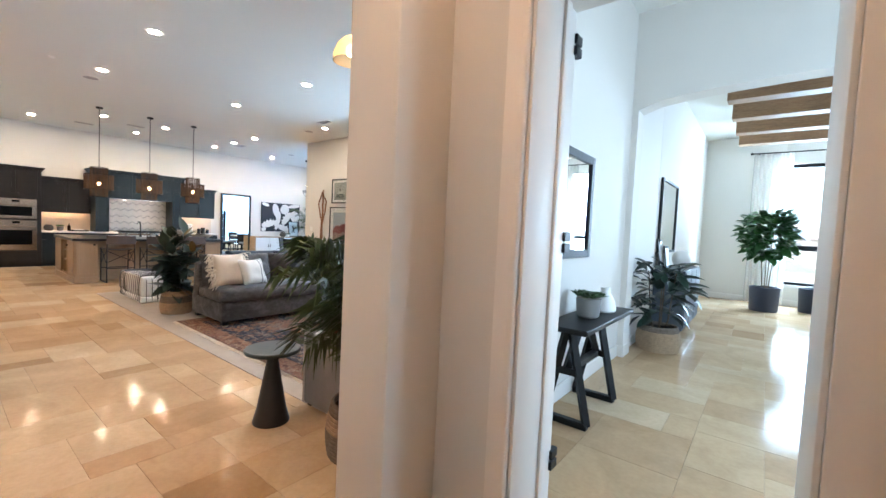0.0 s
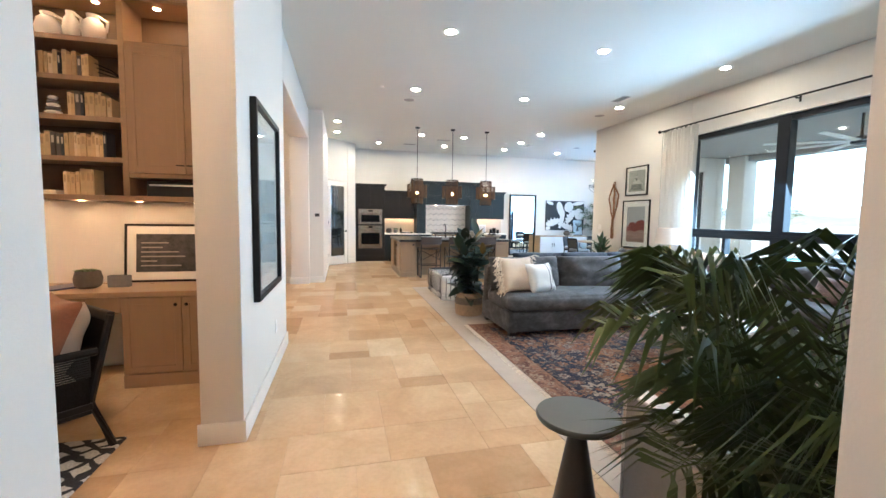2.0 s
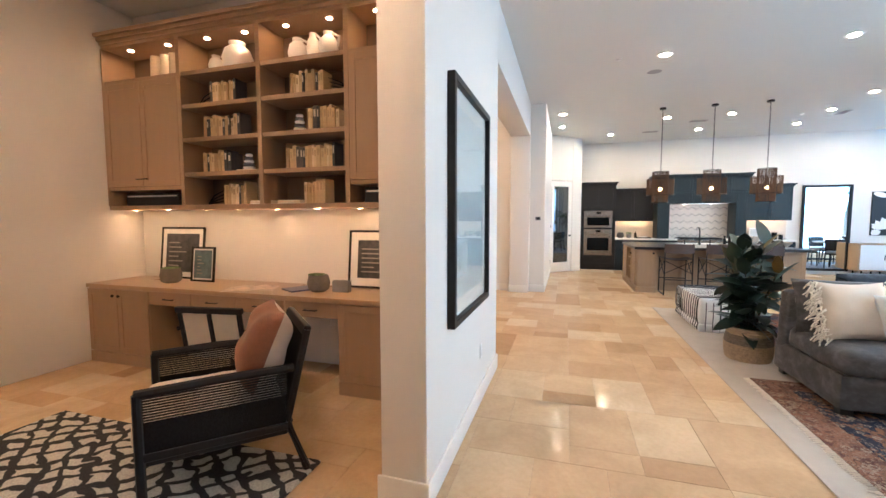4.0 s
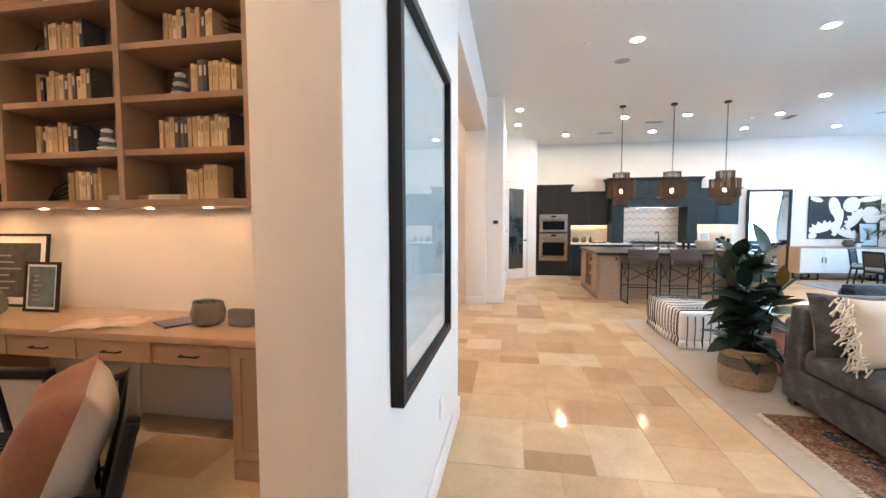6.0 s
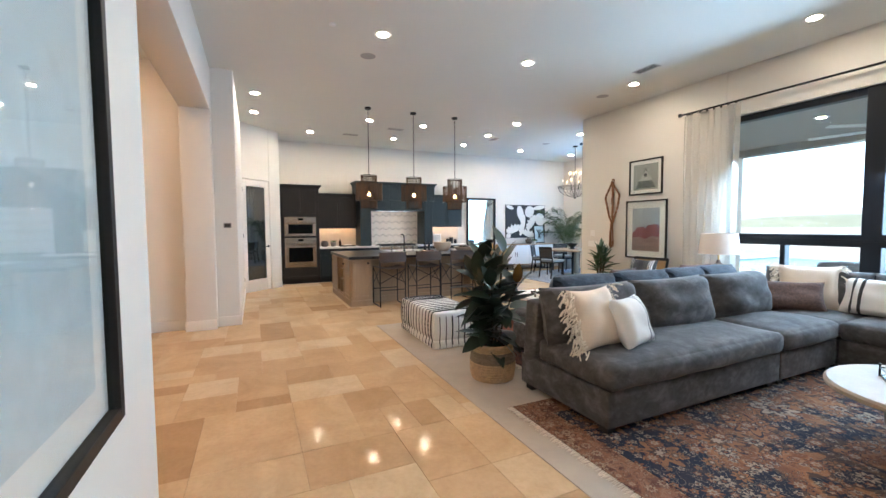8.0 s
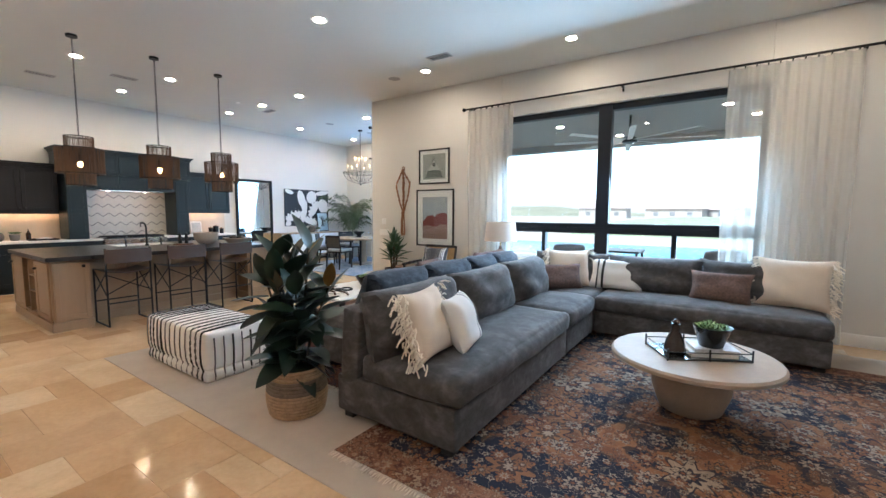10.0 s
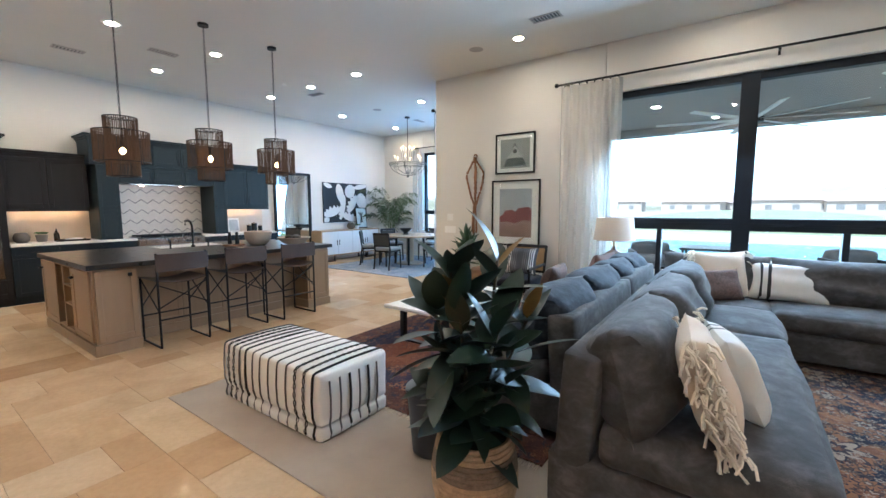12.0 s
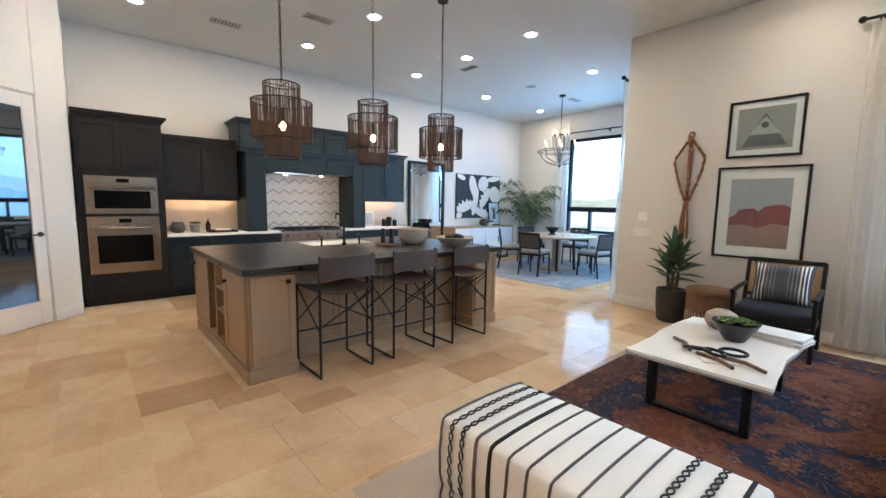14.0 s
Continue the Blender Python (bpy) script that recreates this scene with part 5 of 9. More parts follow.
def knob(parent, x, y, z, r=0.014):
    bm = bmesh.new()
    ball(bm, x + 0.018, y, z, r, 0.8, 1, 1, 10, 8)
    tube(bm, [(x, y, z), (x + 0.014, y, z)], 0.005, 6)
    return part("knob", bm, KNOB, parent)


def pull(parent, x, y, z, w=0.1, vertical=False):
    bm = bmesh.new()
    d = (0, 0, w / 2) if vertical else (0, w / 2, 0)
    a, b = Vector((x, y, z)) - Vector(d), Vector((x, y, z)) + Vector(d)
    o = Vector((0.025, 0, 0))
    tube(bm, [a, a + o, b + o, b], 0.005, 6)
    return part("pull", bm, KNOB, parent)


def door(parent, name, y0, y1, z0, z1, x, mat, handle=None, rail=0.06):
    bm = bmesh.new()
    framed_panel(bm, y0 + 0.002, y1 - 0.002, z0 + 0.002, z1 - 0.002, x + 0.02, rail=rail)
    d = part(name, bm, mat, parent)
    if handle:
        kind, hy, hz = handle
        if kind == "bar":
            pull(d, x + 0.02, hy, hz, 0.2, True)
        else:
            (knob if kind == "knob" else pull)(d, x + 0.02, hy, hz)
    return d


def crown(parent, x, y0, y1, z, mat, out=0.06, h=0.09, left=True, right=True):
    rows = []
    for i, (o, dz) in enumerate(((0.015, 0.0), (0.03, 0.03), (out, 0.06))):
        rows.append((-14.945, x + o, y0 - (o if left else 0), y1 + (o if right else 0), z + dz, z + dz + 0.032))
    part("crown_moulding", boxes(*rows, bevel=0.004), mat, parent)


WALLX, FRONT, UPPER = -14.945, -14.38, -14.60


def oven_tower():
    c = thing("oven_cabinet", "tall charcoal kitchen cabinet holding two built-in ovens", "cabinet")
    part("body", boxes((WALLX, FRONT, 0.965, 1.88, 0.10, 2.40), bevel=0.003), CHARCOAL, c)
    part("plinth", boxes((WALLX, FRONT - 0.05, 0.965, 1.88, 0, 0.10)), CHARCOAL, c)
    door(c, "door", 0.975, 1.42, 1.78, 2.38, FRONT, CHARCOAL, ("knob", 1.385, 1.83))
    door(c, "door", 1.424, 1.87, 1.78, 2.38, FRONT, CHARCOAL, ("knob", 1.46, 1.83))
    door(c, "drawer", 0.975, 1.87, 0.13, 0.40, FRONT, CHARCOAL, ("pull", 1.42, 0.28))
    crown(c, FRONT, 0.965, 1.88, 2.40, CHARCOAL, left=False)


def oven(z0, z1, label, knobs, win):
    o = thing("oven", label, "oven")
    x, y0, y1 = FRONT, 1.04, 1.80
    black = plain("oven_glass", (0.005, 0.005, 0.005), 0.10, var=0.1, spec=0.12)
    part("fascia", boxes((x, x + 0.03, y0, y1, z0, z1), bevel=0.004), STEEL, o)
    part("control_panel", boxes((x + 0.03, x + 0.036, y0 + 0.01, y1 - 0.01, z1 - 0.105, z1 - 0.01), bevel=0.002), STEEL, o)
    part("display", boxes((x + 0.036, x + 0.039, 1.36, 1.49, z1 - 0.085, z1 - 0.035), bevel=0.001), black, o)
    part("door", boxes((x + 0.03, x + 0.05, y0 + 0.008, y1 - 0.008, z0 + 0.02, z1 - 0.12), bevel=0.004), STEEL, o)
    part("door_glass", boxes((x + 0.05, x + 0.053, y0 + 0.09, y1 - 0.09, win[0], win[1]), bevel=0.001), black, o)
    bm = bmesh.new()
    hz = z1 - 0.155
    tube(bm, [(x + 0.10, y0 + 0.04, hz), (x + 0.10, y1 - 0.04, hz)], 0.013, 10)
    for y in (y0 + 0.08, y1 - 0.08):
        tube(bm, [(x + 0.05, y, hz), (x + 0.10, y, hz)], 0.009, 8)
    part("handle", bm, STEEL, o)
    part("badge", boxes((x + 0.036, x + 0.038, 1.385, 1.455, z1 - 0.03, z1 - 0.018)), STEEL, o)


oven_tower()
oven(1.20, 1.69, "stainless steel built-in microwave oven", 0, (1.27, 1.50))
oven(0.42, 1.17, "stainless steel built-in wall oven with a bar handle", 2, (0.56, 0.92))


def base_run(y0, y1, label, doors):
    c = thing("base_cabinet", label, "cabinet")
    part("body", boxes((WALLX, FRONT, y0, y1, 0.10, 0.87), bevel=0.003), CABINET, c)
    part("plinth", boxes((WALLX, FRONT - 0.05, y0, y1, 0, 0.10)), CABINET, c)
    w = (y1 - y0) / doors
    for i in range(doors):
        a, b = y0 + w * i, y0 + w * (i + 1)
        door(c, "drawer", a + 0.004, b - 0.004, 0.70, 0.86, FRONT, CABINET, ("pull", (a + b) / 2, 0.78), 0.04)
        door(c, "door", a + 0.004, b - 0.004, 0.12, 0.69, FRONT, CABINET, ("knob", b - 0.05 if i % 2 == 0 else a + 0.05, 0.64))


def wall_cabinet(y0, y1, z0, z1, x, label, doors, paint, cr=(True, True)):
    c = thing("wall_cabinet", label, "cabinet")
    part("body", boxes((WALLX, x, y0, y1, z0, z1), bevel=0.003), paint, c)
    w = (y1 - y0) / doors
    for i in range(doors):
        a, b = y0 + w * i, y0 + w * (i + 1)
        door(c, "door", a + 0.004, b - 0.004, z0 + 0.03, z1 - 0.01, x, paint, ("bar" if paint is TEAL else "knob", b - 0.04 if i % 2 == 0 else a + 0.04, z0 + (0.17 if paint is TEAL else 0.08)))
    part("light_rail", boxes((x - 0.02, x + 0.012, y0, y1, z0 - 0.03, z0), bevel=0.003), paint, c)
    crown(c, x, y0, y1, z1, paint, left=cr[0], right=cr[1])
    return c


WARM = (1.0, 0.60, 0.32)


def strip(y0, y1, x, z):
    s = thing("cabinet_light", "thin warm light strip under the wall cabinet", "lamp", group="under-cabinet lights")
    part("housing", boxes((x, x + 0.03, y0, y1, z - 0.012, z), bevel=0.001), STEEL, s)
    part("diffuser", boxes((x + 0.004, x + 0.026, y0 + 0.01, y1 - 0.01, z - 0.016, z - 0.012)), glow("strip_glow", WARM, 27), s)


base_run(1.88, 2.94, "blue-grey base cabinet with drawers beside the ovens", 2)
base_run(2.94, 3.44, "blue-grey base cabinet beside the range", 1)
base_run(4.56, 5.04, "blue-grey base cabinet beside the range", 1)
base_run(5.04, 6.12, "blue-grey base cabinet at the end of the run", 2)
wall_cabinet(1.88, 2.88, 1.42, 2.22, UPPER, "charcoal two-door wall cabinet beside the ovens", 2, CHARCOAL, cr=(False, False))
wall_cabinet(5.10, 6.10, 1.44, 2.27, UPPER, "teal-blue two-door wall cabinet beside the hood", 2, TEAL, cr=(False, True))
strip(1.95, 2.84, -14.86, 1.42)
strip(5.14, 6.06, -14.86, 1.44)
wt = thing("worktop", "pale quartz worktop along the kitchen wall", "worktop")
part("slab", boxes((WALLX, FRONT + 0.03, 1.882, 3.44, 0.87, 0.91), bevel=0.004), QUARTZ, wt)
part("slab", boxes((WALLX, FRONT + 0.03, 4.56, 6.13, 0.87, 0.91), bevel=0.004), QUARTZ, wt)
part("slab", boxes((WALLX, -14.90, 3.44, 4.56, 0.87, 0.91), bevel=0.004), QUARTZ, wt)
for sy0, sy1 in ((1.882, 2.94), (5.04, 6.13)):
    part("splashback", boxes((WALLX, -14.93, sy0, sy1, 0.91, 1.41)), plain("cream_splash", (0.62, 0.53, 0.42), 0.4, var=0.08, scale=5), wt)


def hood_unit():
    c = thing("hood_cabinet", "large teal-blue mantel cabinet over the range", "cabinet")
    for y0, y1 in ((2.94, 3.24), (4.78, 5.04)):
        part("side_column", boxes((WALLX, FRONT, y0, y1, 0.912, 2.16), bevel=0.003), TEAL, c)
        hy = y1 - 0.04 if y0 < 4 else y0 + 0.04
        door(c, "door", y0 + 0.005, y1 - 0.005, 1.42, 2.10, FRONT, TEAL, ("knob", hy, 1.47), 0.05)
        door(c, "door", y0 + 0.005, y1 - 0.005, 0.93, 1.41, FRONT, TEAL, None, 0.05)
    part("canopy", boxes((WALLX, FRONT, 3.24, 4.78, 1.87, 2.16), bevel=0.003), TEAL, c)
    for i in range(3):
        a = 3.25 + 0.51 * i
        door(c, "panel", a + 0.004, a + 0.505, 1.90, 2.12, FRONT, TEAL, None, 0.05)
    part("top_box", boxes((WALLX, FRONT + 0.02, 2.86, 5.10, 2.17, 2.55), bevel=0.003), TEAL, c)
    for i in range(5):
        a = 2.87 + 0.445 * i
        door(c, "door", a + 0.004, a + 0.44, 2.20, 2.53, FRONT + 0.02, TEAL, ("bar", a + (0.41 if i % 2 == 0 else 0.04), 2.33), 0.05)
    part("belt", boxes((WALLX, FRONT + 0.035, 2.85, 5.11, 2.15, 2.175), bevel=0.004), TEAL, c)
    crown(c, FRONT + 0.02, 2.86, 5.10, 2.55, TEAL)
    part("vent_insert", boxes((-14.85, -14.45, 3.4, 4.6, 1.85, 1.87), bevel=0.003), STEEL, c)
    # Unseen lamps added under the hood to light the splashback warmly.
    for y in (3.65, 4.3):
        bm = bmesh.new()
        cylinder(bm, -14.65, y, 1.846, 1.85, 0.022)
        part("hood_fill_light", bm, glow("hood_fill_glow", (1, 0.66, 0.40), 110), c)


hood_unit()


def chevron_tiles():
    """White tile with raised grey zigzag inlay behind the range."""
    s = thing("splashback", "white tile splashback with grey zigzag lines", "splashback")
    part("tile_field", boxes((WALLX, -14.925, 3.24, 4.78, 0.91, 1.87)), plain("white_tile", (0.74, 0.70, 0.65), 0.25, var=0.06, scale=14, bump=0.05), s)
    grey = plain("zigzag_grey", (0.26, 0.25, 0.24), 0.4, var=0.2)
    step, rise = 1.54 / 16, 0.075
    for r in range(5):
        z = 0.955 + r * 0.19
        bm = bmesh.new()
        for i in range(16):
            a, b = 3.24 + step * i, 3.24 + step * (i + 1)
            za, zb = (z, z + rise) if i % 2 == 0 else (z + rise, z)
            v = [bm.verts.new(q) for q in ((-14.9235, a, za - 0.009), (-14.9235, b, zb - 0.009), (-14.9235, b, zb + 0.009), (-14.9235, a, za + 0.009))]
            bm.faces.new(v)
        part("zigzag", bm, grey, s)


chevron_tiles()


def range_top():
    r = thing("range", "stainless steel range with cast-iron grates", "range")
    part("body", boxes((-14.90, FRONT + 0.03, 3.45, 4.55, 0.05, 0.90), bevel=0.005), STEEL, r)
    part("control_panel", boxes((FRONT + 0.03, FRONT + 0.075, 3.45, 4.55, 0.76, 0.89), bevel=0.008), STEEL, r)
    part("cooktop", boxes((-14.88, FRONT, 3.47, 4.53, 0.90, 0.915), bevel=0.003), plain("enamel_black", (0.015, 0.015, 0.016), 0.3), r)
    for i in range(6):
        bm = bmesh.new()
        y = 3.56 + 0.176 * i
        bmesh.ops.create_cone(bm, cap_ends=True, segments=16, radius1=0.03, radius2=0.026, depth=0.04, matrix=pose(FRONT + 0.092, y, 0.825, 0, 90, 0))
        part("knob", bm, STEEL, r)
    for i in range(3):
        y = 3.49 + 0.35 * i
        rows = [(-14.86, FRONT - 0.02, y + 0.02 + 0.1 * k, y + 0.035 + 0.1 * k, 0.93, 0.945) for k in range(4)] + [(-14.86 + 0.22 * k, -14.845 + 0.22 * k, y + 0.02, y + 0.335, 0.915, 0.945) for k in range(3)]
        part("grate", boxes(*rows, bevel=0.002), BLACK, r)
    bm = bmesh.new()
    tube(bm, [(FRONT + 0.10, 3.52, 0.70), (FRONT + 0.10, 4.48, 0.70)], 0.013, 10)
    part("handle", bm, STEEL, r)


range_top()
# things on the worktop
jar = thing("jar", "round grey stoneware jar on the worktop", "jar", pose(-14.66, 2.05, 0.911))
part("body", lathe([(0.06, 0), (0.09, 0.03), (0.10, 0.09), (0.07, 0.15), (0.06, 0.155), (0.055, 0.15), (0, 0.1)], 24), plain("dark_stoneware", (0.10, 0.085, 0.075), 0.7, var=0.3, scale=20), jar)
hp = thing("potted_plant", "small green herb in a grey pot on the worktop", "plant", pose(-14.70, 2.28, 0.911))
part("pot", lathe([(0.05, 0), (0.06, 0.01), (0.075, 0.11), (0.065, 0.11), (0, 0.09)], 20), plain("grey_pot", (0.22, 0.21, 0.20)), hp)
succulents(hp, 0.06, 0.12, 9, 3, (0.10, 0.19, 0.07), 0.06)
for y, h in ((2.45, 0.17),):
    b2 = thing("bottle", "dark amber soap bottle with a pale label", "bottle", pose(-14.68, y, 0.911))
    part("body", lathe([(0.033, 0), (0.035, 0.01), (0.035, h - 0.05), (0.015, h - 0.02), (0.015, h)], 18), plain("amber_glass", (0.03, 0.016, 0.008), 0.15), b2)
    part("pump", boxes((-0.006, 0.03, -0.006, 0.006, h, h + 0.03), bevel=0.002), BLACK, b2)
ty = thing("tray", "dark rectangular wooden tray on the worktop", "tray", pose(-14.58, 2.62, 0.911))
part("bottom", boxes((-0.13, 0.13, -0.2, 0.2, 0, 0.012), (-0.13, -0.12, -0.2, 0.2, 0.012, 0.03), (0.12, 0.13, -0.2, 0.2, 0.012, 0.03), bevel=0.002), BLACKWOOD, ty)
part("cloth", soft_block(0.14, 0.2, 0.03, 0.01, 4), WHITECLOTH, ty, at=pose(0, 0.02, 0.012))
fr = thing("framed_picture", "small pale framed print leaning on the splashback", "picture", pose(-14.86, 5.28, 0.911, 0, -8, 0))
part("picture_frame", boxes((-0.01, 0.01, 0, 0.26, 0, 0.30), bevel=0.002), WHITE, fr)
part("print", boxes((0.010, 0.012, 0.03, 0.23, 0.03, 0.27)), plain("pale_print", (0.5, 0.53, 0.55), 0.5, var=0.25, scale=9), fr)
for y, r, h in ((5.66, 0.05, 0.14), (5.78, 0.06, 0.18), (5.92, 0.045, 0.12)):
    cn = thing("canister", "dark lidded canister on the worktop", "canister", pose(-14.68, y, 0.911))
    part("body", lathe([(r, 0), (r, h)], 20), BLACK, cn)
    part("lid", lathe([(r + 0.002, h), (r + 0.002, h + 0.012), (0.012, h + 0.016), (0.012, h + 0.03)], 20), OAK, cn, "wooden lid")


def island():
    c = thing("kitchen_island", "large stained-oak kitchen island with a dark top", "kitchen island")
    x0, x1, y0, y1, xs = -12.60, -10.76, 1.90, 4.68, -11.08
    part("plinth", boxes((x0 + 0.0, x1 + 0.015, y0 - 0.015, 2.28, 0, 0.11), (x0, x1 + 0.015, 4.30, y1 + 0.015, 0, 0.11), (x0, xs + 0.015, 2.28, 4.30, 0, 0.11), bevel=0.004), OAK, c)
    part("body", boxes((x0, -11.97, y0, 2.27, 0.11, 0.85), (-11.35, x1, y0, 2.27, 0.11, 0.85), (-11.97, -11.35, y0 + 0.30, 2.27, 0.11, 0.85), (-11.97, -11.35, y0, y0 + 0.30, 0.11, 0.14), (x0, x1, 4.31, y1, 0.11, 0.85), (x0, xs, 2.27, 4.31, 0.11, 0.85), bevel=0.003), OAK, c)
    # stool side panels
    for a, b in ((1.92, 2.26), (4.33, 4.67)):
        d = door(c, "door", a, b, 0.14, 0.83, x1, OAK, None, 0.05)
        if a < 3:
            part("catch", boxes((x1 + 0.02, x1 + 0.04, b - 0.075, b - 0.04, 0.76, 0.795), bevel=0.004), BLACK, d)
    for i in range(4):
        door(c, "panel", 2.29 + 0.505 * i, 2.29 + 0.505 * (i + 1), 0.14, 0.83, xs, OAK, None, 0.05)
    # end facing the hall: door, open cubbies, door
    end = pose(0, 0, 0, 0, 0, -90)

    def end_door(name, u0, u1, z0, z1):
        bm = bmesh.new()
        framed_panel(bm, u0, u1, z0, z1, 0.02, rail=0.055)
        return part(name, bm, OAK, c, at=Matrix.Translation((0, y0, 0)) @ end)

    for u0, u1, hz in ((-11.34, -10.78, -11.26), (-12.58, -11.98, -12.5)):
        d = end_door("door", u0, u1, 0.14, 0.83)
        h = bmesh.new()
        ball(h, 0.04, hz + 0.02, 0.74, 0.016, u=10, v=8)
        tube(h, [(0.02, hz + 0.02, 0.74), (0.05, hz + 0.02, 0.74), (0.05, hz - 0.03, 0.735)], 0.007, 6)
        part("latch", h, BLACK, d)
    # Oak tone darkened on the back panel, painting in the cubbies' shade.
    dark = plain("cubby_shade", (0.10, 0.06, 0.035), 0.6, var=0.2)
    part("cubby_back", boxes((-11.965, -11.355, y0 + 0.29, y0 + 0.298, 0.14, 0.85)), dark, c)
    rows = [(-11.975, -11.95, y0 - 0.022, y0, 0.12, 0.85), (-11.665, -11.635, y0 - 0.022, y0 + 0.288, 0.142, 0.848), (-11.365, -11.34, y0 - 0.022, y0, 0.12, 0.85)]
    rows += [(-11.635, -11.365, y0 - 0.02, y0 + 0.286, z, z + 0.018) for z in (0.143, 0.42, 0.62, 0.828)] + [(-11.95, -11.665, y0 - 0.02, y0 + 0.286, z, z + 0.018) for z in (0.143, 0.828)]
    part("shelf_frame", boxes(*rows, bevel=0.002), OAK, c)
    top = part("countertop", boxes((x0 - 0.03, x1 + 0.05, y0 - 0.04, y1 + 0.05, 0.85, 0.90), bevel=0.006, seg=2), COUNTER, c, "honed near-black stone")
    part("sink", boxes((-12.40, -11.98, 2.95, 3.75, 0.901, 0.905), bevel=0.002), plain("white_sink", (0.75, 0.74, 0.72), 0.3, var=0.03), top, "white undermount sink")


island()
fa = thing("faucet", "matte black bridge faucet on the island", "faucet", pose(-11.90, 3.30, 0.90))
bm = bmesh.new()
tube(bm, [(0, 0, 0), (0, 0, 0.30)] + [(-0.02 - 0.09 * (1 - math.cos(a * 0.26)), 0, 0.30 + 0.06 * math.sin(a * 0.26)) for a in range(1, 7)] + [(-0.2, 0, 0.355), (-0.21, 0, 0.30)], 0.014, 10)
part("spout", bm, BLACK, fa)
bm = bmesh.new()
tube(bm, [(0, 0, 0.09), (0.0, -0.09, 0.09)], 0.008, 8)
cylinder(bm, 0, 0, 0, 0.03, 0.026)
part("lever", bm, BLACK, fa)
for y in (-0.28, 0.2):
    bm = bmesh.new()
    tube(bm, [(0, y, 0), (0, y, 0.10), (-0.05, y, 0.12)], 0.011, 8)
    part("dispenser", bm, BLACK, fa)
BOWL = plain("rough_bowl", (0.48, 0.40, 0.32), 0.85, var=0.1, scale=12, bump=0.4, bscale=60)
b1 = thing("bowl", "deep cream stoneware bowl on the island", "bowl", pose(-11.55, 4.05, 0.901))
part("body", lathe([(0.09, 0), (0.12, 0.01), (0.18, 0.09), (0.19, 0.19), (0.18, 0.195), (0.165, 0.1), (0.1, 0.03), (0, 0.025)], 32), BOWL, b1)
b1 = thing("bowl", "wide shallow cream bowl on the island", "bowl", pose(-11.15, 4.38, 0.901))
part("body", lathe([(0.10, 0), (0.16, 0.02), (0.24, 0.10), (0.23, 0.105), (0.14, 0.035), (0, 0.03)], 36), BOWL, b1)
for k in range(3):
    bm = bmesh.new()
    ball(bm, 0.07 * math.cos(k * 2.1), 0.07 * math.sin(k * 2.1), 0.105, 0.06, 1, 1, 0.6)
    part("pod", bm, plain("dark_pod", (0.05, 0.035, 0.025), 0.7, var=0.4), b1, "dark dried seed pods")
tb = thing("tray", "small round wooden board on the island", "tray", pose(-11.62, 3.72, 0.901))
part("board", lathe([(0.14, 0), (0.145, 0.004), (0.145, 0.018), (0.14, 0.022)], 32), wood("walnut", (0.16, 0.085, 0.05)), tb)
for dx, dy in ((-0.05, -0.03), (0.04, 0.03)):
    g = thing("grinder", "tall black salt or pepper grinder", "grinder", pose(-11.62 + dx, 3.72 + dy, 0.924))
    part("body", lathe([(0.027, 0), (0.027, 0.10), (0.018, 0.13), (0.022, 0.17), (0.0, 0.175)], 16), BLACK, g)


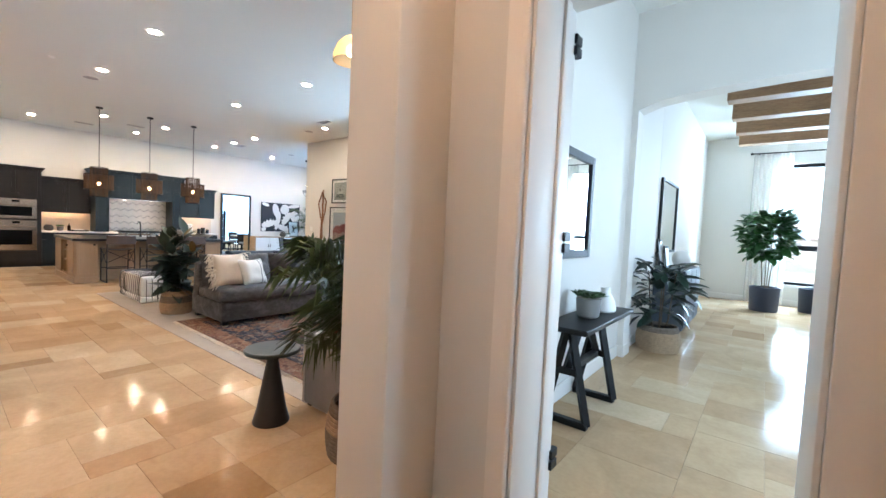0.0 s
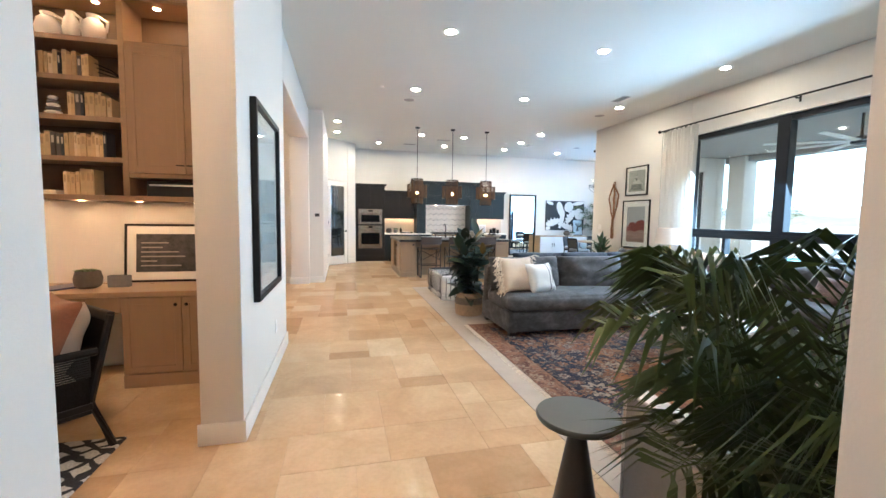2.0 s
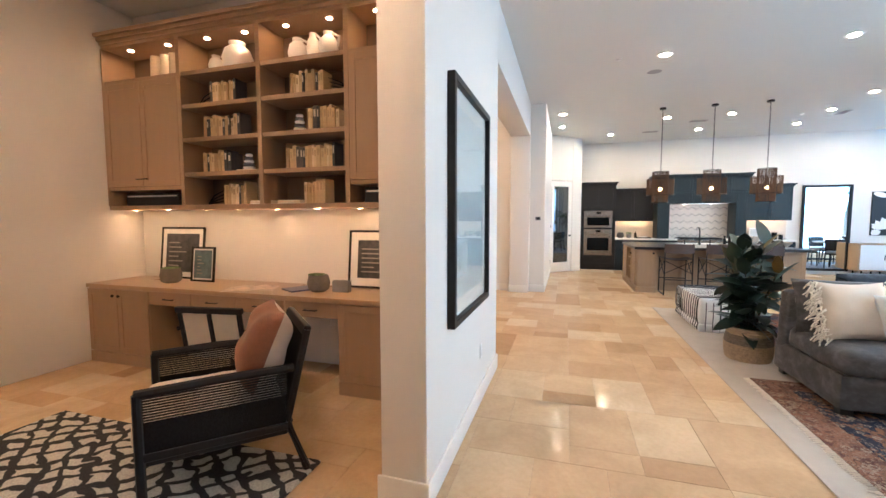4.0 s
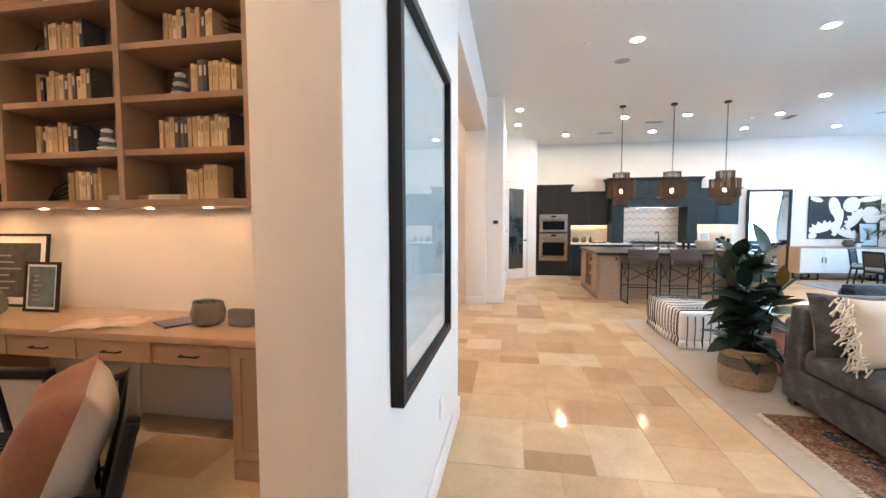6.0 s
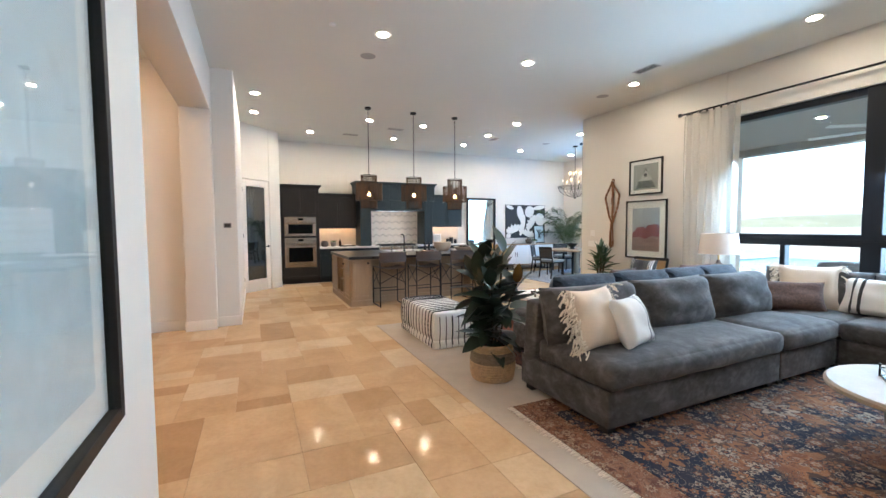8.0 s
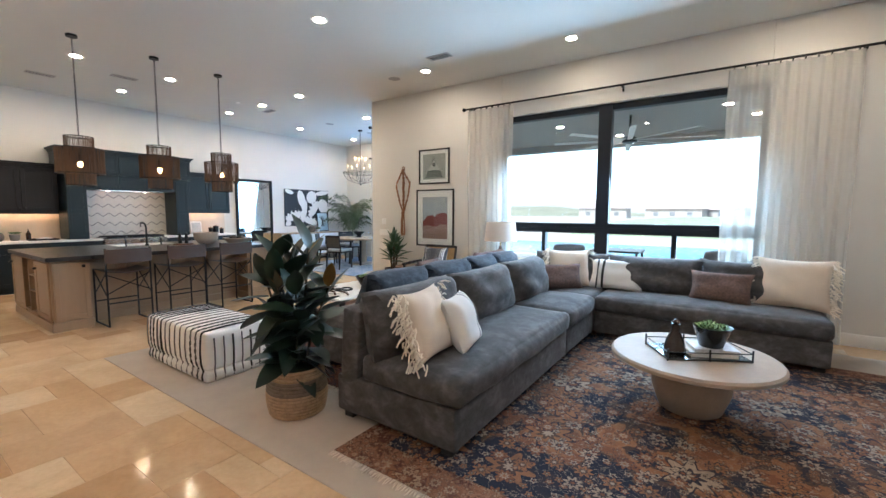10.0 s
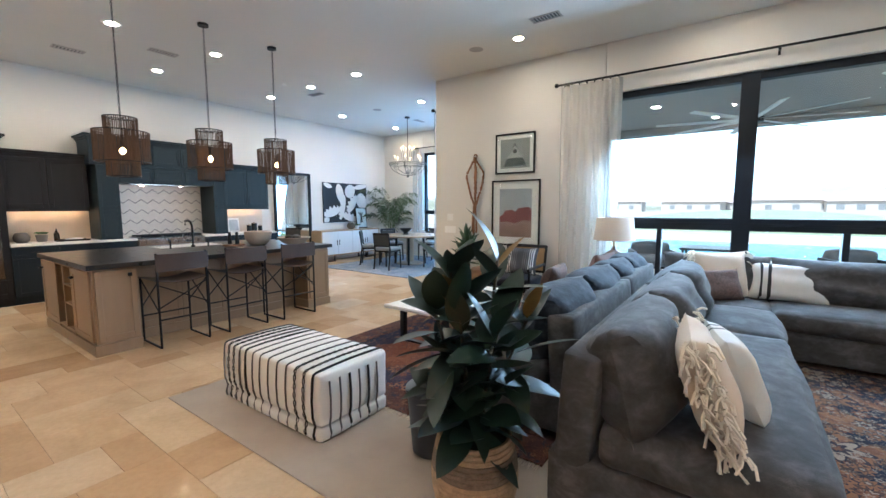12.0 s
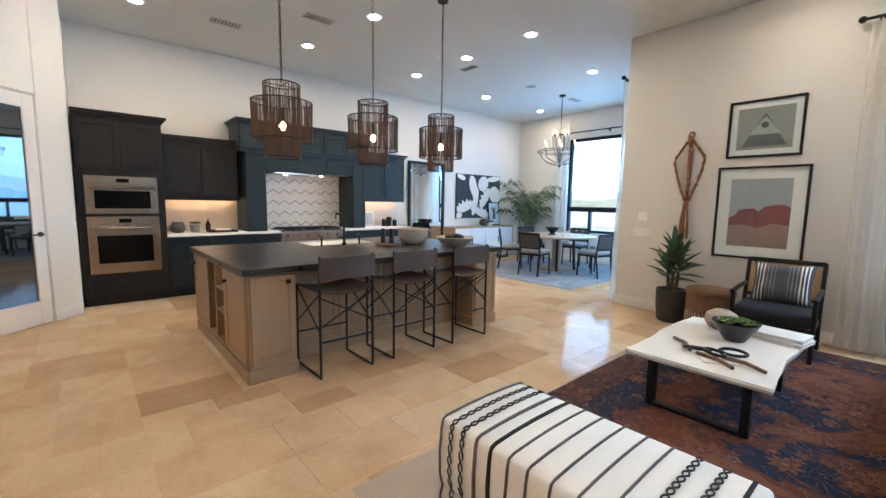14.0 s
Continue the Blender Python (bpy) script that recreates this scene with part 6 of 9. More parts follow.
def bar_stool():
    s = thing("bar_stool", "brown leather sling bar stool with black iron frame", "stool", group="stools at the island")
    w, d = 0.47, 0.46
    leather = plain("brown_leather", (0.055, 0.032, 0.023), 0.55, var=0.25, scale=8, bump=0.3, bscale=90)
    for sy in (-w / 2, w / 2):
        for sx, top in ((0.0, 0.985), (-d, 0.70)):
            bm = bmesh.new()
            tube(bm, [(sx, sy, 0.012), (sx, sy, top)], 0.011, 8)
            part("leg", bm, BLACK, s)
        bm = bmesh.new()
        tube(bm, [(0.0, sy, 0.012), (-d, sy, 0.012)], 0.011, 8)
        part("runner", bm, BLACK, s)
    for sy in (-w / 2, w / 2):
        bm = bmesh.new()
        tube(bm, [(0, sy, 0.38), (-d, sy, 0.69)], 0.007, 6)
        tube(bm, [(-d, sy, 0.38), (0, sy, 0.69)], 0.007, 6)
        part("side_brace", bm, BLACK, s)
    bm = bmesh.new()
    tube(bm, [(0, -w / 2, 0.42), (0, w / 2, 0.66)], 0.007, 6)
    tube(bm, [(0.004, w / 2, 0.42), (0.004, -w / 2, 0.66)], 0.007, 6)
    part("back_brace", bm, BLACK, s)
    for sx, z in ((-d, 0.28), (0, 0.30)):
        bm = bmesh.new()
        tube(bm, [(sx, -w / 2, z), (sx, w / 2, z)], 0.009, 8)
        part("footrest", bm, BLACK, s)
    bm = bmesh.new()
    n = 8
    rows = []
    for dz in (0.0, 0.008):
        for i in range(n + 1):
            u = i / n
            z = 0.70 - 0.035 * math.sin(math.pi * u) + dz
            rows.append([bm.verts.new((-d - 0.01, -w / 2 - 0.012 + (w + 0.024) * u, z)), bm.verts.new((0.0, -w / 2 - 0.012 + (w + 0.024) * u, z))])
    for k in (0, n + 1):
        for i in range(n):
            bm.faces.new((rows[k + i][0], rows[k + i + 1][0], rows[k + i + 1][1], rows[k + i][1]))
    for i in range(n):
        for q in (0, 1):
            bm.faces.new((rows[i][q], rows[i + 1][q], rows[n + 2 + i][q], rows[n + 1 + i][q]))
    part("seat", bm, leather, s, smooth=True)
    bm = bmesh.new()
    cols = []
    for dx in (0.0, 0.008):
        for i in range(n + 1):
            u = i / n
            x = 0.016 + 0.03 * math.sin(math.pi * u) + dx
            cols.append([bm.verts.new((x, -w / 2 - 0.014 + (w + 0.028) * u, z)) for z in (0.80, 0.975)])
    for k in (0, n + 1):
        for i in range(n):
            bm.faces.new((cols[k + i][0], cols[k + i + 1][0], cols[k + i + 1][1], cols[k + i][1]))
    for i in range(n):
        for q in (0, 1):
            bm.faces.new((cols[i][q], cols[i + 1][q], cols[n + 2 + i][q], cols[n + 1 + i][q]))
    part("backrest", bm, leather, s, smooth=True)
    return s


stool = bar_stool()
stool.matrix_basis = pose(-10.50, 2.59, 0)
copy_thing(stool, pose(-10.50, 3.28, 0))
copy_thing(stool, pose(-10.46, 3.96, 0))


def pendant():
    p = thing("pendant_lamp", "tiered dark woven-string pendant lamp with a bulb", "lamp", group="pendants over the island")
    string = plain("brown_string", (0.105, 0.060, 0.034), 0.85, var=0.4, scale=60, bump=0.5)
    zc = H - 1.0
    bm = bmesh.new()
    cylinder(bm, 0, 0, H - 0.03, H, 0.06)
    part("canopy", bm, BLACK, p)
    bm = bmesh.new()
    z = H - 0.03
    i = 0
    while z > 2.42:
        tube(bm, [(0.010 * math.cos(a) * (1 if i % 2 else 0.25), 0.010 * math.cos(a) * (0.25 if i % 2 else 1), z - 0.02 + 0.02 * math.sin(a)) for a in [k * 0.7854 for k in range(9)]], 0.0028, 4)
        z -= 0.034
        i += 1
    tube(bm, [(0.006, 0, H - 0.03), (0.006, 0, 2.2)], 0.0025, 4)
    part("chain", bm, BLACK, p)
    rnd = random.Random(6)
    for name, r, z0, z1, n in (("inner_shade", 0.15, 1.78, 2.40, 84), ("outer_shade", 0.25, 1.93, 2.25, 132)):
        bm = bmesh.new()
        for k in range(n):
            a = 2 * math.pi * (k + rnd.uniform(-0.35, 0.35)) / n
            a2 = a + rnd.uniform(-0.05, 0.05)
            w = rnd.uniform(0.0018, 0.0036)
            q = [(r * math.cos(a), r * math.sin(a), z0), (r * 0.985 * math.cos((a + a2) / 2), r * 0.985 * math.sin((a + a2) / 2), (z0 + z1) / 2), (r * math.cos(a2), r * math.sin(a2), z1)]
            tube(bm, q, w, 4)
        sh = part(name, bm, string, p, "dark brown wound string")
        tagged(sh, kind="stuff")
        for z in (z0, z1):
            bm = bmesh.new()
            tube(bm, [(r * math.cos(a * 0.19635), r * math.sin(a * 0.19635), z) for a in range(33)], 0.005, 6)
            part("ring", bm, BLACK, sh)
    for a in range(4):
        c, q = math.cos(a * 1.571), math.sin(a * 1.571)
        part("spider_arm", tube(bmesh.new(), [(0.004 * c, 0.004 * q, 2.39), (0.15 * c, 0.15 * q, 2.39)], 0.004, 6), BLACK, p)
        part("spider_arm", tube(bmesh.new(), [(0.15 * c, 0.15 * q, 2.245), (0.25 * c, 0.25 * q, 2.245)], 0.004, 6), BLACK, p)
    part("socket", lathe([(0.018, 2.10), (0.018, 2.2), (0.006, 2.21)], 12), BLACK, p)
    bm = bmesh.new()
    ball(bm, 0, 0, 2.05, 0.027, 1, 1, 1.35)
    part("bulb", bm, glow("bulb_glow", (1.0, 0.50, 0.18), 40), p)
    return p


pend = pendant()
pend.matrix_basis = pose(-11.22, 2.37, 0)
copy_thing(pend, pose(-11.22, 3.28, 0, 0, 0, 25))
copy_thing(pend, pose(-11.22, 4.19, 0, 0, 0, 50))

# ---- ceiling fittings ----
def downlight(lens=None):
    d = thing("downlight", "round white recessed ceiling downlight, switched on", "lamp", group="ceiling downlights")
    part("trim_ring", lathe([(0.062, 0.0), (0.062, -0.004), (0.095, -0.004), (0.10, 0.0)], 28, caps=False), WHITE, d)
    bm = bmesh.new()
    cylinder(bm, 0, 0, -0.0035, -0.001, 0.066, 24)
    part("lens", bm, lens or glow("downlight_glow", (1.0, 0.79, 0.56), 255), d)
    return d


CANS = [(-5.97, 1.82), (-5.97, 3.92), (-6.0, 5.97), (-8.28, 1.80), (-8.28, 3.86), (-8.28, 5.92), (-3.68, 1.84), (-3.68, 3.92), (-3.70, 5.97), (-11.15, 0.44), (-12.38, 0.42)]
can = downlight()
can.matrix_basis = pose(*CANS[0], H)
for x, y in CANS[1:]:
    copy_thing(can, pose(x, y, H))
# stronger cans over the kitchen and dining table, and warmer ones in the entry hall, the side hall and the office
KITCHEN_CANS = [(-13.67, 1.62), (-12.11, 2.63), (-13.62, 3.65), (-12.13, 3.86), (-13.62, 5.66), (-12.36, 5.68), (-11.13, 5.68), (-13.77, 7.65), (-11.35, 7.70), (-13.74, 9.55)]
# The hall, side hall and office cans are unseen, added for warm light.
for name, tint, strength, places in (("kitchen_glow", (1.0, 0.78, 0.53), 370, KITCHEN_CANS), ("unseen_hall_glow", (1.0, 0.60, 0.33), 290, [(1.7, 0.62), (-0.7, 0.62)]), ("unseen_side_hall_glow", (1.0, 0.60, 0.33), 330, [(-9.1, -1.3), (-9.1, -3.1), (-6.6, -1.2), (-6.6, -2.9)]), ("unseen_office_glow", (1.0, 0.60, 0.33), 650, [(-2.75, -0.8), (-2.9, -3.0)])):
    warm_can = downlight(glow(name, tint, strength))
    warm_can.matrix_basis = pose(*places[0], H)
    for x, y in places[1:]:
        copy_thing(warm_can, pose(x, y, H))


def speaker(x, y):
    s = thing("ceiling_speaker", "flush round ceiling speaker with a perforated grille", "speaker", pose(x, y, H))
    part("rim", lathe([(0.10, 0), (0.10, -0.004), (0.12, -0.004), (0.123, 0)], 32, caps=False), TRIM, s)
    bm = bmesh.new()
    cylinder(bm, 0, 0, -0.003, -0.001, 0.101, 32)
    part("grille", bm, plain("grille_grey", (0.40, 0.38, 0.36), 0.7, var=0.3, scale=150), s)


for xy in ((-8.94, 1.79), (-8.93, 5.92), (-12.61, 7.67), (-3.4, 0.9)):
    speaker(*xy)


def air_vent(x, y, a, w=0.36, d=0.16):
    v = thing("ceiling_vent", "white slatted air vent in the ceiling", "vent", pose(x, y, H, 0, 0, a))
    part("vent_frame", boxes((-w / 2, w / 2, -d / 2, -d / 2 + 0.02, -0.008, 0), (-w / 2, w / 2, d / 2 - 0.02, d / 2, -0.008, 0), (-w / 2, -w / 2 + 0.02, -d / 2, d / 2, -0.008, 0), (w / 2 - 0.02, w / 2, -d / 2, d / 2, -0.008, 0), bevel=0.002), plain("vent_paint", (0.48, 0.46, 0.43), 0.5, var=0.05), v)
    # Thin dark sheet painted in for the shade of the duct behind the slats.
    part("backing", boxes((-w / 2 + 0.02, w / 2 - 0.02, -d / 2 + 0.02, d / 2 - 0.02, -0.001, -0.0005)), plain("vent_duct_shade", (0.16, 0.16, 0.16), 0.9), v)
    for i in range(8):
        x0 = -w / 2 + 0.03 + i * (w - 0.06) / 7.6
        part("slat", boxes((-0.009, 0.009, -d / 2 + 0.02, d / 2 - 0.02, -0.001, 0.001)), plain("vent_slat", (0.55, 0.53, 0.50), 0.6, var=0.1), v, at=pose(x0 + 0.01, 0, -0.006, 0, 25, 0))


for x, y, a in ((-7.76, 5.55, 0), (-13.6, 2.55, 90), (-12.65, 3.38, 90), (-12.68, 6.05, 0), (-12.57, 9.17, 90)):
    air_vent(x, y, a)
for x, y in ((-8.27, 1.22), (-12.6, 5.3)):
    sm = thing("smoke_detector", "small white ceiling detector", "detector", pose(x, y, H))
    part("body", lathe([(0.02, -0.02), (0.035, -0.014), (0.04, 0)], 20), WHITE, sm)

# ---- pantry door and thermostat ----
pd = thing("door_1", "white framed glass pantry door with black lever handles", "door", PANTRY, kind="structure")
fr0, fr1, dh = 0.045, 0.825, 2.47
part("door_casing", boxes((0.03, 0.039, -0.017, 0.137, 0, 2.485), (0.831, 0.84, -0.017, 0.137, 0, 2.485), (0.039, 0.831, -0.017, 0.137, 2.476, 2.485), bevel=0.004), TRIM, pd)
part("door_leaf", boxes((fr0, fr0 + 0.12, -0.012, 0.03, 0.01, dh), (fr1 - 0.12, fr1, -0.012, 0.03, 0.01, dh), (fr0 + 0.12, fr1 - 0.12, -0.012, 0.03, 0.01, 0.27), (fr0 + 0.12, fr1 - 0.12, -0.012, 0.03, dh - 0.14, dh), bevel=0.003), TRIM, pd)
g = part("pane", boxes((fr0 + 0.12, fr1 - 0.12, 0.006, 0.012, 0.27, dh - 0.14)), mirror_glass(), pd, "reflecting glass, blackened for the unlit pantry behind")
bm = bmesh.new()
hx = fr1 - 0.06
cylinder(bm, 0, 0, 0, 0.012, 0.027)
h = part("lever_handle", bm, BLACK, pd, at=pose(hx, -0.012, 1.0, 90))
bm = bmesh.new()
tube(bm, [(0, 0, 0), (0, 0, 0.05), (-0.11, 0, 0.05)], 0.009, 8)
part("lever", bm, BLACK, h)
for z in (0.25, 1.2, 2.2):
    part("hinge", boxes((fr0 - 0.010, fr0 + 0.012, -0.024, -0.010, z, z + 0.1), bevel=0.002), BLACK, pd)
th = thing("thermostat", "small dark wall thermostat on the pier", "thermostat", pose(-10.197, 0.02, 1.46))
part("body", boxes((0, 0.02, -0.05, 0.05, -0.035, 0.035), bevel=0.006, seg=2), plain("thermo_grey", (0.16, 0.15, 0.15), 0.4), th)
part("screen", boxes((0.02, 0.0215, -0.035, 0.035, -0.022, 0.022)), plain("thermo_screen", (0.03, 0.03, 0.03), 0.15), th)
ol = thing("wall_outlet", "white wall outlet below the framed print", "outlet", pose(-5.05, -0.069, 0.4))
part("plate", boxes((-0.035, 0.035, 0, 0.006, -0.058, 0.058), bevel=0.003), WHITE, ol)
part("socket", boxes((-0.017, 0.017, 0.006, 0.009, -0.033, 0.033), bevel=0.002), WHITE, ol)

# ---- dining ----
def wall_mirror(name, at, w, h, label, bar=0.05, thick=0.05):
    """A framed mirror in the yz plane, looking along +x, lower corner at the origin."""
    m = thing(name, label, "mirror", at)
    part("mirror_frame", boxes((0, thick, 0, bar, 0, h), (0, thick, w - bar, w, 0, h), (0, thick, bar, w - bar, 0, bar), (0, thick, bar, w - bar, h - bar, h), bevel=0.004), BLACKWOOD, m, "dark wood frame")
    part("mirror_glass", boxes((0.01, 0.02, bar, w - bar, bar, h - bar)), mirror_mat(), m)
    return m


wall_mirror("floor_mirror", pose(-14.93, 6.44, 0.10), 1.05, 2.22, "tall dark-framed mirror standing against the wall", 0.06)


def bird_art():
    a = thing("canvas_art", "large black and white abstract leaf canvas", "painting", pose(-14.945, 7.90, 1.03))
    W_, H_ = 1.60, 1.10
    part("stretcher", boxes((0, 0.035, 0, W_, 0, H_), bevel=0.003), plain("canvas_black", (0.02, 0.022, 0.026), 0.7, var=0.2), a)
    white = plain("canvas_white", (0.72, 0.70, 0.67), 0.8, var=0.04)
    rnd = random.Random(21)

    def blob(cx, cz, l, w, ang, jag):
        pts = []
        n = 26
        for i in range(n):
            t = 2 * math.pi * i / n
            r = 1 + (jag * 0.35 * (1 if i % 2 else -1) if math.sin(t) > 0 else 0)
            x, z = l * math.cos(t) * (0.85 + 0.15 * r), w * math.sin(t) * r
            c, s = math.cos(ang), math.sin(ang)
            pts.append((max(0.01, min(W_ - 0.01, cx + c * x - s * z)), max(0.01, min(H_ - 0.01, cz + s * x + c * z))))
        return pts

    for k, (cx, cz, l, w, ang, jag) in enumerate(((0.30, 0.30, 0.30, 0.13, 0.3, 1), (0.58, 0.82, 0.13, 0.26, 0.25, 0), (0.66, 0.42, 0.36, 0.10, 1.35, 1), (0.95, 0.88, 0.20, 0.18, 0.9, 0), (1.02, 0.52, 0.30, 0.13, 0.95, 1), (1.40, 0.60, 0.20, 0.24, 0.5, 0), (0.92, 0.14, 0.30, 0.11, -0.3, 1), (0.16, 1.02, 0.15, 0.06, -0.3, 0), (1.35, 1.02, 0.26, 0.07, 0.15, 0), (0.10, 0.08, 0.10, 0.08, 0.2, 1), (1.38, 0.18, 0.24, 0.09, 0.9, 1))):
        bm = bmesh.new()
        x = 0.0358 + 0.0002 * k
        bm.faces.new([bm.verts.new((x, y, z)) for y, z in blob(cx, cz, l, w, ang, jag)])
        part("white_shape", bm, white, a)


bird_art()


def sideboard():
    s = thing("sideboard", "low white sideboard with oak ends and slim pulls", "sideboard", pose(-14.93, 7.46, 0))
    w, d = 2.12, 0.46
    part("case", boxes((0, d, 0, 0.03, 0.16, 0.84), (0, d, w - 0.03, w, 0.16, 0.84), (0, d, 0.03, w - 0.03, 0.81, 0.84), (0, d, 0.03, w - 0.03, 0.16, 0.19), (0, 0.02, 0.03, w - 0.03, 0.19, 0.81), bevel=0.003), wood("pale_oak", (0.42, 0.29, 0.17), 0.5, "y", 0.15), s)
    white = plain("white_lacquer", (0.70, 0.71, 0.71), 0.35, var=0.03)
    for i in range(4):
        y0 = 0.035 + i * (w - 0.07) / 4
        dd = part("door", boxes((d - 0.02, d, y0 + 0.002, y0 + (w - 0.07) / 4 - 0.002, 0.195, 0.805), bevel=0.003), white, s)
        hy = y0 + ((w - 0.07) / 4 - 0.04 if i % 2 == 0 else 0.04)
        part("pull", boxes((d, d + 0.02, hy - 0.006, hy + 0.006, 0.44, 0.58), bevel=0.003), BLACK, dd)
    for y in (0.1, w - 0.5):
        part("leg", boxes((0.05, 0.08, y, y + 0.4, 0, 0.03), (0.05, 0.08, y, y + 0.03, 0.03, 0.16), (0.05, 0.08, y + 0.37, y + 0.4, 0.03, 0.16), (d - 0.1, d - 0.07, y, y + 0.4, 0, 0.03), (d - 0.1, d - 0.07, y, y + 0.03, 0.03, 0.16), (d - 0.1, d - 0.07, y + 0.37, y + 0.4, 0.03, 0.16), bevel=0.002), BLACK, s)


sideboard()
sp = thing("framed_picture", "black-framed blue line print leaning on the sideboard", "picture", pose(-14.80, 8.98, 0.845, 0, -7, 0))
part("picture_frame", boxes((0, 0.02, 0, 0.42, 0, 0.60), bevel=0.003), BLACKWOOD, sp)
part("print", boxes((0.02, 0.022, 0.025, 0.395, 0.025, 0.575)), plain("sky_print", (0.50, 0.62, 0.68), 0.4, var=0.2, scale=6), sp)
bm = bmesh.new()
for k in range(5):
    tube(bm, [(0.024, 0.13 + 0.03 * k, 0.16), (0.024, 0.2 + 0.02 * math.sin(k * 2), 0.3), (0.024, 0.10 + 0.045 * k, 0.46)], 0.008, 5)
part("drawing", bm, INK, sp)
vs = thing("vase", "dark woven round vase on the sideboard", "vase", pose(-14.68, 8.66, 0.841))
part("body", lathe([(0.06, 0), (0.11, 0.04), (0.12, 0.10), (0.08, 0.17), (0.07, 0.18), (0.06, 0.17), (0, 0.1)], 24), plain("wicker_dark", (0.10, 0.08, 0.06), 0.9, var=0.5, scale=50, bump=0.6), vs)
hp = thing("potted_plant", "small trailing plant in a white pot on the sideboard", "plant", pose(-14.66, 8.86, 0.841))
part("pot", lathe([(0.05, 0), (0.07, 0.09), (0.06, 0.09), (0, 0.07)], 20), WHITE, hp)
succulents(hp, 0.07, 0.09, 12, 13, (0.09, 0.17, 0.08), 0.07)

DC = (-12.55, 8.72)
solid("rug", boxes((-14.0, -11.15, 7.02, 10.2, 0, 0.01), bevel=0.003), rug_cloth("blue_rug", ((0.20, 0.24, 0.30), (0.28, 0.31, 0.36), (0.35, 0.36, 0.38), (0.14, 0.18, 0.25), (0.40, 0.38, 0.36)), 6), "faded blue-grey patterned rug under the dining table", "rug")
tb = thing("dining_table", "round pale wood dining table with black base", "table", pose(*DC, 0.011))
part("tabletop", lathe([(0.70, 0.70), (0.78, 0.705), (0.80, 0.72), (0.80, 0.735), (0.79, 0.745)], 56), wood("pale_oak", (0.42, 0.29, 0.17)), tb)
part("pedestal", lathe([(0.34, 0), (0.34, 0.03), (0.30, 0.04), (0.10, 0.06), (0.09, 0.66), (0.3, 0.70)], 36), plain("pale_pedestal", (0.30, 0.24, 0.18), 0.6, var=0.1), tb)
for k in range(4):
    bm = bmesh.new()
    c, s = math.cos(k * 1.571 + 0.6), math.sin(k * 1.571 + 0.6)
    tube(bm, [(0.38 * c, 0.38 * s, 0), (0.34 * c, 0.34 * s, 0.70)], 0.03, 8)
    part("leg", bm, BLACKWOOD, tb)


def dining_chair():
    c = thing("dining_chair", "black wooden dining chair with a grey padded seat", "chair", group="chairs round the dining table")
    for x in (-0.21, 0.21):
        bm = bmesh.new()
        tube(bm, [(x, -0.22, 0), (x * 0.97, -0.21, 0.44)], 0.017, 6)
        part("leg", bm, BLACKWOOD, c)
        bm = bmesh.new()
        tube(bm, [(x, 0.27, 0), (x, 0.21, 0.44), (x, 0.27, 0.84)], 0.018, 6)
        part("leg", bm, BLACKWOOD, c)
    part("seat_frame", boxes((-0.22, 0.22, -0.23, 0.22, 0.40, 0.44), bevel=0.005), BLACKWOOD, c)
    part("seat", soft_block(0.45, 0.45, 0.07, 0.012, 4), plain("grey_seat", (0.26, 0.26, 0.26), 0.85, var=0.1), c, "grey upholstered pad", at=pose(0, -0.01, 0.44))
    part("top_rail", boxes((-0.21, 0.21, -0.012, 0.012, 0, 0.05), bevel=0.004), BLACKWOOD, c, at=pose(0, 0.267, 0.80, -8))
    part("mid_rail", boxes((-0.21, 0.21, -0.01, 0.01, 0, 0.03), bevel=0.003), BLACKWOOD, c, at=pose(0, 0.225, 0.53, -8))
    part("cane_back", boxes((-0.2, 0.2, -0.003, 0.003, 0, 0.24)), plain("dark_cane", (0.045, 0.04, 0.036), 0.8, var=0.4, scale=90), c, at=pose(0, 0.232, 0.56, -8))
    return c


dc = dining_chair()
for i, a in enumerate((-100, -48, 8, 70, 130, 188)):
    m = pose(DC[0] + 0.98 * math.sin(radians(-a)), DC[1] + 0.98 * math.cos(radians(-a)), 0.011, 0, 0, a)
    if i == 0:
        dc.matrix_basis = m
    else:
        copy_thing(dc, m)
bw = thing("bowl", "dark footed bowl on the dining table", "bowl", pose(DC[0] - 0.1, DC[1] - 0.05, 0.757))
part("body", lathe([(0.08, 0), (0.09, 0.01), (0.05, 0.04), (0.16, 0.15), (0.17, 0.16), (0.15, 0.15), (0, 0.06)], 24), BLACK, bw)
for k in range(4):
    gl = thing("drinking_glass", "clear stemmed drinking glass on the table", "glass", pose(DC[0] + 0.25 + 0.08 * k, DC[1] - 0.2 + 0.13 * k, 0.757))
    part("glass_body", lathe([(0.03, 0), (0.03, 0.004), (0.005, 0.01), (0.005, 0.08), (0.035, 0.13), (0.03, 0.18), (0.028, 0.18), (0.032, 0.13), (0.0, 0.085)], 14), glass("clear_glass"), gl)


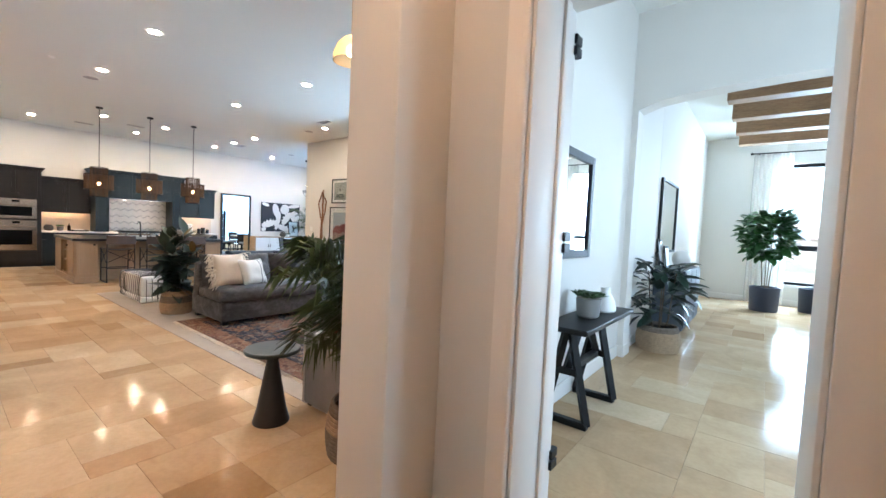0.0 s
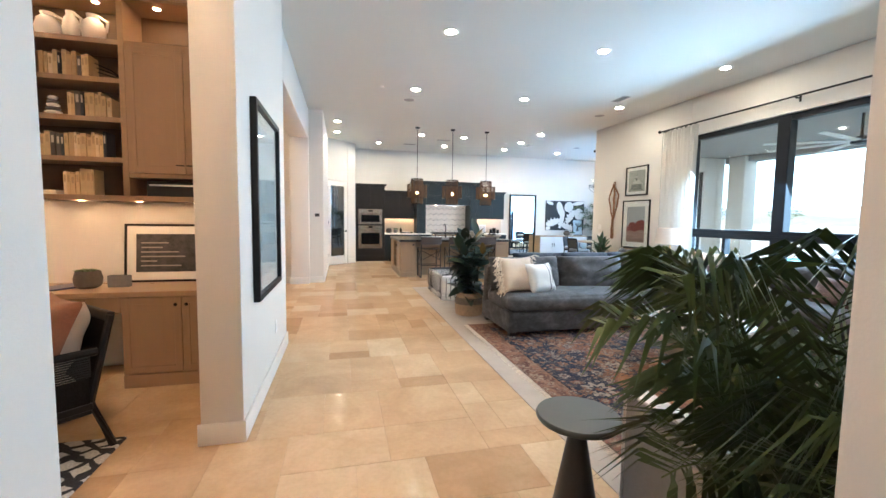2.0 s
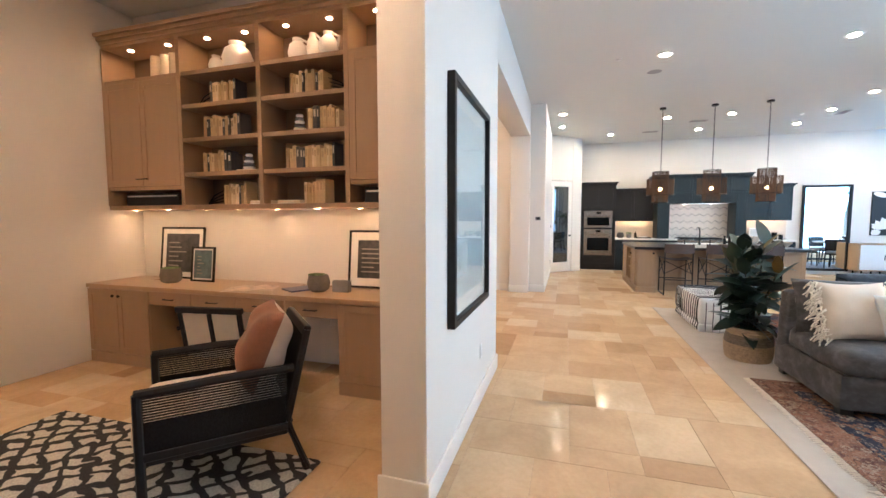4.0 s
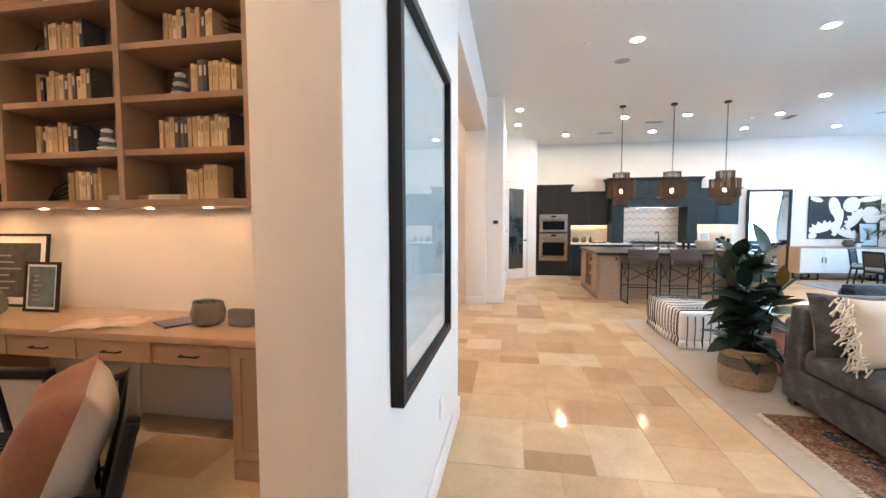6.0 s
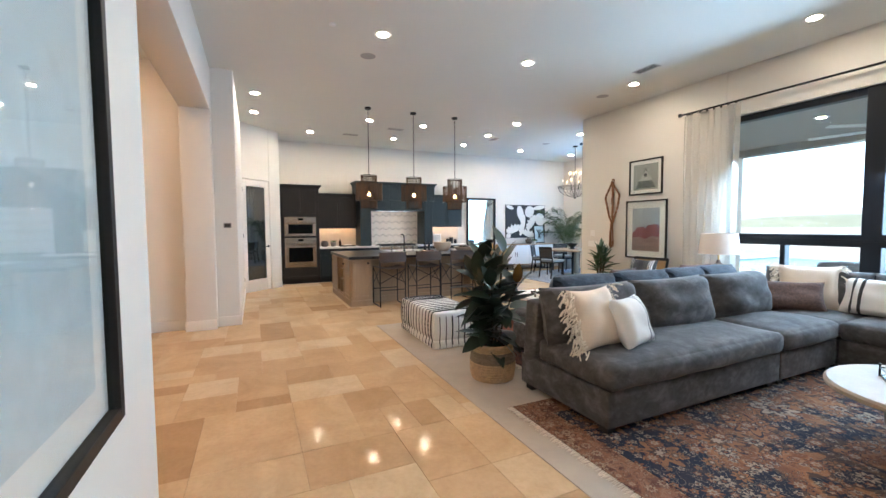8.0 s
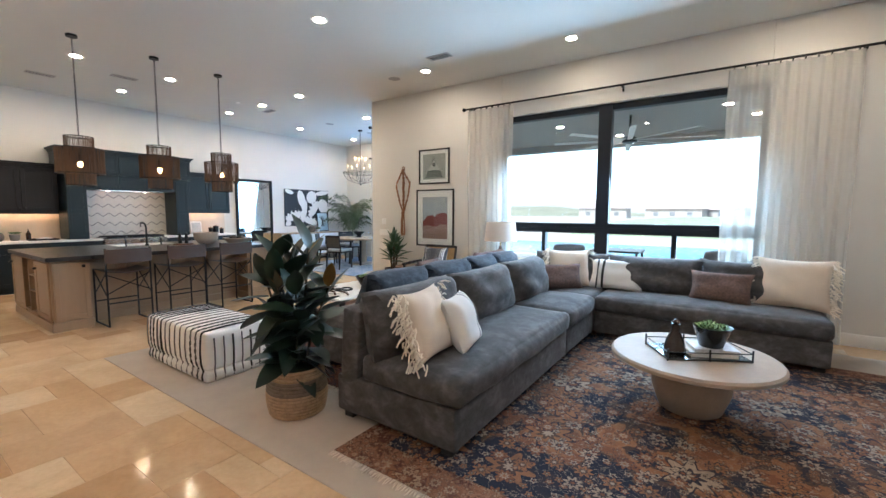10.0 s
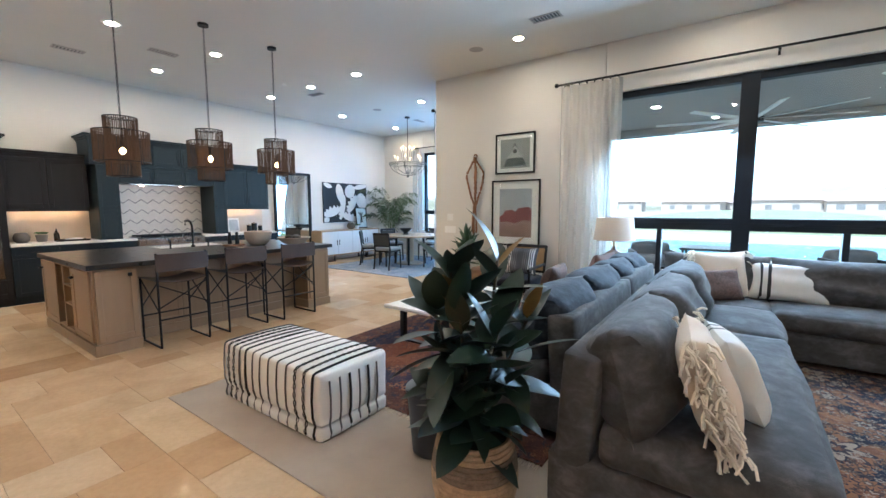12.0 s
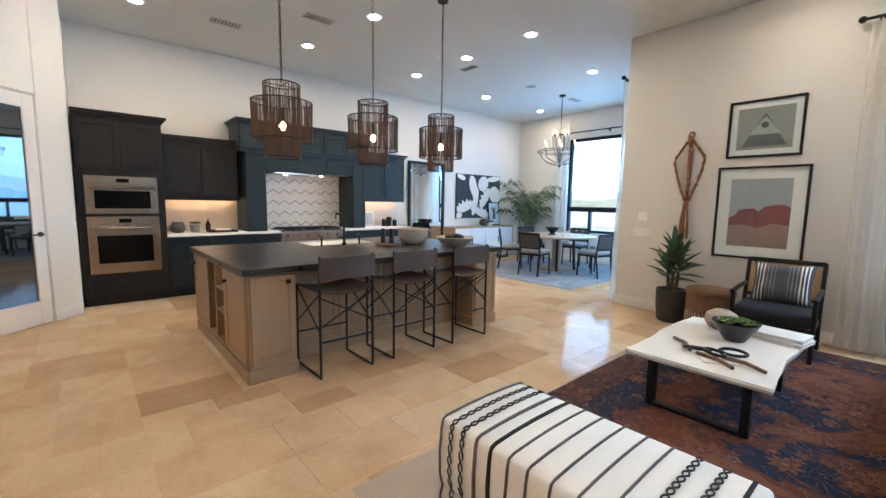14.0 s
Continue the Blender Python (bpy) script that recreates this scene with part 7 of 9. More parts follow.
def chandelier():
    c = thing("chandelier", "black iron basket chandelier with bare candle bulbs", "chandelier", pose(-12.54, 8.65, 0))
    bm = bmesh.new()
    cylinder(bm, 0, 0, H - 0.03, H, 0.065)
    part("canopy", bm, BLACK, c)
    bm = bmesh.new()
    tube(bm, [(0, 0, H - 0.03), (0, 0, 2.24)], 0.007, 8)
    ball(bm, 0, 0, 2.22, 0.03)
    part("stem", bm, BLACK, c)
    R = 0.46
    for z in (2.50, 2.535):
        bm = bmesh.new()
        tube(bm, [(R * math.cos(a * 0.15708), R * math.sin(a * 0.15708), z) for a in range(41)], 0.007, 6)
        part("ring", bm, BLACK, c)
    for k in range(6):
        a = k * 1.0472
        d = Vector((math.cos(a), math.sin(a), 0))
        bm = bmesh.new()
        tube(bm, [d * (R * math.sin(u * 0.2618)) + Vector((0, 0, 2.24 + 0.28 * (1 - math.cos(u * 0.2618)))) for u in range(7)], 0.006, 6)
        part("rib", bm, BLACK, c)
        for rr, zz in ((0.34, 2.62), (0.16, 2.84)):
            q = d * rr if rr > 0.2 else Vector((math.cos(a + 0.5), math.sin(a + 0.5), 0)) * rr
            bm = bmesh.new()
            tube(bm, [q * 0.2 + Vector((0, 0, 2.28)), q * 0.9 + Vector((0, 0, zz - 0.22)), q + Vector((0, 0, zz))], 0.005, 6)
            part("arm", bm, BLACK, c)
            bm = bmesh.new()
            cylinder(bm, q.x, q.y, zz, zz + 0.05, 0.010, 10)
            part("candle", bm, WHITE, c)
            bm = bmesh.new()
            ball(bm, q.x, q.y, zz + 0.08, 0.012, 1, 1, 2.2, 12, 8)
            part("bulb", bm, glow("candle_glow", (1.0, 0.55, 0.22), 12), c)


chandelier()


def sash_window(name, x0, x1, z0, z1, y, rail, label, bars=()):
    w = thing(name, label, "window", kind="structure")
    part("window_frame", boxes((x0, x1, y, y + 0.1, z1 - 0.07, z1), (x0, x1, y, y + 0.1, z0, z0 + 0.06), (x0, x0 + 0.06, y, y + 0.1, z0, z1), (x1 - 0.06, x1, y, y + 0.1, z0, z1), bevel=0.005), BRONZE, w)
    part("transom", boxes((x0, x1, y - 0.015, y + 0.1, rail - 0.06, rail + 0.06), bevel=0.005), BRONZE, w)
    for b in bars:
        part("glazing_bar", boxes((b - 0.03, b + 0.03, y, y + 0.1, z0, rail - 0.06), bevel=0.004), BRONZE, w)
    part("window_sill", boxes((x0, x1, y - 0.09, y, z0 - 0.03, z0), bevel=0.005), TRIM, w)
    pane(w, x0, x1, y + 0.045, y + 0.049, rail + 0.06, z1)
    pane(w, x0, x1, y + 0.045, y + 0.049, z0, rail - 0.06)


sash_window("window_2", -13.42, -11.2, 0.72, 3.05, 10.45, 1.30, "dark-framed dining window with a low sash", (-12.8,))
sash_window("window_3", 0.3, 2.3, 0.5, 3.35, 12.8, 1.38, "tall dark-framed entry window", (1.3,))
sw4 = thing("window_4", "dark-framed side window of the entry room", "window", kind="structure")
part("window_frame", boxes((3.08, 3.18, 2.5, 2.56, 0.5, 3.0), (3.08, 3.18, 4.64, 4.7, 0.5, 3.0), (3.08, 3.18, 2.56, 4.64, 2.93, 3.0), (3.08, 3.18, 2.56, 4.64, 0.5, 0.56), bevel=0.005), BRONZE, sw4)
part("transom", boxes((3.07, 3.18, 2.56, 4.64, 1.2, 1.31), bevel=0.005), BRONZE, sw4)
pane(sw4, 3.128, 3.132, 2.56, 4.64, 1.31, 2.93)
pane(sw4, 3.128, 3.132, 2.56, 4.64, 0.56, 1.2)
rod(-13.75, -10.9, 3.18, pose(0, 10.262, 0))
curtain("curtain", -13.7, -13.45, 0.02, 3.15, pose(0, 10.262, 0), 3, 0.035, 4)
curtain("curtain", -11.5, -10.95, 0.02, 3.15, pose(0, 10.262, 0), 6, 0.035, 5)
rod(-10.2, -6.80, 3.18, pose(-10.358, 0, 0, 0, 0, -90))
curtain("curtain", 6.84, 7.32, 0.02, 3.15, pose(-10.358, 0, 0, 0, 0, 90), 6, 0.03, 6)
curtain("curtain", 9.7, 10.1, 0.02, 3.15, pose(-10.358, 0, 0, 0, 0, 90), 5, 0.03, 7)
gd = thing("door_2", "wide dark-framed sliding glass patio door", "door", kind="structure")
part("door_frame", boxes((-10.2, -10.1, 7.3, 7.37, 0, 2.75), (-10.2, -10.1, 9.88, 9.95, 0, 2.75), (-10.2, -10.1, 7.37, 9.88, 2.68, 2.75), (-10.2, -10.1, 8.58, 8.68, 0, 2.68), (-10.2, -10.1, 7.37, 9.88, 0, 0.06), bevel=0.005), BRONZE, gd)
for a, b in ((7.37, 8.58), (8.68, 9.88)):
    pane(gd, -10.152, -10.148, a, b, 0.06, 2.68)

# ---- office ----
OX, OF = -5.418, -5.07


def office_shelves():
    c = thing("bookcase", "tall taupe built-in bookcase over the desk", "bookcase")
    y = [-4.075, -3.05, -2.12, -1.23, -0.325]
    z0, z1 = 1.54, 3.22
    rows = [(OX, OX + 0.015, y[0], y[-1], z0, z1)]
    part("back_panel", boxes(*rows), TAUPE_SHADE, c)
    part("bottom", boxes((OX + 0.015, OF, y[0], y[-1], z0, z0 + 0.045), bevel=0.002), TAUPE, c)
    part("top", boxes((OX + 0.015, OF, y[0], y[-1], z1 - 0.03, z1), bevel=0.002), TAUPE, c)
    for i, yy in enumerate(y):
        w = 0.022 if 0 < i < 4 else 0.02
        part("upright", boxes((OX + 0.015, OF + 0.01, yy - (w if i else 0), yy + (w if i < 4 else 0), z0 + 0.045, z1 - 0.03), bevel=0.002), TAUPE, c)
    for a, b in ((y[1], y[2]), (y[2], y[3])):
        for z in (1.88, 2.21, 2.53, 2.84):
            part("shelf", boxes((OX + 0.015, OF, a + 0.022, b - 0.022, z - 0.02, z + 0.02), bevel=0.002), TAUPE, c)
    for a, b in ((y[0] + 0.02, y[1] - 0.022), (y[3] + 0.022, y[4] - 0.02)):
        part("shelf", boxes((OX + 0.015, OF, a, b, 1.74, 1.775), bevel=0.002), TAUPE, c)
        part("shelf", boxes((OX + 0.015, OF, a, b, 2.82, 2.86), bevel=0.002), TAUPE, c)
        m = (a + b) / 2
        for q0, q1, hy in ((a, m, m - 0.04), (m, b, m + 0.04)):
            bm = bmesh.new()
            framed_panel(bm, q0 + 0.003, q1 - 0.003, 1.78, 2.82, OF + 0.012, rail=0.06)
            d = part("door", bm, TAUPE, c)
            pull(d, OF + 0.012, hy - (0.05 if hy < m else -0.05) * 0, 1.85, 0.05)
    rr = []
    for o, dz in ((0.02, 0.0), (0.045, 0.035), (0.075, 0.07)):
        rr.append((OX, OF + o, y[0], y[-1], z1 + dz, z1 + dz + 0.037))
    part("crown_moulding", boxes(*rr, bevel=0.005), TAUPE, c)
    return y


YS = office_shelves()


def puck(x, y, z, strength_mat):
    p = thing("puck_light", "small round recessed shelf light, switched on", "lamp", pose(x, y, z), group="bookcase lights")
    part("ring", lathe([(0.024, 0), (0.024, -0.004), (0.034, -0.004), (0.036, 0)], 18, caps=False), STEEL, p)
    bm = bmesh.new()
    cylinder(bm, 0, 0, -0.0035, -0.001, 0.026, 18)
    part("lens", bm, strength_mat, p)
    return p


PUCK = glow("puck_glow", (1.0, 0.56, 0.27), 135)
for yy in (-3.9, -3.45, -2.95, -2.53, -2.08, -1.64, -1.2, -0.76):
    puck(-5.22, yy, 1.539, PUCK)
for yy in (-3.8, -3.3, -2.8, -2.35, -1.90, -1.45, -1.0, -0.6):
    puck(-5.18, yy, 3.189, PUCK)


def desk():
    c = thing("desk", "long taupe built-in desk with drawers and cupboards", "desk")
    x0, x1 = OX, -4.80
    part("desktop", boxes((x0, x1, -4.075, -0.325, 0.76, 0.80), bevel=0.005, seg=2), plain("taupe_top", (0.40, 0.27, 0.16), 0.3, var=0.06, scale=3), c)
    for a, b in ((-4.075, -3.26), (-1.20, -0.325)):
        part("pedestal", boxes((x0, x1 - 0.03, a, b, 0.0, 0.76), bevel=0.003), TAUPE, c)
        part("plinth", boxes((x1 - 0.03, x1 - 0.01, a, b, 0.0, 0.11), bevel=0.003), TAUPE, c)
        m = (a + b) / 2
        for q0, q1 in ((a, m), (m, b)):
            bm = bmesh.new()
            framed_panel(bm, q0 + 0.003, q1 - 0.003, 0.12, 0.75, x1 - 0.01, rail=0.055)
            d = part("door", bm, TAUPE, c)
            knob(d, x1 - 0.01, q1 - 0.04 if q0 == a else q0 + 0.04, 0.69)
    w = (3.26 - 1.20) / 4
    for i in range(4):
        a = -3.26 + w * i
        bm = bmesh.new()
        box(bm, x1 - 0.05, x1 - 0.02, a + 0.004, a + w - 0.004, 0.63, 0.755, bevel=0.003)
        d = part("drawer", bm, TAUPE, c)
        pull(d, x1 - 0.02, a + w / 2, 0.69, 0.11)
    part("drawer_box", boxes((x0, x1 - 0.05, -3.26, -1.20, 0.62, 0.76)), TAUPE_SHADE, c)


desk()
ol = thing("wall_outlet", "white wall outlet under the desk", "outlet", pose(-5.418, -1.62, 0.45))
part("plate", boxes((0, 0.006, -0.035, 0.035, -0.058, 0.058), bevel=0.003), WHITE, ol)
part("socket", boxes((0.006, 0.009, -0.017, 0.017, -0.033, 0.033), bevel=0.002), WHITE, ol)

SPINES = [plain("spine_%d" % i, c, 0.8, var=0.12, scale=20) for i, c in enumerate(((0.56, 0.40, 0.22), (0.62, 0.47, 0.28), (0.46, 0.31, 0.17), (0.045, 0.05, 0.06), (0.10, 0.09, 0.085), (0.66, 0.52, 0.34), (0.52, 0.38, 0.22)))]


def spine_book(x, y, z, w, h, d, mat):
    b = thing("book", "upright book with a pale worn spine" if mat not in SPINES[3:5] else "upright book with a dark lettered spine", "book", pose(x, y, z), group="books on the shelves")
    part("cover", boxes((-d, 0, 0, w, 0, h), bevel=0.003), mat, b)
    part("title", boxes((0, 0.0006, w * 0.25, w * 0.75, h * 0.55, h * 0.85)), plain("title_bar", (0.40, 0.28, 0.16), 0.8) if mat not in SPINES[3:5] else plain("title_pale", (0.5, 0.45, 0.38), 0.8), b)


rb = random.Random(31)


def book_row(y0, y1, z):
    y = y0
    while y < y1 - 0.02:
        w = rb.uniform(0.022, 0.042)
        spine_book(OF - 0.06 - rb.uniform(0, 0.015), y, z, w, rb.uniform(0.17, 0.22), 0.15, SPINES[rb.choice((0, 1, 2, 5, 6, 0, 1, 3, 4))])
        y += w + 0.001


def pebbles(y, z):
    s = thing("stacked_stones", "stacked pale and dark banded stone ornament", "ornament", pose(OF - 0.14, y, z))
    for i in range(5):
        bm = bmesh.new()
        ball(bm, 0, 0, 0.018 + 0.03 * i, 0.02, 2.9 - 0.3 * i, 2.9 - 0.3 * i, 0.85)
        part("stone", bm, WHITE if i % 2 == 0 else INKGREY, s)


def flat_books(y, z, n=2):
    for i in range(n):
        book(0.16, 0.24, 0.018, pose(OF - 0.24, y, z + 0.0185 * i), SPINES[1 + 4 * (i % 2)], "pale book lying flat on the shelf")


book_row(-2.62, -2.36, 1.586)
book_row(-1.72, -1.50, 1.586)
flat_books(-2.33, 1.586)
flat_books(-2.02, 1.586)
book_row(-2.86, -2.52, 1.901)
pebbles(-2.38, 1.92)
flat_books(-2.48, 1.901, 1)
book_row(-1.90, -1.40, 1.901)
book_row(-2.84, -2.40, 2.231)
flat_books(-1.90, 2.231, 1)
pebbles(-1.80, 2.25)
book_row(-1.66, -1.36, 2.231)
book_row(-2.75, -2.45, 2.551)
book_row(-1.84, -1.50, 2.551)


def antler(y, z, s):
    a = thing("antler_ornament", "dark branching driftwood ornament on the shelf", "ornament", pose(OF - 0.15, y, z))
    bm = bmesh.new()
    for k in range(4):
        tube(bm, [(0, -0.1 * s, 0.012), (0.02 * k - 0.03, 0, 0.03 + 0.02 * k), (0.02 * k - 0.03, 0.12 * s, 0.05 + 0.03 * k)], 0.009, 6, 0.4)
    part("branch", bm, BLACKWOOD, a)


antler(-2.88, 2.551, 1)
antler(-1.36, 2.551, -1)
antler(-2.80, 1.586, 1)
for yy in (-3.55, -0.75):
    bx = thing("storage_box", "black storage box with a pale label in the niche", "box", pose(OF - 0.18, yy, 1.586))
    part("body", boxes((-0.12, 0.12, -0.36, 0.36, 0, 0.13), bevel=0.004), INK, bx)
    part("label_bar", boxes((0.12, 0.121, -0.34, 0.34, 0.09, 0.105)), WHITE, bx)


def urn(y, z, r, h, label, handle=False):
    v = thing("vase", label, "vase", pose(OF - 0.17, y, z))
    part("body", lathe([(r * 0.6, 0), (r * 0.9, h * 0.15), (r, h * 0.45), (r * 0.8, h * 0.75), (r * 0.5, h * 0.86), (r * 0.55, h), (r * 0.45, h), (0, h * 0.8)], 28), WHITE, v)
    if handle:
        bm = bmesh.new()
        tube(bm, [(0, r * 0.5, h * 0.95), (0, r * 1.25, h * 0.8), (0, r * 1.1, h * 0.45)], 0.012, 6)
        part("handle", bm, WHITE, v)


urn(-2.50, 2.861, 0.14, 0.27, "large round white ceramic jug on the top shelf")
urn(-2.76, 2.861, 0.07, 0.18, "small white ceramic cup on the top shelf")
urn(-1.82, 2.861, 0.09, 0.22, "white ceramic pitcher on the top shelf", True)
urn(-1.66, 2.861, 0.06, 0.25, "slim brown and white pitcher on the top shelf", True)
urn(-1.50, 2.861, 0.085, 0.24, "white cylindrical pitcher on the top shelf", True)
for yy in (-3.55, -3.42, -3.3, -0.62):
    vs = thing("vase", "tall pale cylinder vase above the cupboards", "vase", pose(OF - 0.18, yy, 2.861))
    part("body", lathe([(0.05, 0), (0.055, 0.01), (0.05, 0.26), (0.045, 0.26), (0, 0.2)], 20), plain("cream_ceramic", (0.66, 0.55, 0.42), 0.5, var=0.05), vs)


def leaning(y, w, h, label, art, x=-5.34):
    p = thing("framed_picture", label, "picture", pose(x, y, 0.801, 0, -6, 0))
    part("picture_frame", boxes((0, 0.02, 0, 0.02, 0, h), (0, 0.02, w - 0.02, w, 0, h), (0, 0.02, 0.02, w - 0.02, 0, 0.02), (0, 0.02, 0.02, w - 0.02, h - 0.02, h), bevel=0.002), BLACKWOOD, p)
    part("mat_board", boxes((0.004, 0.012, 0.02, w - 0.02, 0.02, h - 0.02)), WHITE, p)
    m = w * 0.12
    part("print", boxes((0.012, 0.0135, m, w - m, m, h - m)), art, p)
    rnd = random.Random(int(w * 100))
    for i in range(6):
        z = m + (h - 2 * m) * (0.15 + 0.12 * i)
        part("caption_bar", boxes((0.0135, 0.0142, m + 0.04, m + 0.04 + rnd.uniform(0.2, 0.75) * (w - 2 * m - 0.08), z, z + 0.012)), plain("caption_grey", (0.30, 0.28, 0.26), 0.7), p)


DARKART = plain("dark_photo", (0.05, 0.048, 0.05), 0.5, var=0.8, scale=14)
leaning(-3.74, 0.60, 0.56, "black-framed dark photograph leaning on the office wall", DARKART)
leaning(-3.17, 0.30, 0.36, "small black-framed photograph leaning on another frame", plain("teal_photo", (0.12, 0.17, 0.19), 0.5, var=0.6, scale=8), -5.22)
leaning(-1.40, 0.78, 0.54, "wide black-framed dark photograph leaning on the wall", DARKART)
for yy, r in ((-3.28, 0.10), (-1.55, 0.10)):
    hp = thing("planter", "round grey stone planter with tiny succulents", "planter", pose(-5.08, yy, 0.801))
    part("bowl", lathe([(0.06, 0), (0.09, 0.02), (r, 0.08), (0.085, 0.14), (0.075, 0.145), (0.07, 0.13), (0, 0.12)], 24), plain("grey_stone", (0.17, 0.15, 0.13), 0.85, var=0.2, scale=20, bump=0.4), hp)
    succulents(hp, 0.06, 0.135, 8, int(-yy * 10), (0.16, 0.24, 0.09), 0.045)
PRINT = plain("glossy_page", (0.58, 0.44, 0.36), 0.3, var=0.75, scale=9)
mg = thing("magazine", "open glossy magazine lying on the desk", "magazine", pose(-4.98, -2.2, 0.801, 0, 0, 25))
for sg in (-1, 1):
    bm = bmesh.new()
    n = 8
    rows = [[bm.verts.new((x, sg * 0.22 * i / n, 0.004 + 0.018 * math.sin(math.pi * min(1, i / n * 1.2)) * (1 - i / n * 0.6))) for x in (-0.15, 0.15)] for i in range(n + 1)]
    for a, b in zip(rows, rows[1:]):
        bm.faces.new((a[0], a[1], b[1], b[0]))
    part("page", bm, PRINT, mg, smooth=True)
mg = thing("magazine", "closed blue-covered magazine on the desk", "magazine", pose(-5.12, -1.75, 0.801, 0, 0, 60))
part("cover", boxes((-0.11, 0.11, -0.15, 0.15, 0, 0.012), bevel=0.001), plain("blue_cover", (0.07, 0.07, 0.14), 0.3, var=0.6, scale=10), mg)
cd = thing("block_calendar", "grey block letters standing on the desk", "ornament", pose(-5.10, -1.33, 0.801))
part("block", boxes((-0.03, 0.03, -0.08, 0.08, 0, 0.1), bevel=0.004), INKGREY, cd)

# desk chair and reading chair, shaggy rug
def moroccan():
    """Cream pile with a broken black lattice."""
    m, t, b = shader("moroccan")
    v = coords(t)
    total = None
    for a in (38, -38):
        mp = t.nodes.new("ShaderNodeMapping")
        mp.inputs["Rotation"].default_value = (0, 0, radians(a))
        t.links.new(v, mp.inputs[0])
        w = node(t, "ShaderNodeTexWave", Scale=2.6, Distortion=5.0, Detail=2.0)
        w.inputs["Detail Scale"].default_value = 2.2
        t.links.new(mp.outputs[0], w.inputs["Vector"])
        line = ramp(t, w.outputs["Fac"], [(0.70, (1, 1, 1)), (0.78, (0, 0, 0))])
        total = line if total is None else mixed(t, total, line, 1.0, "MULTIPLY")
    fine = noise_tex(t, v, 120, 2)
    col = mixed(t, (0.02, 0.021, 0.026), (0.55, 0.52, 0.47), total)
    col = mixed(t, col, ramp(t, fine, [(0.3, (0.6, 0.6, 0.6)), (0.7, (1.1, 1.1, 1.1))]), 0.8, "MULTIPLY")
    t.links.new(col, b.inputs["Base Color"])
    b.inputs["Roughness"].default_value = 0.95
    relief(t, b, fine, 0.8, 0.008)
    return m


solid("rug", boxes((-3.95, -1.6, -3.0, -0.80, 0.0, 0.02), bevel=0.006), moroccan(), "cream and black shaggy patterned rug in the office", "rug")


def desk_chair():
    """Swivel chair; its back is at -y before it is turned."""
    c = thing("desk_chair", "black wooden swivel desk chair with a cream seat", "chair", pose(-4.46, -1.92, 0, 0, 0, 98))
    part("seat", soft_block(0.48, 0.46, 0.09, 0.02, 5), CREAM, c, at=pose(0, 0.02, 0.42))
    tilt = pose(0, -0.19, 0.47, 10, 0, 0)
    for x in (-0.235, -0.0, 0.235):
        part("back_post", boxes((x - 0.016, x + 0.016, -0.016, 0.016, -0.05 if x else 0.02, 0.30), bevel=0.006), BLACKWOOD, c, at=tilt)
    part("top_rail", boxes((-0.265, 0.265, -0.018, 0.018, 0.30, 0.345), bevel=0.008, seg=2), BLACKWOOD, c, at=tilt)
    part("lower_rail", boxes((-0.22, 0.22, -0.013, 0.013, 0.0, 0.03), bevel=0.005), BLACKWOOD, c, at=tilt)
    for x0, x1 in ((-0.217, -0.018), (0.018, 0.217)):
        part("back_pad", boxes((x0, x1, -0.008, 0.014, 0.032, 0.298), bevel=0.006), CREAM, c, "cream back pad", at=tilt)
    for x in (-0.275, 0.275):
        bm = bmesh.new()
        tube(bm, [(x, -0.22, 0.64), (x, 0.0, 0.655), (x, 0.18, 0.645)], 0.018, 8)
        tube(bm, [(x, 0.10, 0.65), (x * 0.92, 0.10, 0.46)], 0.014, 8)
        part("arm", bm, BLACKWOOD, c)
    part("column", tube(bmesh.new(), [(0, 0, 0.10), (0, 0, 0.42)], 0.025, 10), BLACK, c)
    for k in range(5):
        a = k * 1.2566
        lg = part("leg", tube(bmesh.new(), [(0, 0, 0.12), (0.28 * math.cos(a), 0.28 * math.sin(a), 0.075)], 0.016, 6), BLACK, c)
        bm = bmesh.new()
        bmesh.ops.create_cone(bm, cap_ends=True, segments=14, radius1=0.03, radius2=0.03, depth=0.03, matrix=pose(0.28 * math.cos(a), 0.28 * math.sin(a), 0.032, 90, 0, math.degrees(a)))
        part("castor", bm, BLACK, lg)


desk_chair()


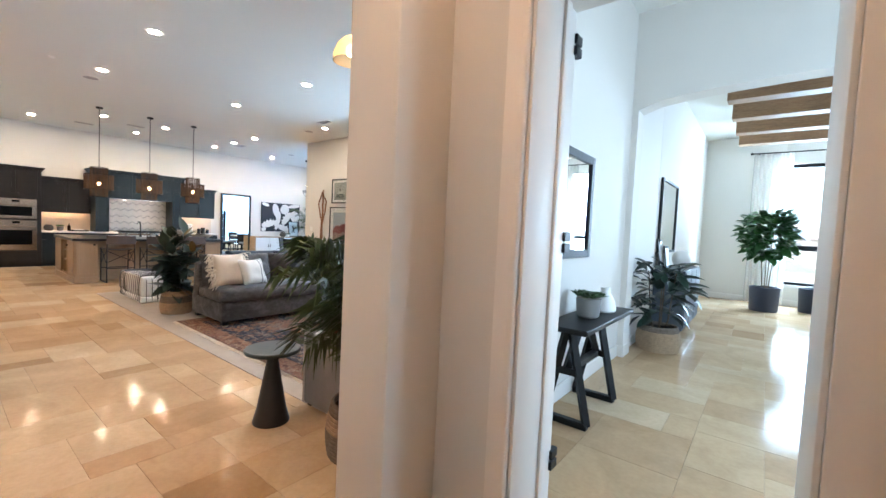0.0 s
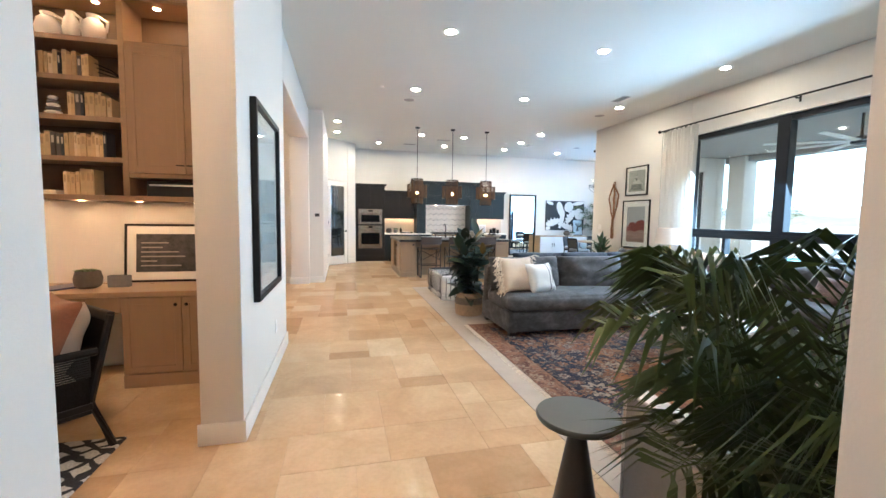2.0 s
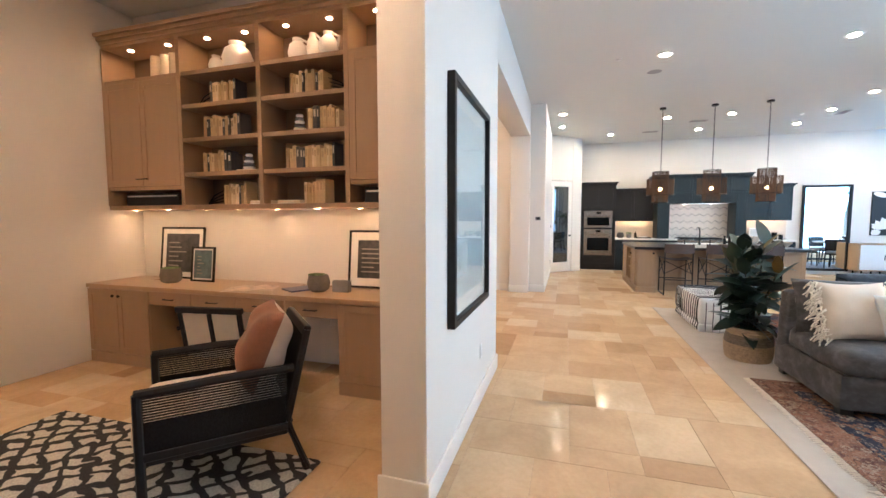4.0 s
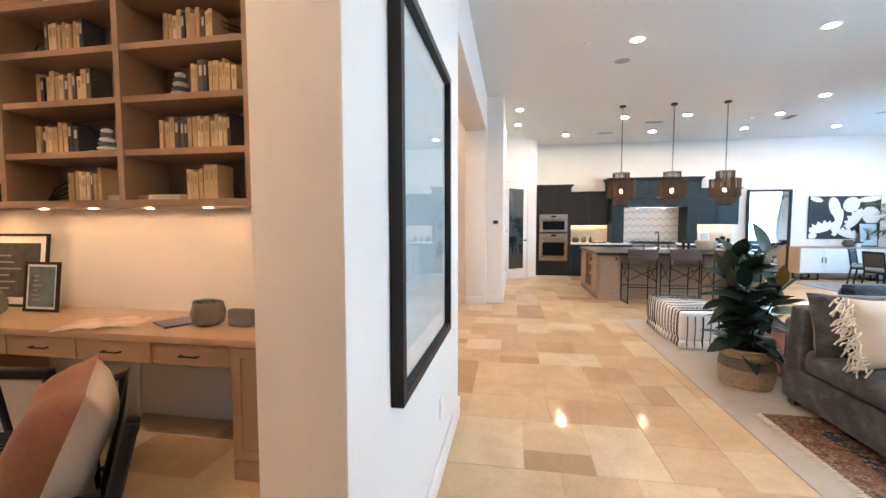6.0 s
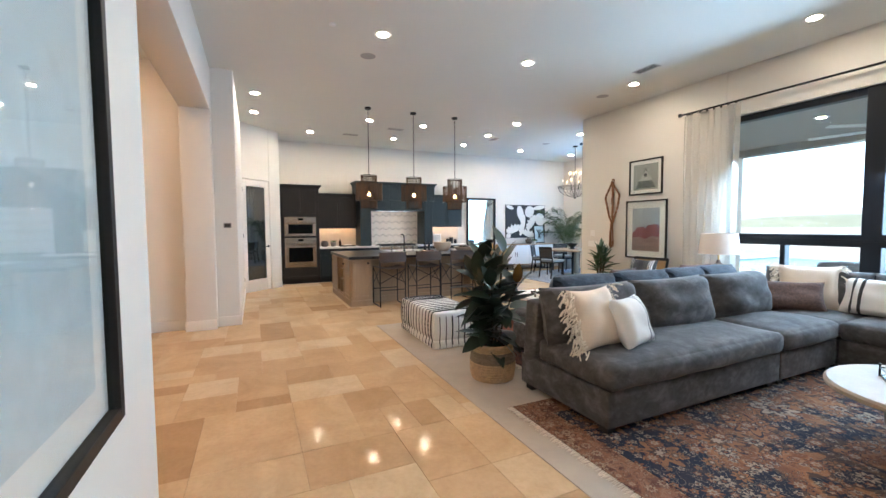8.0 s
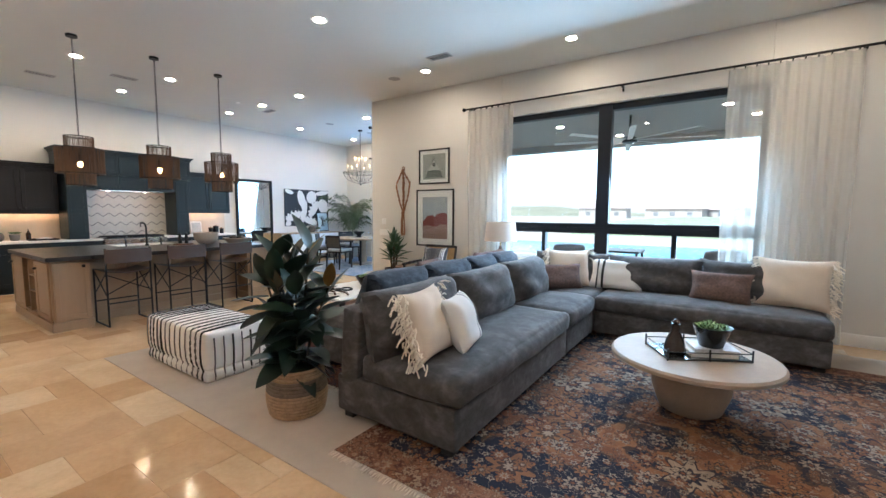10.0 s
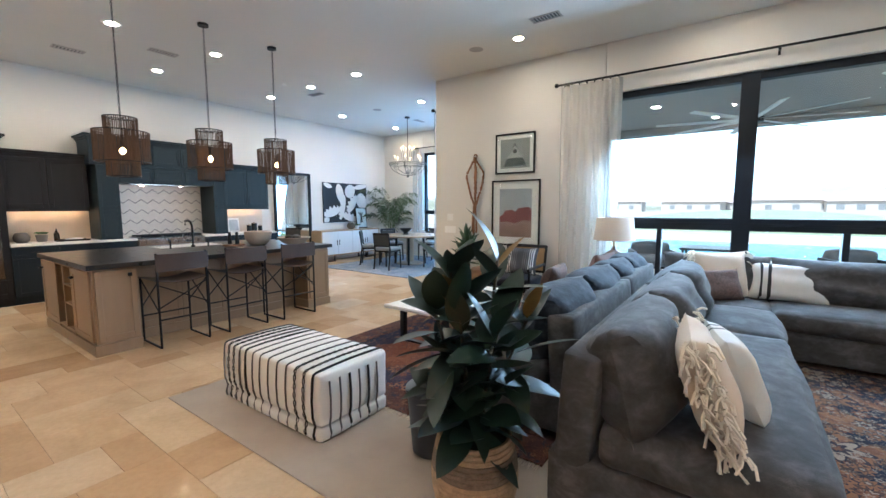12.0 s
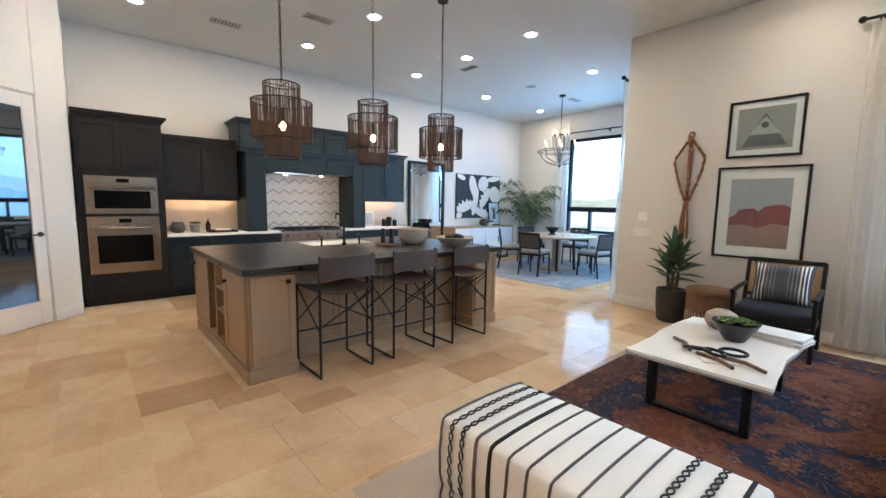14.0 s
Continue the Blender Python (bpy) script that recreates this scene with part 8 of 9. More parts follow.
def barrel_chair():
    """Black cane-sided tub chair; front looks along -y before it is turned."""
    c = thing("armchair", "black cane-sided wooden armchair with a cream seat", "armchair", pose(-3.76, -1.35, 0.021, 0, 0, 46))
    w, d = 0.66, 0.66
    cane = plain("black_cane", (0.009, 0.008, 0.008), 0.7, spec=0.12, var=0.5, scale=60, bump=0.6, bscale=120)
    for x in (-w / 2, w / 2):
        bm = bmesh.new()
        tube(bm, [(x, -d / 2, 0), (x, -d / 2, 0.60)], 0.022, 8)
        part("leg", bm, BLACKWOOD, c)
        bm = bmesh.new()
        tube(bm, [(x * 0.92, d / 2 + 0.10, 0), (x * 0.92, d / 2, 0.30), (x * 0.9, d / 2 + 0.12, 0.80)], 0.022, 8)
        part("leg", bm, BLACKWOOD, c)
        bm = bmesh.new()
        tube(bm, [(x, -d / 2 - 0.01, 0.60), (x, 0, 0.61), (x * 0.93, d / 2 + 0.04, 0.60)], 0.024, 8)
        part("arm", bm, BLACKWOOD, c)
        part("lower_rail", boxes((x - 0.015, x + 0.015, -d / 2, d / 2, 0.27, 0.31), bevel=0.004), BLACKWOOD, c)
        pn = part("side_panel", boxes((x - 0.004, x + 0.004, -d / 2 + 0.02, d / 2 - 0.01, 0.31, 0.46)), cane, c)
        for k in range(9):
            bm = bmesh.new()
            z = 0.47 + 0.0135 * k
            tube(bm, [(x, -d / 2 + 0.01, z), (x, d / 2, z)], 0.0056, 5)
            part("slat", bm, BLACKWOOD, pn)
    part("seat_frame", boxes((-w / 2, w / 2, -d / 2, d / 2, 0.24, 0.29), bevel=0.006), BLACKWOOD, c)
    part("seat", soft_block(w - 0.05, d, 0.15, 0.025, 6), CREAM, c, at=pose(0, -0.03, 0.29))
    part("top_rail", boxes((-w / 2 + 0.03, w / 2 - 0.03, -0.02, 0.02, 0, 0.06), bevel=0.01, seg=2), BLACKWOOD, c, at=pose(0, d / 2 + 0.115, 0.76, -12))
    part("back_panel", boxes((-w / 2 + 0.04, w / 2 - 0.04, -0.008, 0.008, 0, 0.44), bevel=0.002), cane, c, at=pose(0, d / 2 + 0.02, 0.33, -12))


barrel_chair()
TAN = plain("tan_leather", (0.21, 0.085, 0.045), 0.45, var=0.25, scale=7, bump=0.2, bscale=70)
pl = cushion(0.50, 0.48, pose(-3.87, -1.23, 0.47, -22, 0, 46), CREAM, "tan leather and cream cushion on the black armchair", 14, t=0.24)
bm = throw_pillow(0.505, 0.485, 0.248, 14)
bmesh.ops.delete(bm, geom=[f for f in bm.faces if f.calc_center_median().y > 0], context="FACES")
part("front_panel", bm, TAN, pl, "tan leather front", smooth=True)

# ---- entry room ----
BEAM = wood("beam_oak", (0.36, 0.22, 0.12), 0.6, "x", 0.25)
for y in (6.35, 7.5, 8.65, 9.8, 10.95):
    structure("ceiling_beam", boxes((-0.55, 3.0, y, y + 0.26, 3.55, 3.85), bevel=0.01), BEAM, "tan wooden ceiling beam in the entry room", "beam")


def trestle_console():
    c = thing("console_table", "black wooden trestle console table against the wall", "table", pose(-1.26, 3.0, 0))
    part("tabletop", boxes((0, 0.36, -0.05, 1.25, 0.72, 0.76), bevel=0.006), BLACKWOOD, c)
    for y in (-0.04, 0.64):
        for a, b in (((0.20, y + 0.12, 0.72), (0.35, y + 0.12, 0.03)), ((0.16, y + 0.12, 0.72), (0.02, y + 0.12, 0.03)), ((0.18, y + 0.12, 0.42), (0.18, y + (0.36 if y < 0.3 else -0.12), 0.71))):
            bm = bmesh.new()
            tube(bm, [a, b], 0.034, 4)
            part("leg", bm, BLACKWOOD, c)
        part("foot_rail", boxes((0.0, 0.36, y + 0.09, y + 0.15, 0, 0.05), bevel=0.006), BLACKWOOD, c)
        part("cross_rail", boxes((0.08, 0.28, y + 0.10, y + 0.14, 0.38, 0.43), bevel=0.004), BLACKWOOD, c)
    part("stretcher", boxes((0.15, 0.21, 0.1, 0.76, 0.38, 0.43), bevel=0.005), BLACKWOOD, c)


trestle_console()
vs = thing("vase", "white ceramic bottle vase on the console", "vase", pose(-1.06, 3.86, 0.761))
part("body", lathe([(0.08, 0), (0.10, 0.02), (0.085, 0.1), (0.04, 0.18), (0.045, 0.22), (0.035, 0.22), (0, 0.15)], 24), WHITE, vs)
hp = thing("potted_plant", "small green plant in a grey pot on the console", "plant", pose(-1.08, 3.48, 0.761))
part("pot", lathe([(0.07, 0), (0.09, 0.02), (0.10, 0.16), (0.09, 0.16), (0, 0.13)], 24), plain("grey_pot", (0.22, 0.21, 0.20)), hp)
succulents(hp, 0.09, 0.17, 14, 17, (0.08, 0.15, 0.06), 0.08)
wall_mirror("wall_mirror", pose(-1.288, 3.02, 1.24), 0.92, 0.92, "square dark-framed wall mirror over the console", 0.07, 0.04)
wall_mirror("wall_mirror", pose(-1.288, 7.15, 1.22), 1.4, 1.18, "dark-framed rectangular wall mirror over the cabinet", 0.04, 0.04)
cb = thing("cabinet", "dark blue-grey drawer cabinet under the mirror", "cabinet", pose(-1.27, 7.0, 0))
part("body", boxes((0, 0.42, 0, 1.7, 0.08, 0.98), bevel=0.006), plain("slate_lacquer", (0.05, 0.06, 0.075), 0.45, var=0.15), cb)
for i in range(3):
    for k in range(3):
        part("drawer", boxes((0.42, 0.435, 0.03 + 0.56 * i, 0.55 + 0.56 * i, 0.12 + 0.285 * k, 0.385 + 0.285 * k), bevel=0.003), plain("slate_lacquer", (0.05, 0.06, 0.075)), cb)
vs = thing("vase", "round white ceramic vase on the cabinet", "vase", pose(-1.05, 8.0, 0.981))
bm = bmesh.new()
ball(bm, 0, 0, 0.14, 0.15)
part("body", bm, WHITE, vs)
for k in range(2):
    p = thing("framed_picture", "framed print leaning on the cabinet wall", "picture", pose(-1.22 + 0.06 * k, 7.08 + 0.15 * k, 0.981, 0, -8, 0))
    part("picture_frame", boxes((0, 0.02, 0, 0.34, 0, 0.46 - 0.1 * k), bevel=0.003), BLACKWOOD, p)
    part("print", boxes((0.02, 0.022, 0.04, 0.30, 0.04, 0.42 - 0.1 * k)), WHITE, p)


def bushy(at, label, pot, stem_h, r, n, leaf, seed, base=0.5):
    """A leafy pot plant: stems and a ragged crown of single leaves."""
    p = thing("potted_plant", label, "plant", at)
    pot(p)
    rnd = random.Random(seed)
    for k in range(4):
        a = k * 1.7
        bm = bmesh.new()
        tube(bm, [(0.03 * math.cos(a), 0.03 * math.sin(a), 0.2), (0.1 * math.cos(a), 0.1 * math.sin(a), base), (0.5 * r * math.cos(a), 0.5 * r * math.sin(a), stem_h)], 0.012, 6, 0.5)
        part("stem", bm, plain("bark", (0.10, 0.07, 0.045)), p)
    for i in range(n):
        a, h = rnd.uniform(0, 6.28), rnd.random()
        rr = r * (0.35 + 0.65 * math.sin(math.pi * (0.12 + 0.8 * h))) * rnd.uniform(0.35, 1)
        q = pose(rr * math.cos(a), rr * math.sin(a), base + (stem_h - base + 0.12) * h, rnd.uniform(-25, 25), rnd.uniform(-50, 35), math.degrees(a) + rnd.uniform(-30, 30)) @ Matrix.Scale(rnd.uniform(0.7, 1.15), 4)
        share("leaf", leaf, p, q)
    return p


FIG = plain("fig_leaf", (0.045, 0.13, 0.035), 0.35, var=0.4, scale=8, random_tone=0.45)


def navy_pot(p):
    part("pot", lathe([(0.24, 0), (0.25, 0.02), (0.27, 0.52), (0.25, 0.52), (0.24, 0.45), (0, 0.44)], 28), plain("navy_pot", (0.02, 0.027, 0.05), 0.5, var=0.15), p)


def low_basket(p):
    basket(p, 0.24, 0.32, [(SEAGRASS, 0.8), (SEAGRASS_GREY, 0.2)], 0.12)


bushy(pose(0.1, 11.25, 0), "leafy fiddle-leaf fig tree in a navy pot", navy_pot, 1.98, 0.50, 430, leaf_mesh("leaf", 0.24, 0.16, FIG, 0.25, 0.15), 41, 1.15)
bushy(pose(-0.98, 6.0, 0), "dark green leafy plant in a coiled basket", low_basket, 1.02, 0.32, 110, leaf_mesh("leaf", 0.24, 0.12, LEAF, 0.2, 0.15), 42, 0.38)
np2 = thing("planter", "low navy planter beside the entry window", "planter", pose(0.95, 11.9, 0))
navy_pot(np2)
rod(-0.35, 2.8, 3.62, pose(0, 12.612, 0))
curtain("curtain", -0.3, 0.45, 0.02, 3.6, pose(0, 12.612, 0), 7, 0.04, 8)
curtain("curtain", 2.1, 2.75, 0.02, 3.6, pose(0, 12.612, 0), 7, 0.04, 9)
# small hanging lamp with an amber glass dome beside the wall end
def dome_pendant():
    c = thing("pendant_lamp", "small pendant lamp with an amber glass dome, switched on", "lamp", pose(-2.245, 1.87, 0))
    brass = plain("brass", (0.5, 0.33, 0.14), 0.35, 1.0)
    amber, at_, ab_ = shader("amber_glass")
    lit = node(at_, "ShaderNodeBsdfTranslucent", Color=(1.0, 0.80, 0.55, 1))
    clear = node(at_, "ShaderNodeBsdfTransparent", Color=(1.0, 0.86, 0.66, 1))
    mx = at_.nodes.new("ShaderNodeMixShader")
    at_.links.new(lit.outputs[0], mx.inputs[1])
    at_.links.new(clear.outputs[0], mx.inputs[2])
    at_.links.new(mx.outputs[0], at_.nodes["Material Output"].inputs[0])
    bm = bmesh.new()
    cylinder(bm, 0, 0, H - 0.03, H, 0.07)
    part("canopy", bm, brass, c)
    part("stem", tube(bmesh.new(), [(0, 0, H - 0.03), (0, 0, 2.70)], 0.007, 8), brass, c)
    part("dome", lathe([(0.125, -0.07), (0.12, -0.02), (0.096, 0.04), (0.05, 0.085), (0.02, 0.095), (0.018, 0.09), (0.046, 0.08), (0.092, 0.036), (0.116, -0.02), (0.121, -0.07)], 28, caps=False), amber, c, "amber glass dome", at=pose(0, 0, 2.61))
    bm = bmesh.new()
    ball(bm, 0, 0, 2.61, 0.04)
    part("bulb", bm, glow("dome_glow", (1.0, 0.70, 0.42), 16), c)


dome_pendant()

# ---- outdoors ----
gm = plain("desert_ground", (0.38, 0.35, 0.30), 0.95, var=0.2, scale=0.4, bump=0.3, bscale=8)
bm = bmesh.new()
bmesh.ops.create_grid(bm, x_segments=2, y_segments=2, size=900, matrix=Matrix.Translation((0, 0, -0.16)))
structure("ground", bm, gm, "pale desert ground reaching to the horizon", "ground")
structure("patio_floor", boxes((-10.0, 3.0, 7.02, 11.6, -0.15, -0.02), (-18, -4.6, 11.6, 14.6, -0.15, -0.03)), plain("patio_stone", (0.33, 0.31, 0.28), 0.7, var=0.1, scale=2), "pale stone covered patio floor", "patio")
structure("patio_ceiling", boxes((-10.05, -1.5, 7.02, 10.9, 3.12, 3.4), (-10.05, -1.5, 10.6, 10.9, 2.98, 3.12)), plain("patio_soffit", (0.30, 0.29, 0.28), 0.85, var=0.04), "grey plastered patio ceiling", "ceiling")
wall("patio_pier", [(-2.1, -1.5, 10.5, 10.9, -0.1, 3.12), (-9.85, -9.4, 10.5, 10.9, -0.1, 3.12)], "plastered patio pier")
water, wt_, wb = shader("pool_water")
wb.inputs["Base Color"].default_value = (0.03, 0.36, 0.60, 1)
wb.inputs["Roughness"].default_value = 0.15
wb.inputs["Specular IOR Level"].default_value = 0.12
relief(wt_, wb, noise_tex(wt_, coords(wt_), 3), 0.3, 0.03)
structure("water", boxes((-14.0, 2.0, 15.0, 22.0, -0.155, -0.08)), water, "clear blue swimming pool water", "pool")
structure("pool_coping", boxes((-14.4, 2.4, 14.6, 15.0, -0.155, -0.04), (-14.4, 2.4, 22.0, 22.4, -0.155, -0.04), (-14.4, -14.0, 15.0, 22.0, -0.155, -0.04), (2.0, 2.4, 15.0, 22.0, -0.155, -0.04)), plain("coping", (0.60, 0.56, 0.50), 0.7, var=0.06), "pale stone pool edge", "pool edge")
structure("lawn", boxes((-4.6, 6, 12.0, 14.4, -0.158, -0.025)), plain("lawn_green", (0.10, 0.20, 0.04), 0.95, var=0.3, scale=3, bump=0.6, bscale=60), "bright green lawn strip before the pool", "lawn")
structure("garden_wall", boxes((-40, 30, 30.5, 30.8, -0.2, 1.15), (-14, 2.4, 22.4, 22.8, -0.2, 0.30)), plain("block_wall", (0.62, 0.58, 0.52), 0.9, var=0.06, scale=2), "low pale block garden wall", "wall")
bm = bmesh.new()
ball(bm, -5.0, 26.6, -0.2, 1.0, 7.5, 3.2, 1.5, 40, 20)
structure("garden_mound", bm, plain("mound_green", (0.34, 0.40, 0.26), 0.95, var=0.15, scale=2, bump=0.4, bscale=40), "low pale-green grass mound behind the pool", "mound")


bm = bmesh.new()
bmesh.ops.create_grid(bm, x_segments=2, y_segments=2, size=880, matrix=Matrix.Translation((0, 860, 700)) @ Matrix.Rotation(radians(90), 4, "X"))
structure("backdrop", bm, glow("bright_haze", (0.72, 0.89, 1.0), 1.15), "bright hazy sky beyond the hills", "sky")


def patio_fan():
    f = thing("ceiling_fan", "patio ceiling fan with long pale blades", "fan", pose(-5.67, 8.26, 0))
    bm = bmesh.new()
    tube(bm, [(0, 0, 3.12), (0, 0, 2.76)], 0.02, 8)
    part("downrod", bm, BLACK, f)
    part("hub", lathe([(0.03, 2.64), (0.12, 2.66), (0.13, 2.72), (0.05, 2.77)], 20), BLACK, f)
    for k in range(8):
        part("blade", boxes((0.1, 1.25, -0.045, 0.045, -0.006, 0.006), bevel=0.004), plain("fan_blade", (0.60, 0.62, 0.62), 0.5, var=0.05), f, at=pose(0, 0, 2.70, 10, 0, 45 * k + 12))


patio_fan()
for x, y in ((-7.0, 8.6), (-4.3, 8.3), (-3.9, 9.3), (-6.2, 10.1)):
    copy_thing(can, pose(x, y, 3.12))


def hills(name, y, x0, x1, h, seed, mat, label):
    bm = bmesh.new()
    n = 60
    rows = []
    for j in range(5):
        row = []
        for i in range(n + 1):
            x = x0 + (x1 - x0) * i / n
            k = noise.noise(Vector((i * 0.16 + seed, seed, 0))) + 0.4 * noise.noise(Vector((i * 0.5, seed, 2)))
            z = max(0.3, h * (0.55 + 0.55 * k)) * math.sin(math.pi * 0.5 * j / 4) - 2
            row.append(bm.verts.new((x, y + 25 * j, z)))
        rows.append(row)
    for a, b in zip(rows, rows[1:]):
        for i in range(n):
            bm.faces.new((a[i], a[i + 1], b[i + 1], b[i]))
    structure(name, bm, mat, label, "hills", smooth=True)


# The far ridge carries its haze in a pale grey colour.
hills("backdrop", 420, -900, 500, 34, 3.0, plain("hill_far_hazed", (0.42, 0.41, 0.41), 1.0, var=0.15, scale=0.02, bump=0.0), "desert hills on the horizon, greyed for haze")
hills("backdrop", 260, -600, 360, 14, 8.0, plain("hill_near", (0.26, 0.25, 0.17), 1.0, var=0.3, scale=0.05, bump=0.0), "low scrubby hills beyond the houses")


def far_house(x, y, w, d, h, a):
    hs = thing("house", "low stucco house with a tile roof, paled for haze", "house", pose(x, y, -0.2, 0, 0, a), group="houses beyond the garden")
    # Wall, roof and window colours are paled to paint in distance haze.
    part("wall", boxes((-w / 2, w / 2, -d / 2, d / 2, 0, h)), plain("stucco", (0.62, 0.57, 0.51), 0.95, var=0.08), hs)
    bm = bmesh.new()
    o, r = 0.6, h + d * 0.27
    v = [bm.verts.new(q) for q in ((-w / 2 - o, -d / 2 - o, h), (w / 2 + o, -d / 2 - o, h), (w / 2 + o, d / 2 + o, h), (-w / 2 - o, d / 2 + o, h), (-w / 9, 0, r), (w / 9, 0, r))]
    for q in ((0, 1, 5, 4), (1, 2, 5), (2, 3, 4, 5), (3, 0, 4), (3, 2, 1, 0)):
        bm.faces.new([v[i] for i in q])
    part("roof", bm, plain("hazed_roof_tile", (0.58, 0.46, 0.43), 0.9, var=0.15), hs)
    for k in (-0.3, 0.0, 0.3):
        part("window", boxes((w * k - 0.7, w * k + 0.7, -d / 2 - 0.05, -d / 2, 1.0, 2.3)), plain("hazed_far_glass", (0.28, 0.29, 0.30), 0.3), hs)


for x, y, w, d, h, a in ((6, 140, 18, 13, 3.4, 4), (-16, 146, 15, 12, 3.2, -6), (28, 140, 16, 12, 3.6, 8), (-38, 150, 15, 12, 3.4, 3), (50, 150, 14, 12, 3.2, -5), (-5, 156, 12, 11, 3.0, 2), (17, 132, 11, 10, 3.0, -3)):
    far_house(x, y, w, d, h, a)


def far_tree(x, y, h, r, seed):
    t = thing("tree", "desert tree with an open green crown", "tree", pose(x, y, -0.16), group="garden trees")
    rnd = random.Random(seed)
    bm = bmesh.new()
    tube(bm, [(0, 0, 0), (0.05, 0.03, h * 0.35), (0.0, 0.1, h * 0.6)], 0.12, 7, 0.5)
    for k in range(7):
        a = k * 0.9
        tube(bm, [(0.02, 0.05, h * (0.35 + 0.03 * k)), (r * 0.7 * math.cos(a), r * 0.7 * math.sin(a), h * (0.6 + 0.05 * k))], 0.05, 5, 0.3)
    part("trunk", bm, plain("bark", (0.10, 0.07, 0.045)), t)
    bm = bmesh.new()
    for i in range(900):
        a, b = rnd.uniform(0, 6.28), rnd.uniform(-0.6, 1)
        q = Vector((math.cos(a), math.sin(a), 0)) * r * math.sqrt(max(0.05, 1 - b * b)) * rnd.uniform(0.5, 1.1) + Vector((0, 0, h * 0.72 + b * h * 0.28))
        u = Vector((rnd.uniform(-1, 1), rnd.uniform(-1, 1), rnd.uniform(-1, 1))) * 0.12
        w = Vector((rnd.uniform(-1, 1), rnd.uniform(-1, 1), rnd.uniform(-1, 1))) * 0.10
        bm.faces.new([bm.verts.new(c) for c in (q - u, q + w, q + u, q - w)])
    part("crown", bm, plain("tree_leaf", (0.10, 0.14, 0.06), 0.8, var=0.4, scale=3), t)


for i, (x, y, h, r) in enumerate(((24, 80, 6.5, 2.4), (-62, 84, 5.0, 3.0), (-80, 88, 5.0, 3.4))):
    far_tree(x, y, h, r, 50 + i)


def lounger(x, y):
    s = thing("patio_chair", "grey cushioned patio chair with a black frame", "chair", pose(x, y, -0.02, 0, 0, 20), group="patio chairs")
    part("frame", boxes((-0.4, 0.4, -0.4, 0.4, 0.28, 0.33), (-0.4, -0.35, -0.4, 0.4, 0.33, 0.6), (0.35, 0.4, -0.4, 0.4, 0.33, 0.6), bevel=0.006), BLACK, s)
    for a in (-0.37, 0.37):
        for b in (-0.37, 0.37):
            part("leg", boxes((a - 0.025, a + 0.025, b - 0.025, b + 0.025, 0, 0.28)), BLACK, s)
    part("seat", soft_block(0.68, 0.7, 0.16, 0.03, 4), INKGREY, s, at=pose(0, 0, 0.33))
    part("backrest", soft_block(0.68, 0.14, 0.34, 0.03, 4), INKGREY, s, at=pose(0, 0.34, 0.40, 12))


lounger(-7.1, 9.8)
lounger(-4.1, 9.9)
pt = thing("patio_table", "black metal outdoor table", "table", pose(-6.1, 9.7, -0.02))
part("tabletop", boxes((-0.5, 0.5, -0.4, 0.4, 0.68, 0.72), bevel=0.006), BLACK, pt)
for a in (-0.45, 0.45):
    for b in (-0.35, 0.35):
        part("leg", boxes((a - 0.02, a + 0.02, b - 0.02, b + 0.02, 0, 0.68)), BLACK, pt)

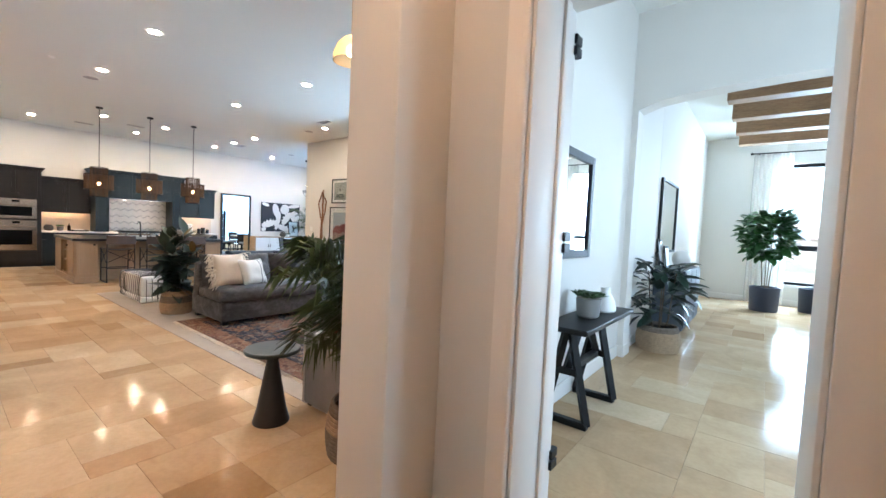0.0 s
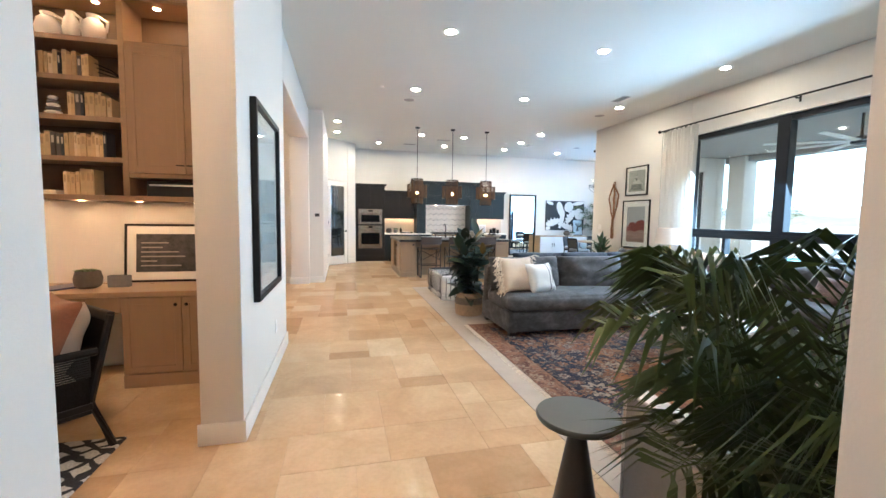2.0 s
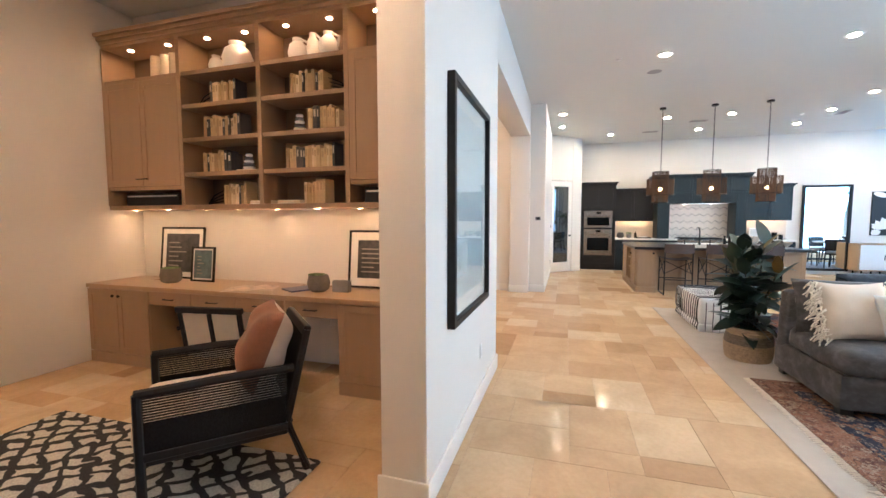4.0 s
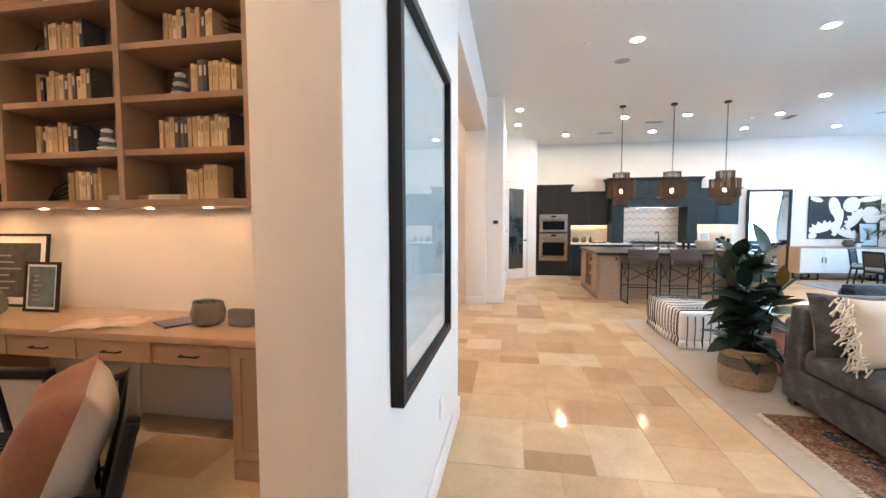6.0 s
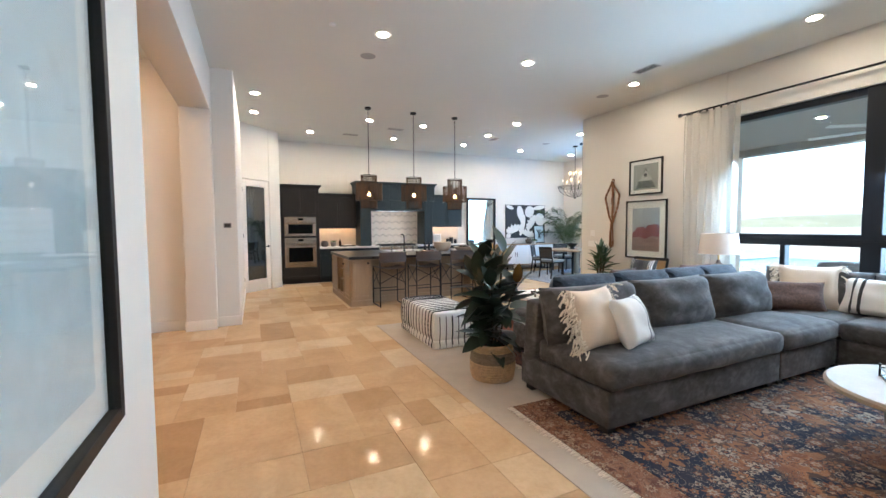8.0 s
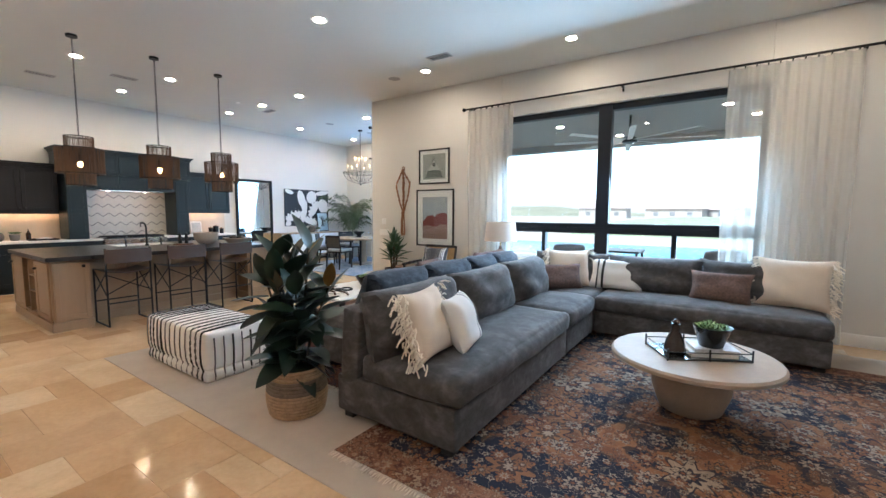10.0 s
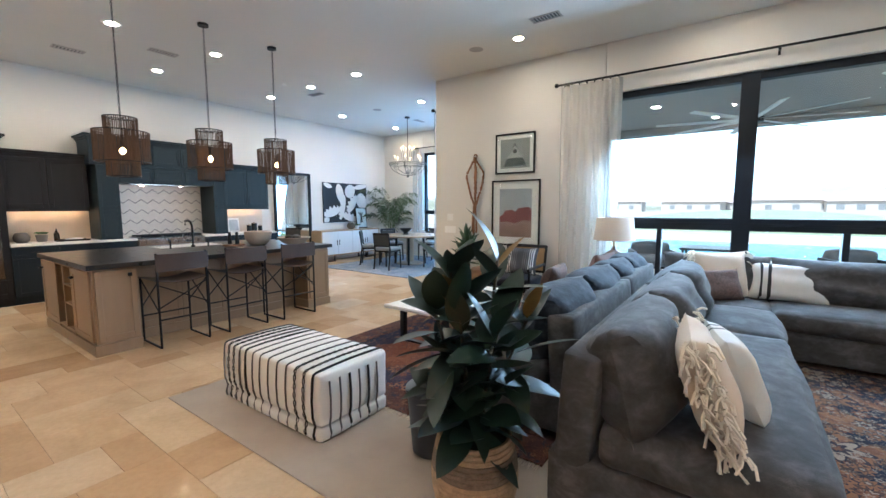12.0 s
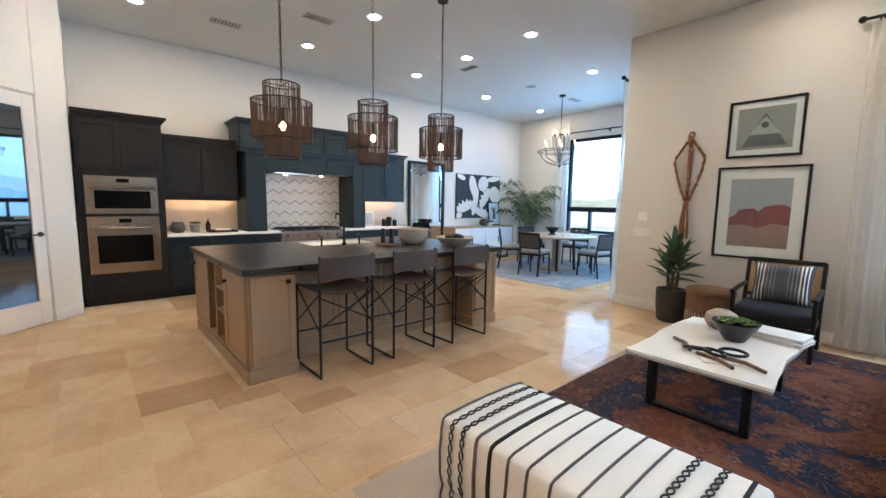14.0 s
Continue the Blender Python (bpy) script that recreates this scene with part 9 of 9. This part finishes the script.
# ---- floor tiles ----
def lay_tiles():
    """Mixed-size rectangular stone tiles on an eight-inch grid, with narrow joints."""
    cell, joint, depth = 0.2045, 0.0022, 0.012
    rnd = random.Random(77)
    zones = [(-14.35, 2.9, -0.07, 6.74), (-14.9, -10.3, 6.74, 10.3), (-10.2, 2.9, -4.05, -0.07), (-1.27, 2.9, 2.02, 12.6)]
    x0, y0 = -15.0, -4.3
    nx, ny = int(18.2 / cell), int(17.2 / cell)

    def inside(i, j):
        x, y = x0 + (i + 0.5) * cell, y0 + (j + 0.5) * cell
        return any(a <= x <= b and c <= y <= d for a, b, c, d in zones)

    free = {(i, j) for i in range(nx) for j in range(ny) if inside(i, j)}
    sizes = [(3, 2), (2, 3), (2, 2), (3, 3), (3, 2), (2, 3), (4, 2), (2, 2), (3, 2), (4, 3), (2, 1)]
    stone = travertine()
    meshes, rest, near = {}, bmesh.new(), []
    floor = bpy.data.objects["floor"]

    def tile_bm(bm, w, d, x=0.0, y=0.0):
        b = 0.0008
        lo = [bm.verts.new(c) for c in ((x, y, -depth), (x + w, y, -depth), (x + w, y + d, -depth), (x, y + d, -depth))]
        mid = [bm.verts.new(c) for c in ((x, y, -b), (x + w, y, -b), (x + w, y + d, -b), (x, y + d, -b))]
        hi = [bm.verts.new(c) for c in ((x + b, y + b, 0), (x + w - b, y + b, 0), (x + w - b, y + d - b, 0), (x + b, y + d - b, 0))]
        for p, q in ((lo, mid), (mid, hi)):
            for k in range(4):
                bm.faces.new((p[k], p[(k + 1) % 4], q[(k + 1) % 4], q[k]))
        bm.faces.new(hi)

    for j in range(ny):
        for i in range(nx):
            if (i, j) not in free:
                continue
            rnd.shuffle(sizes)
            for w, d in sizes + [(2, 1), (1, 2), (1, 1)]:
                cells = [(i + a, j + b) for a in range(w) for b in range(d)]
                if all(c in free for c in cells):
                    break
            free -= set(cells)
            x, y = x0 + i * cell, y0 + j * cell
            W_, D_ = w * cell - joint, d * cell - joint
            cx, cy = x + W_ / 2, y + D_ / 2
            under = -9.2 < cx < -2.4 and 2.0 < cy < 6.2
            if len(near) < 300 and not under and -12.5 < cx < -2.2 and -0.1 < cy < 3.4:
                near.append((w, d, x, y, W_, D_))
            else:
                tile_bm(rest, W_, D_, x, y)
    for w, d, x, y, W_, D_ in near:
        if (w, d) not in meshes:
            bm = bmesh.new()
            tile_bm(bm, W_, D_)
            meshes[w, d] = mesh_of("tile", bm, stone, False)
        share("tile", meshes[w, d], floor, pose(x, y, 0))
    ob = part("tiles", rest, stone, floor, smooth=False)
    tagged(ob, kind="stuff")


lay_tiles()
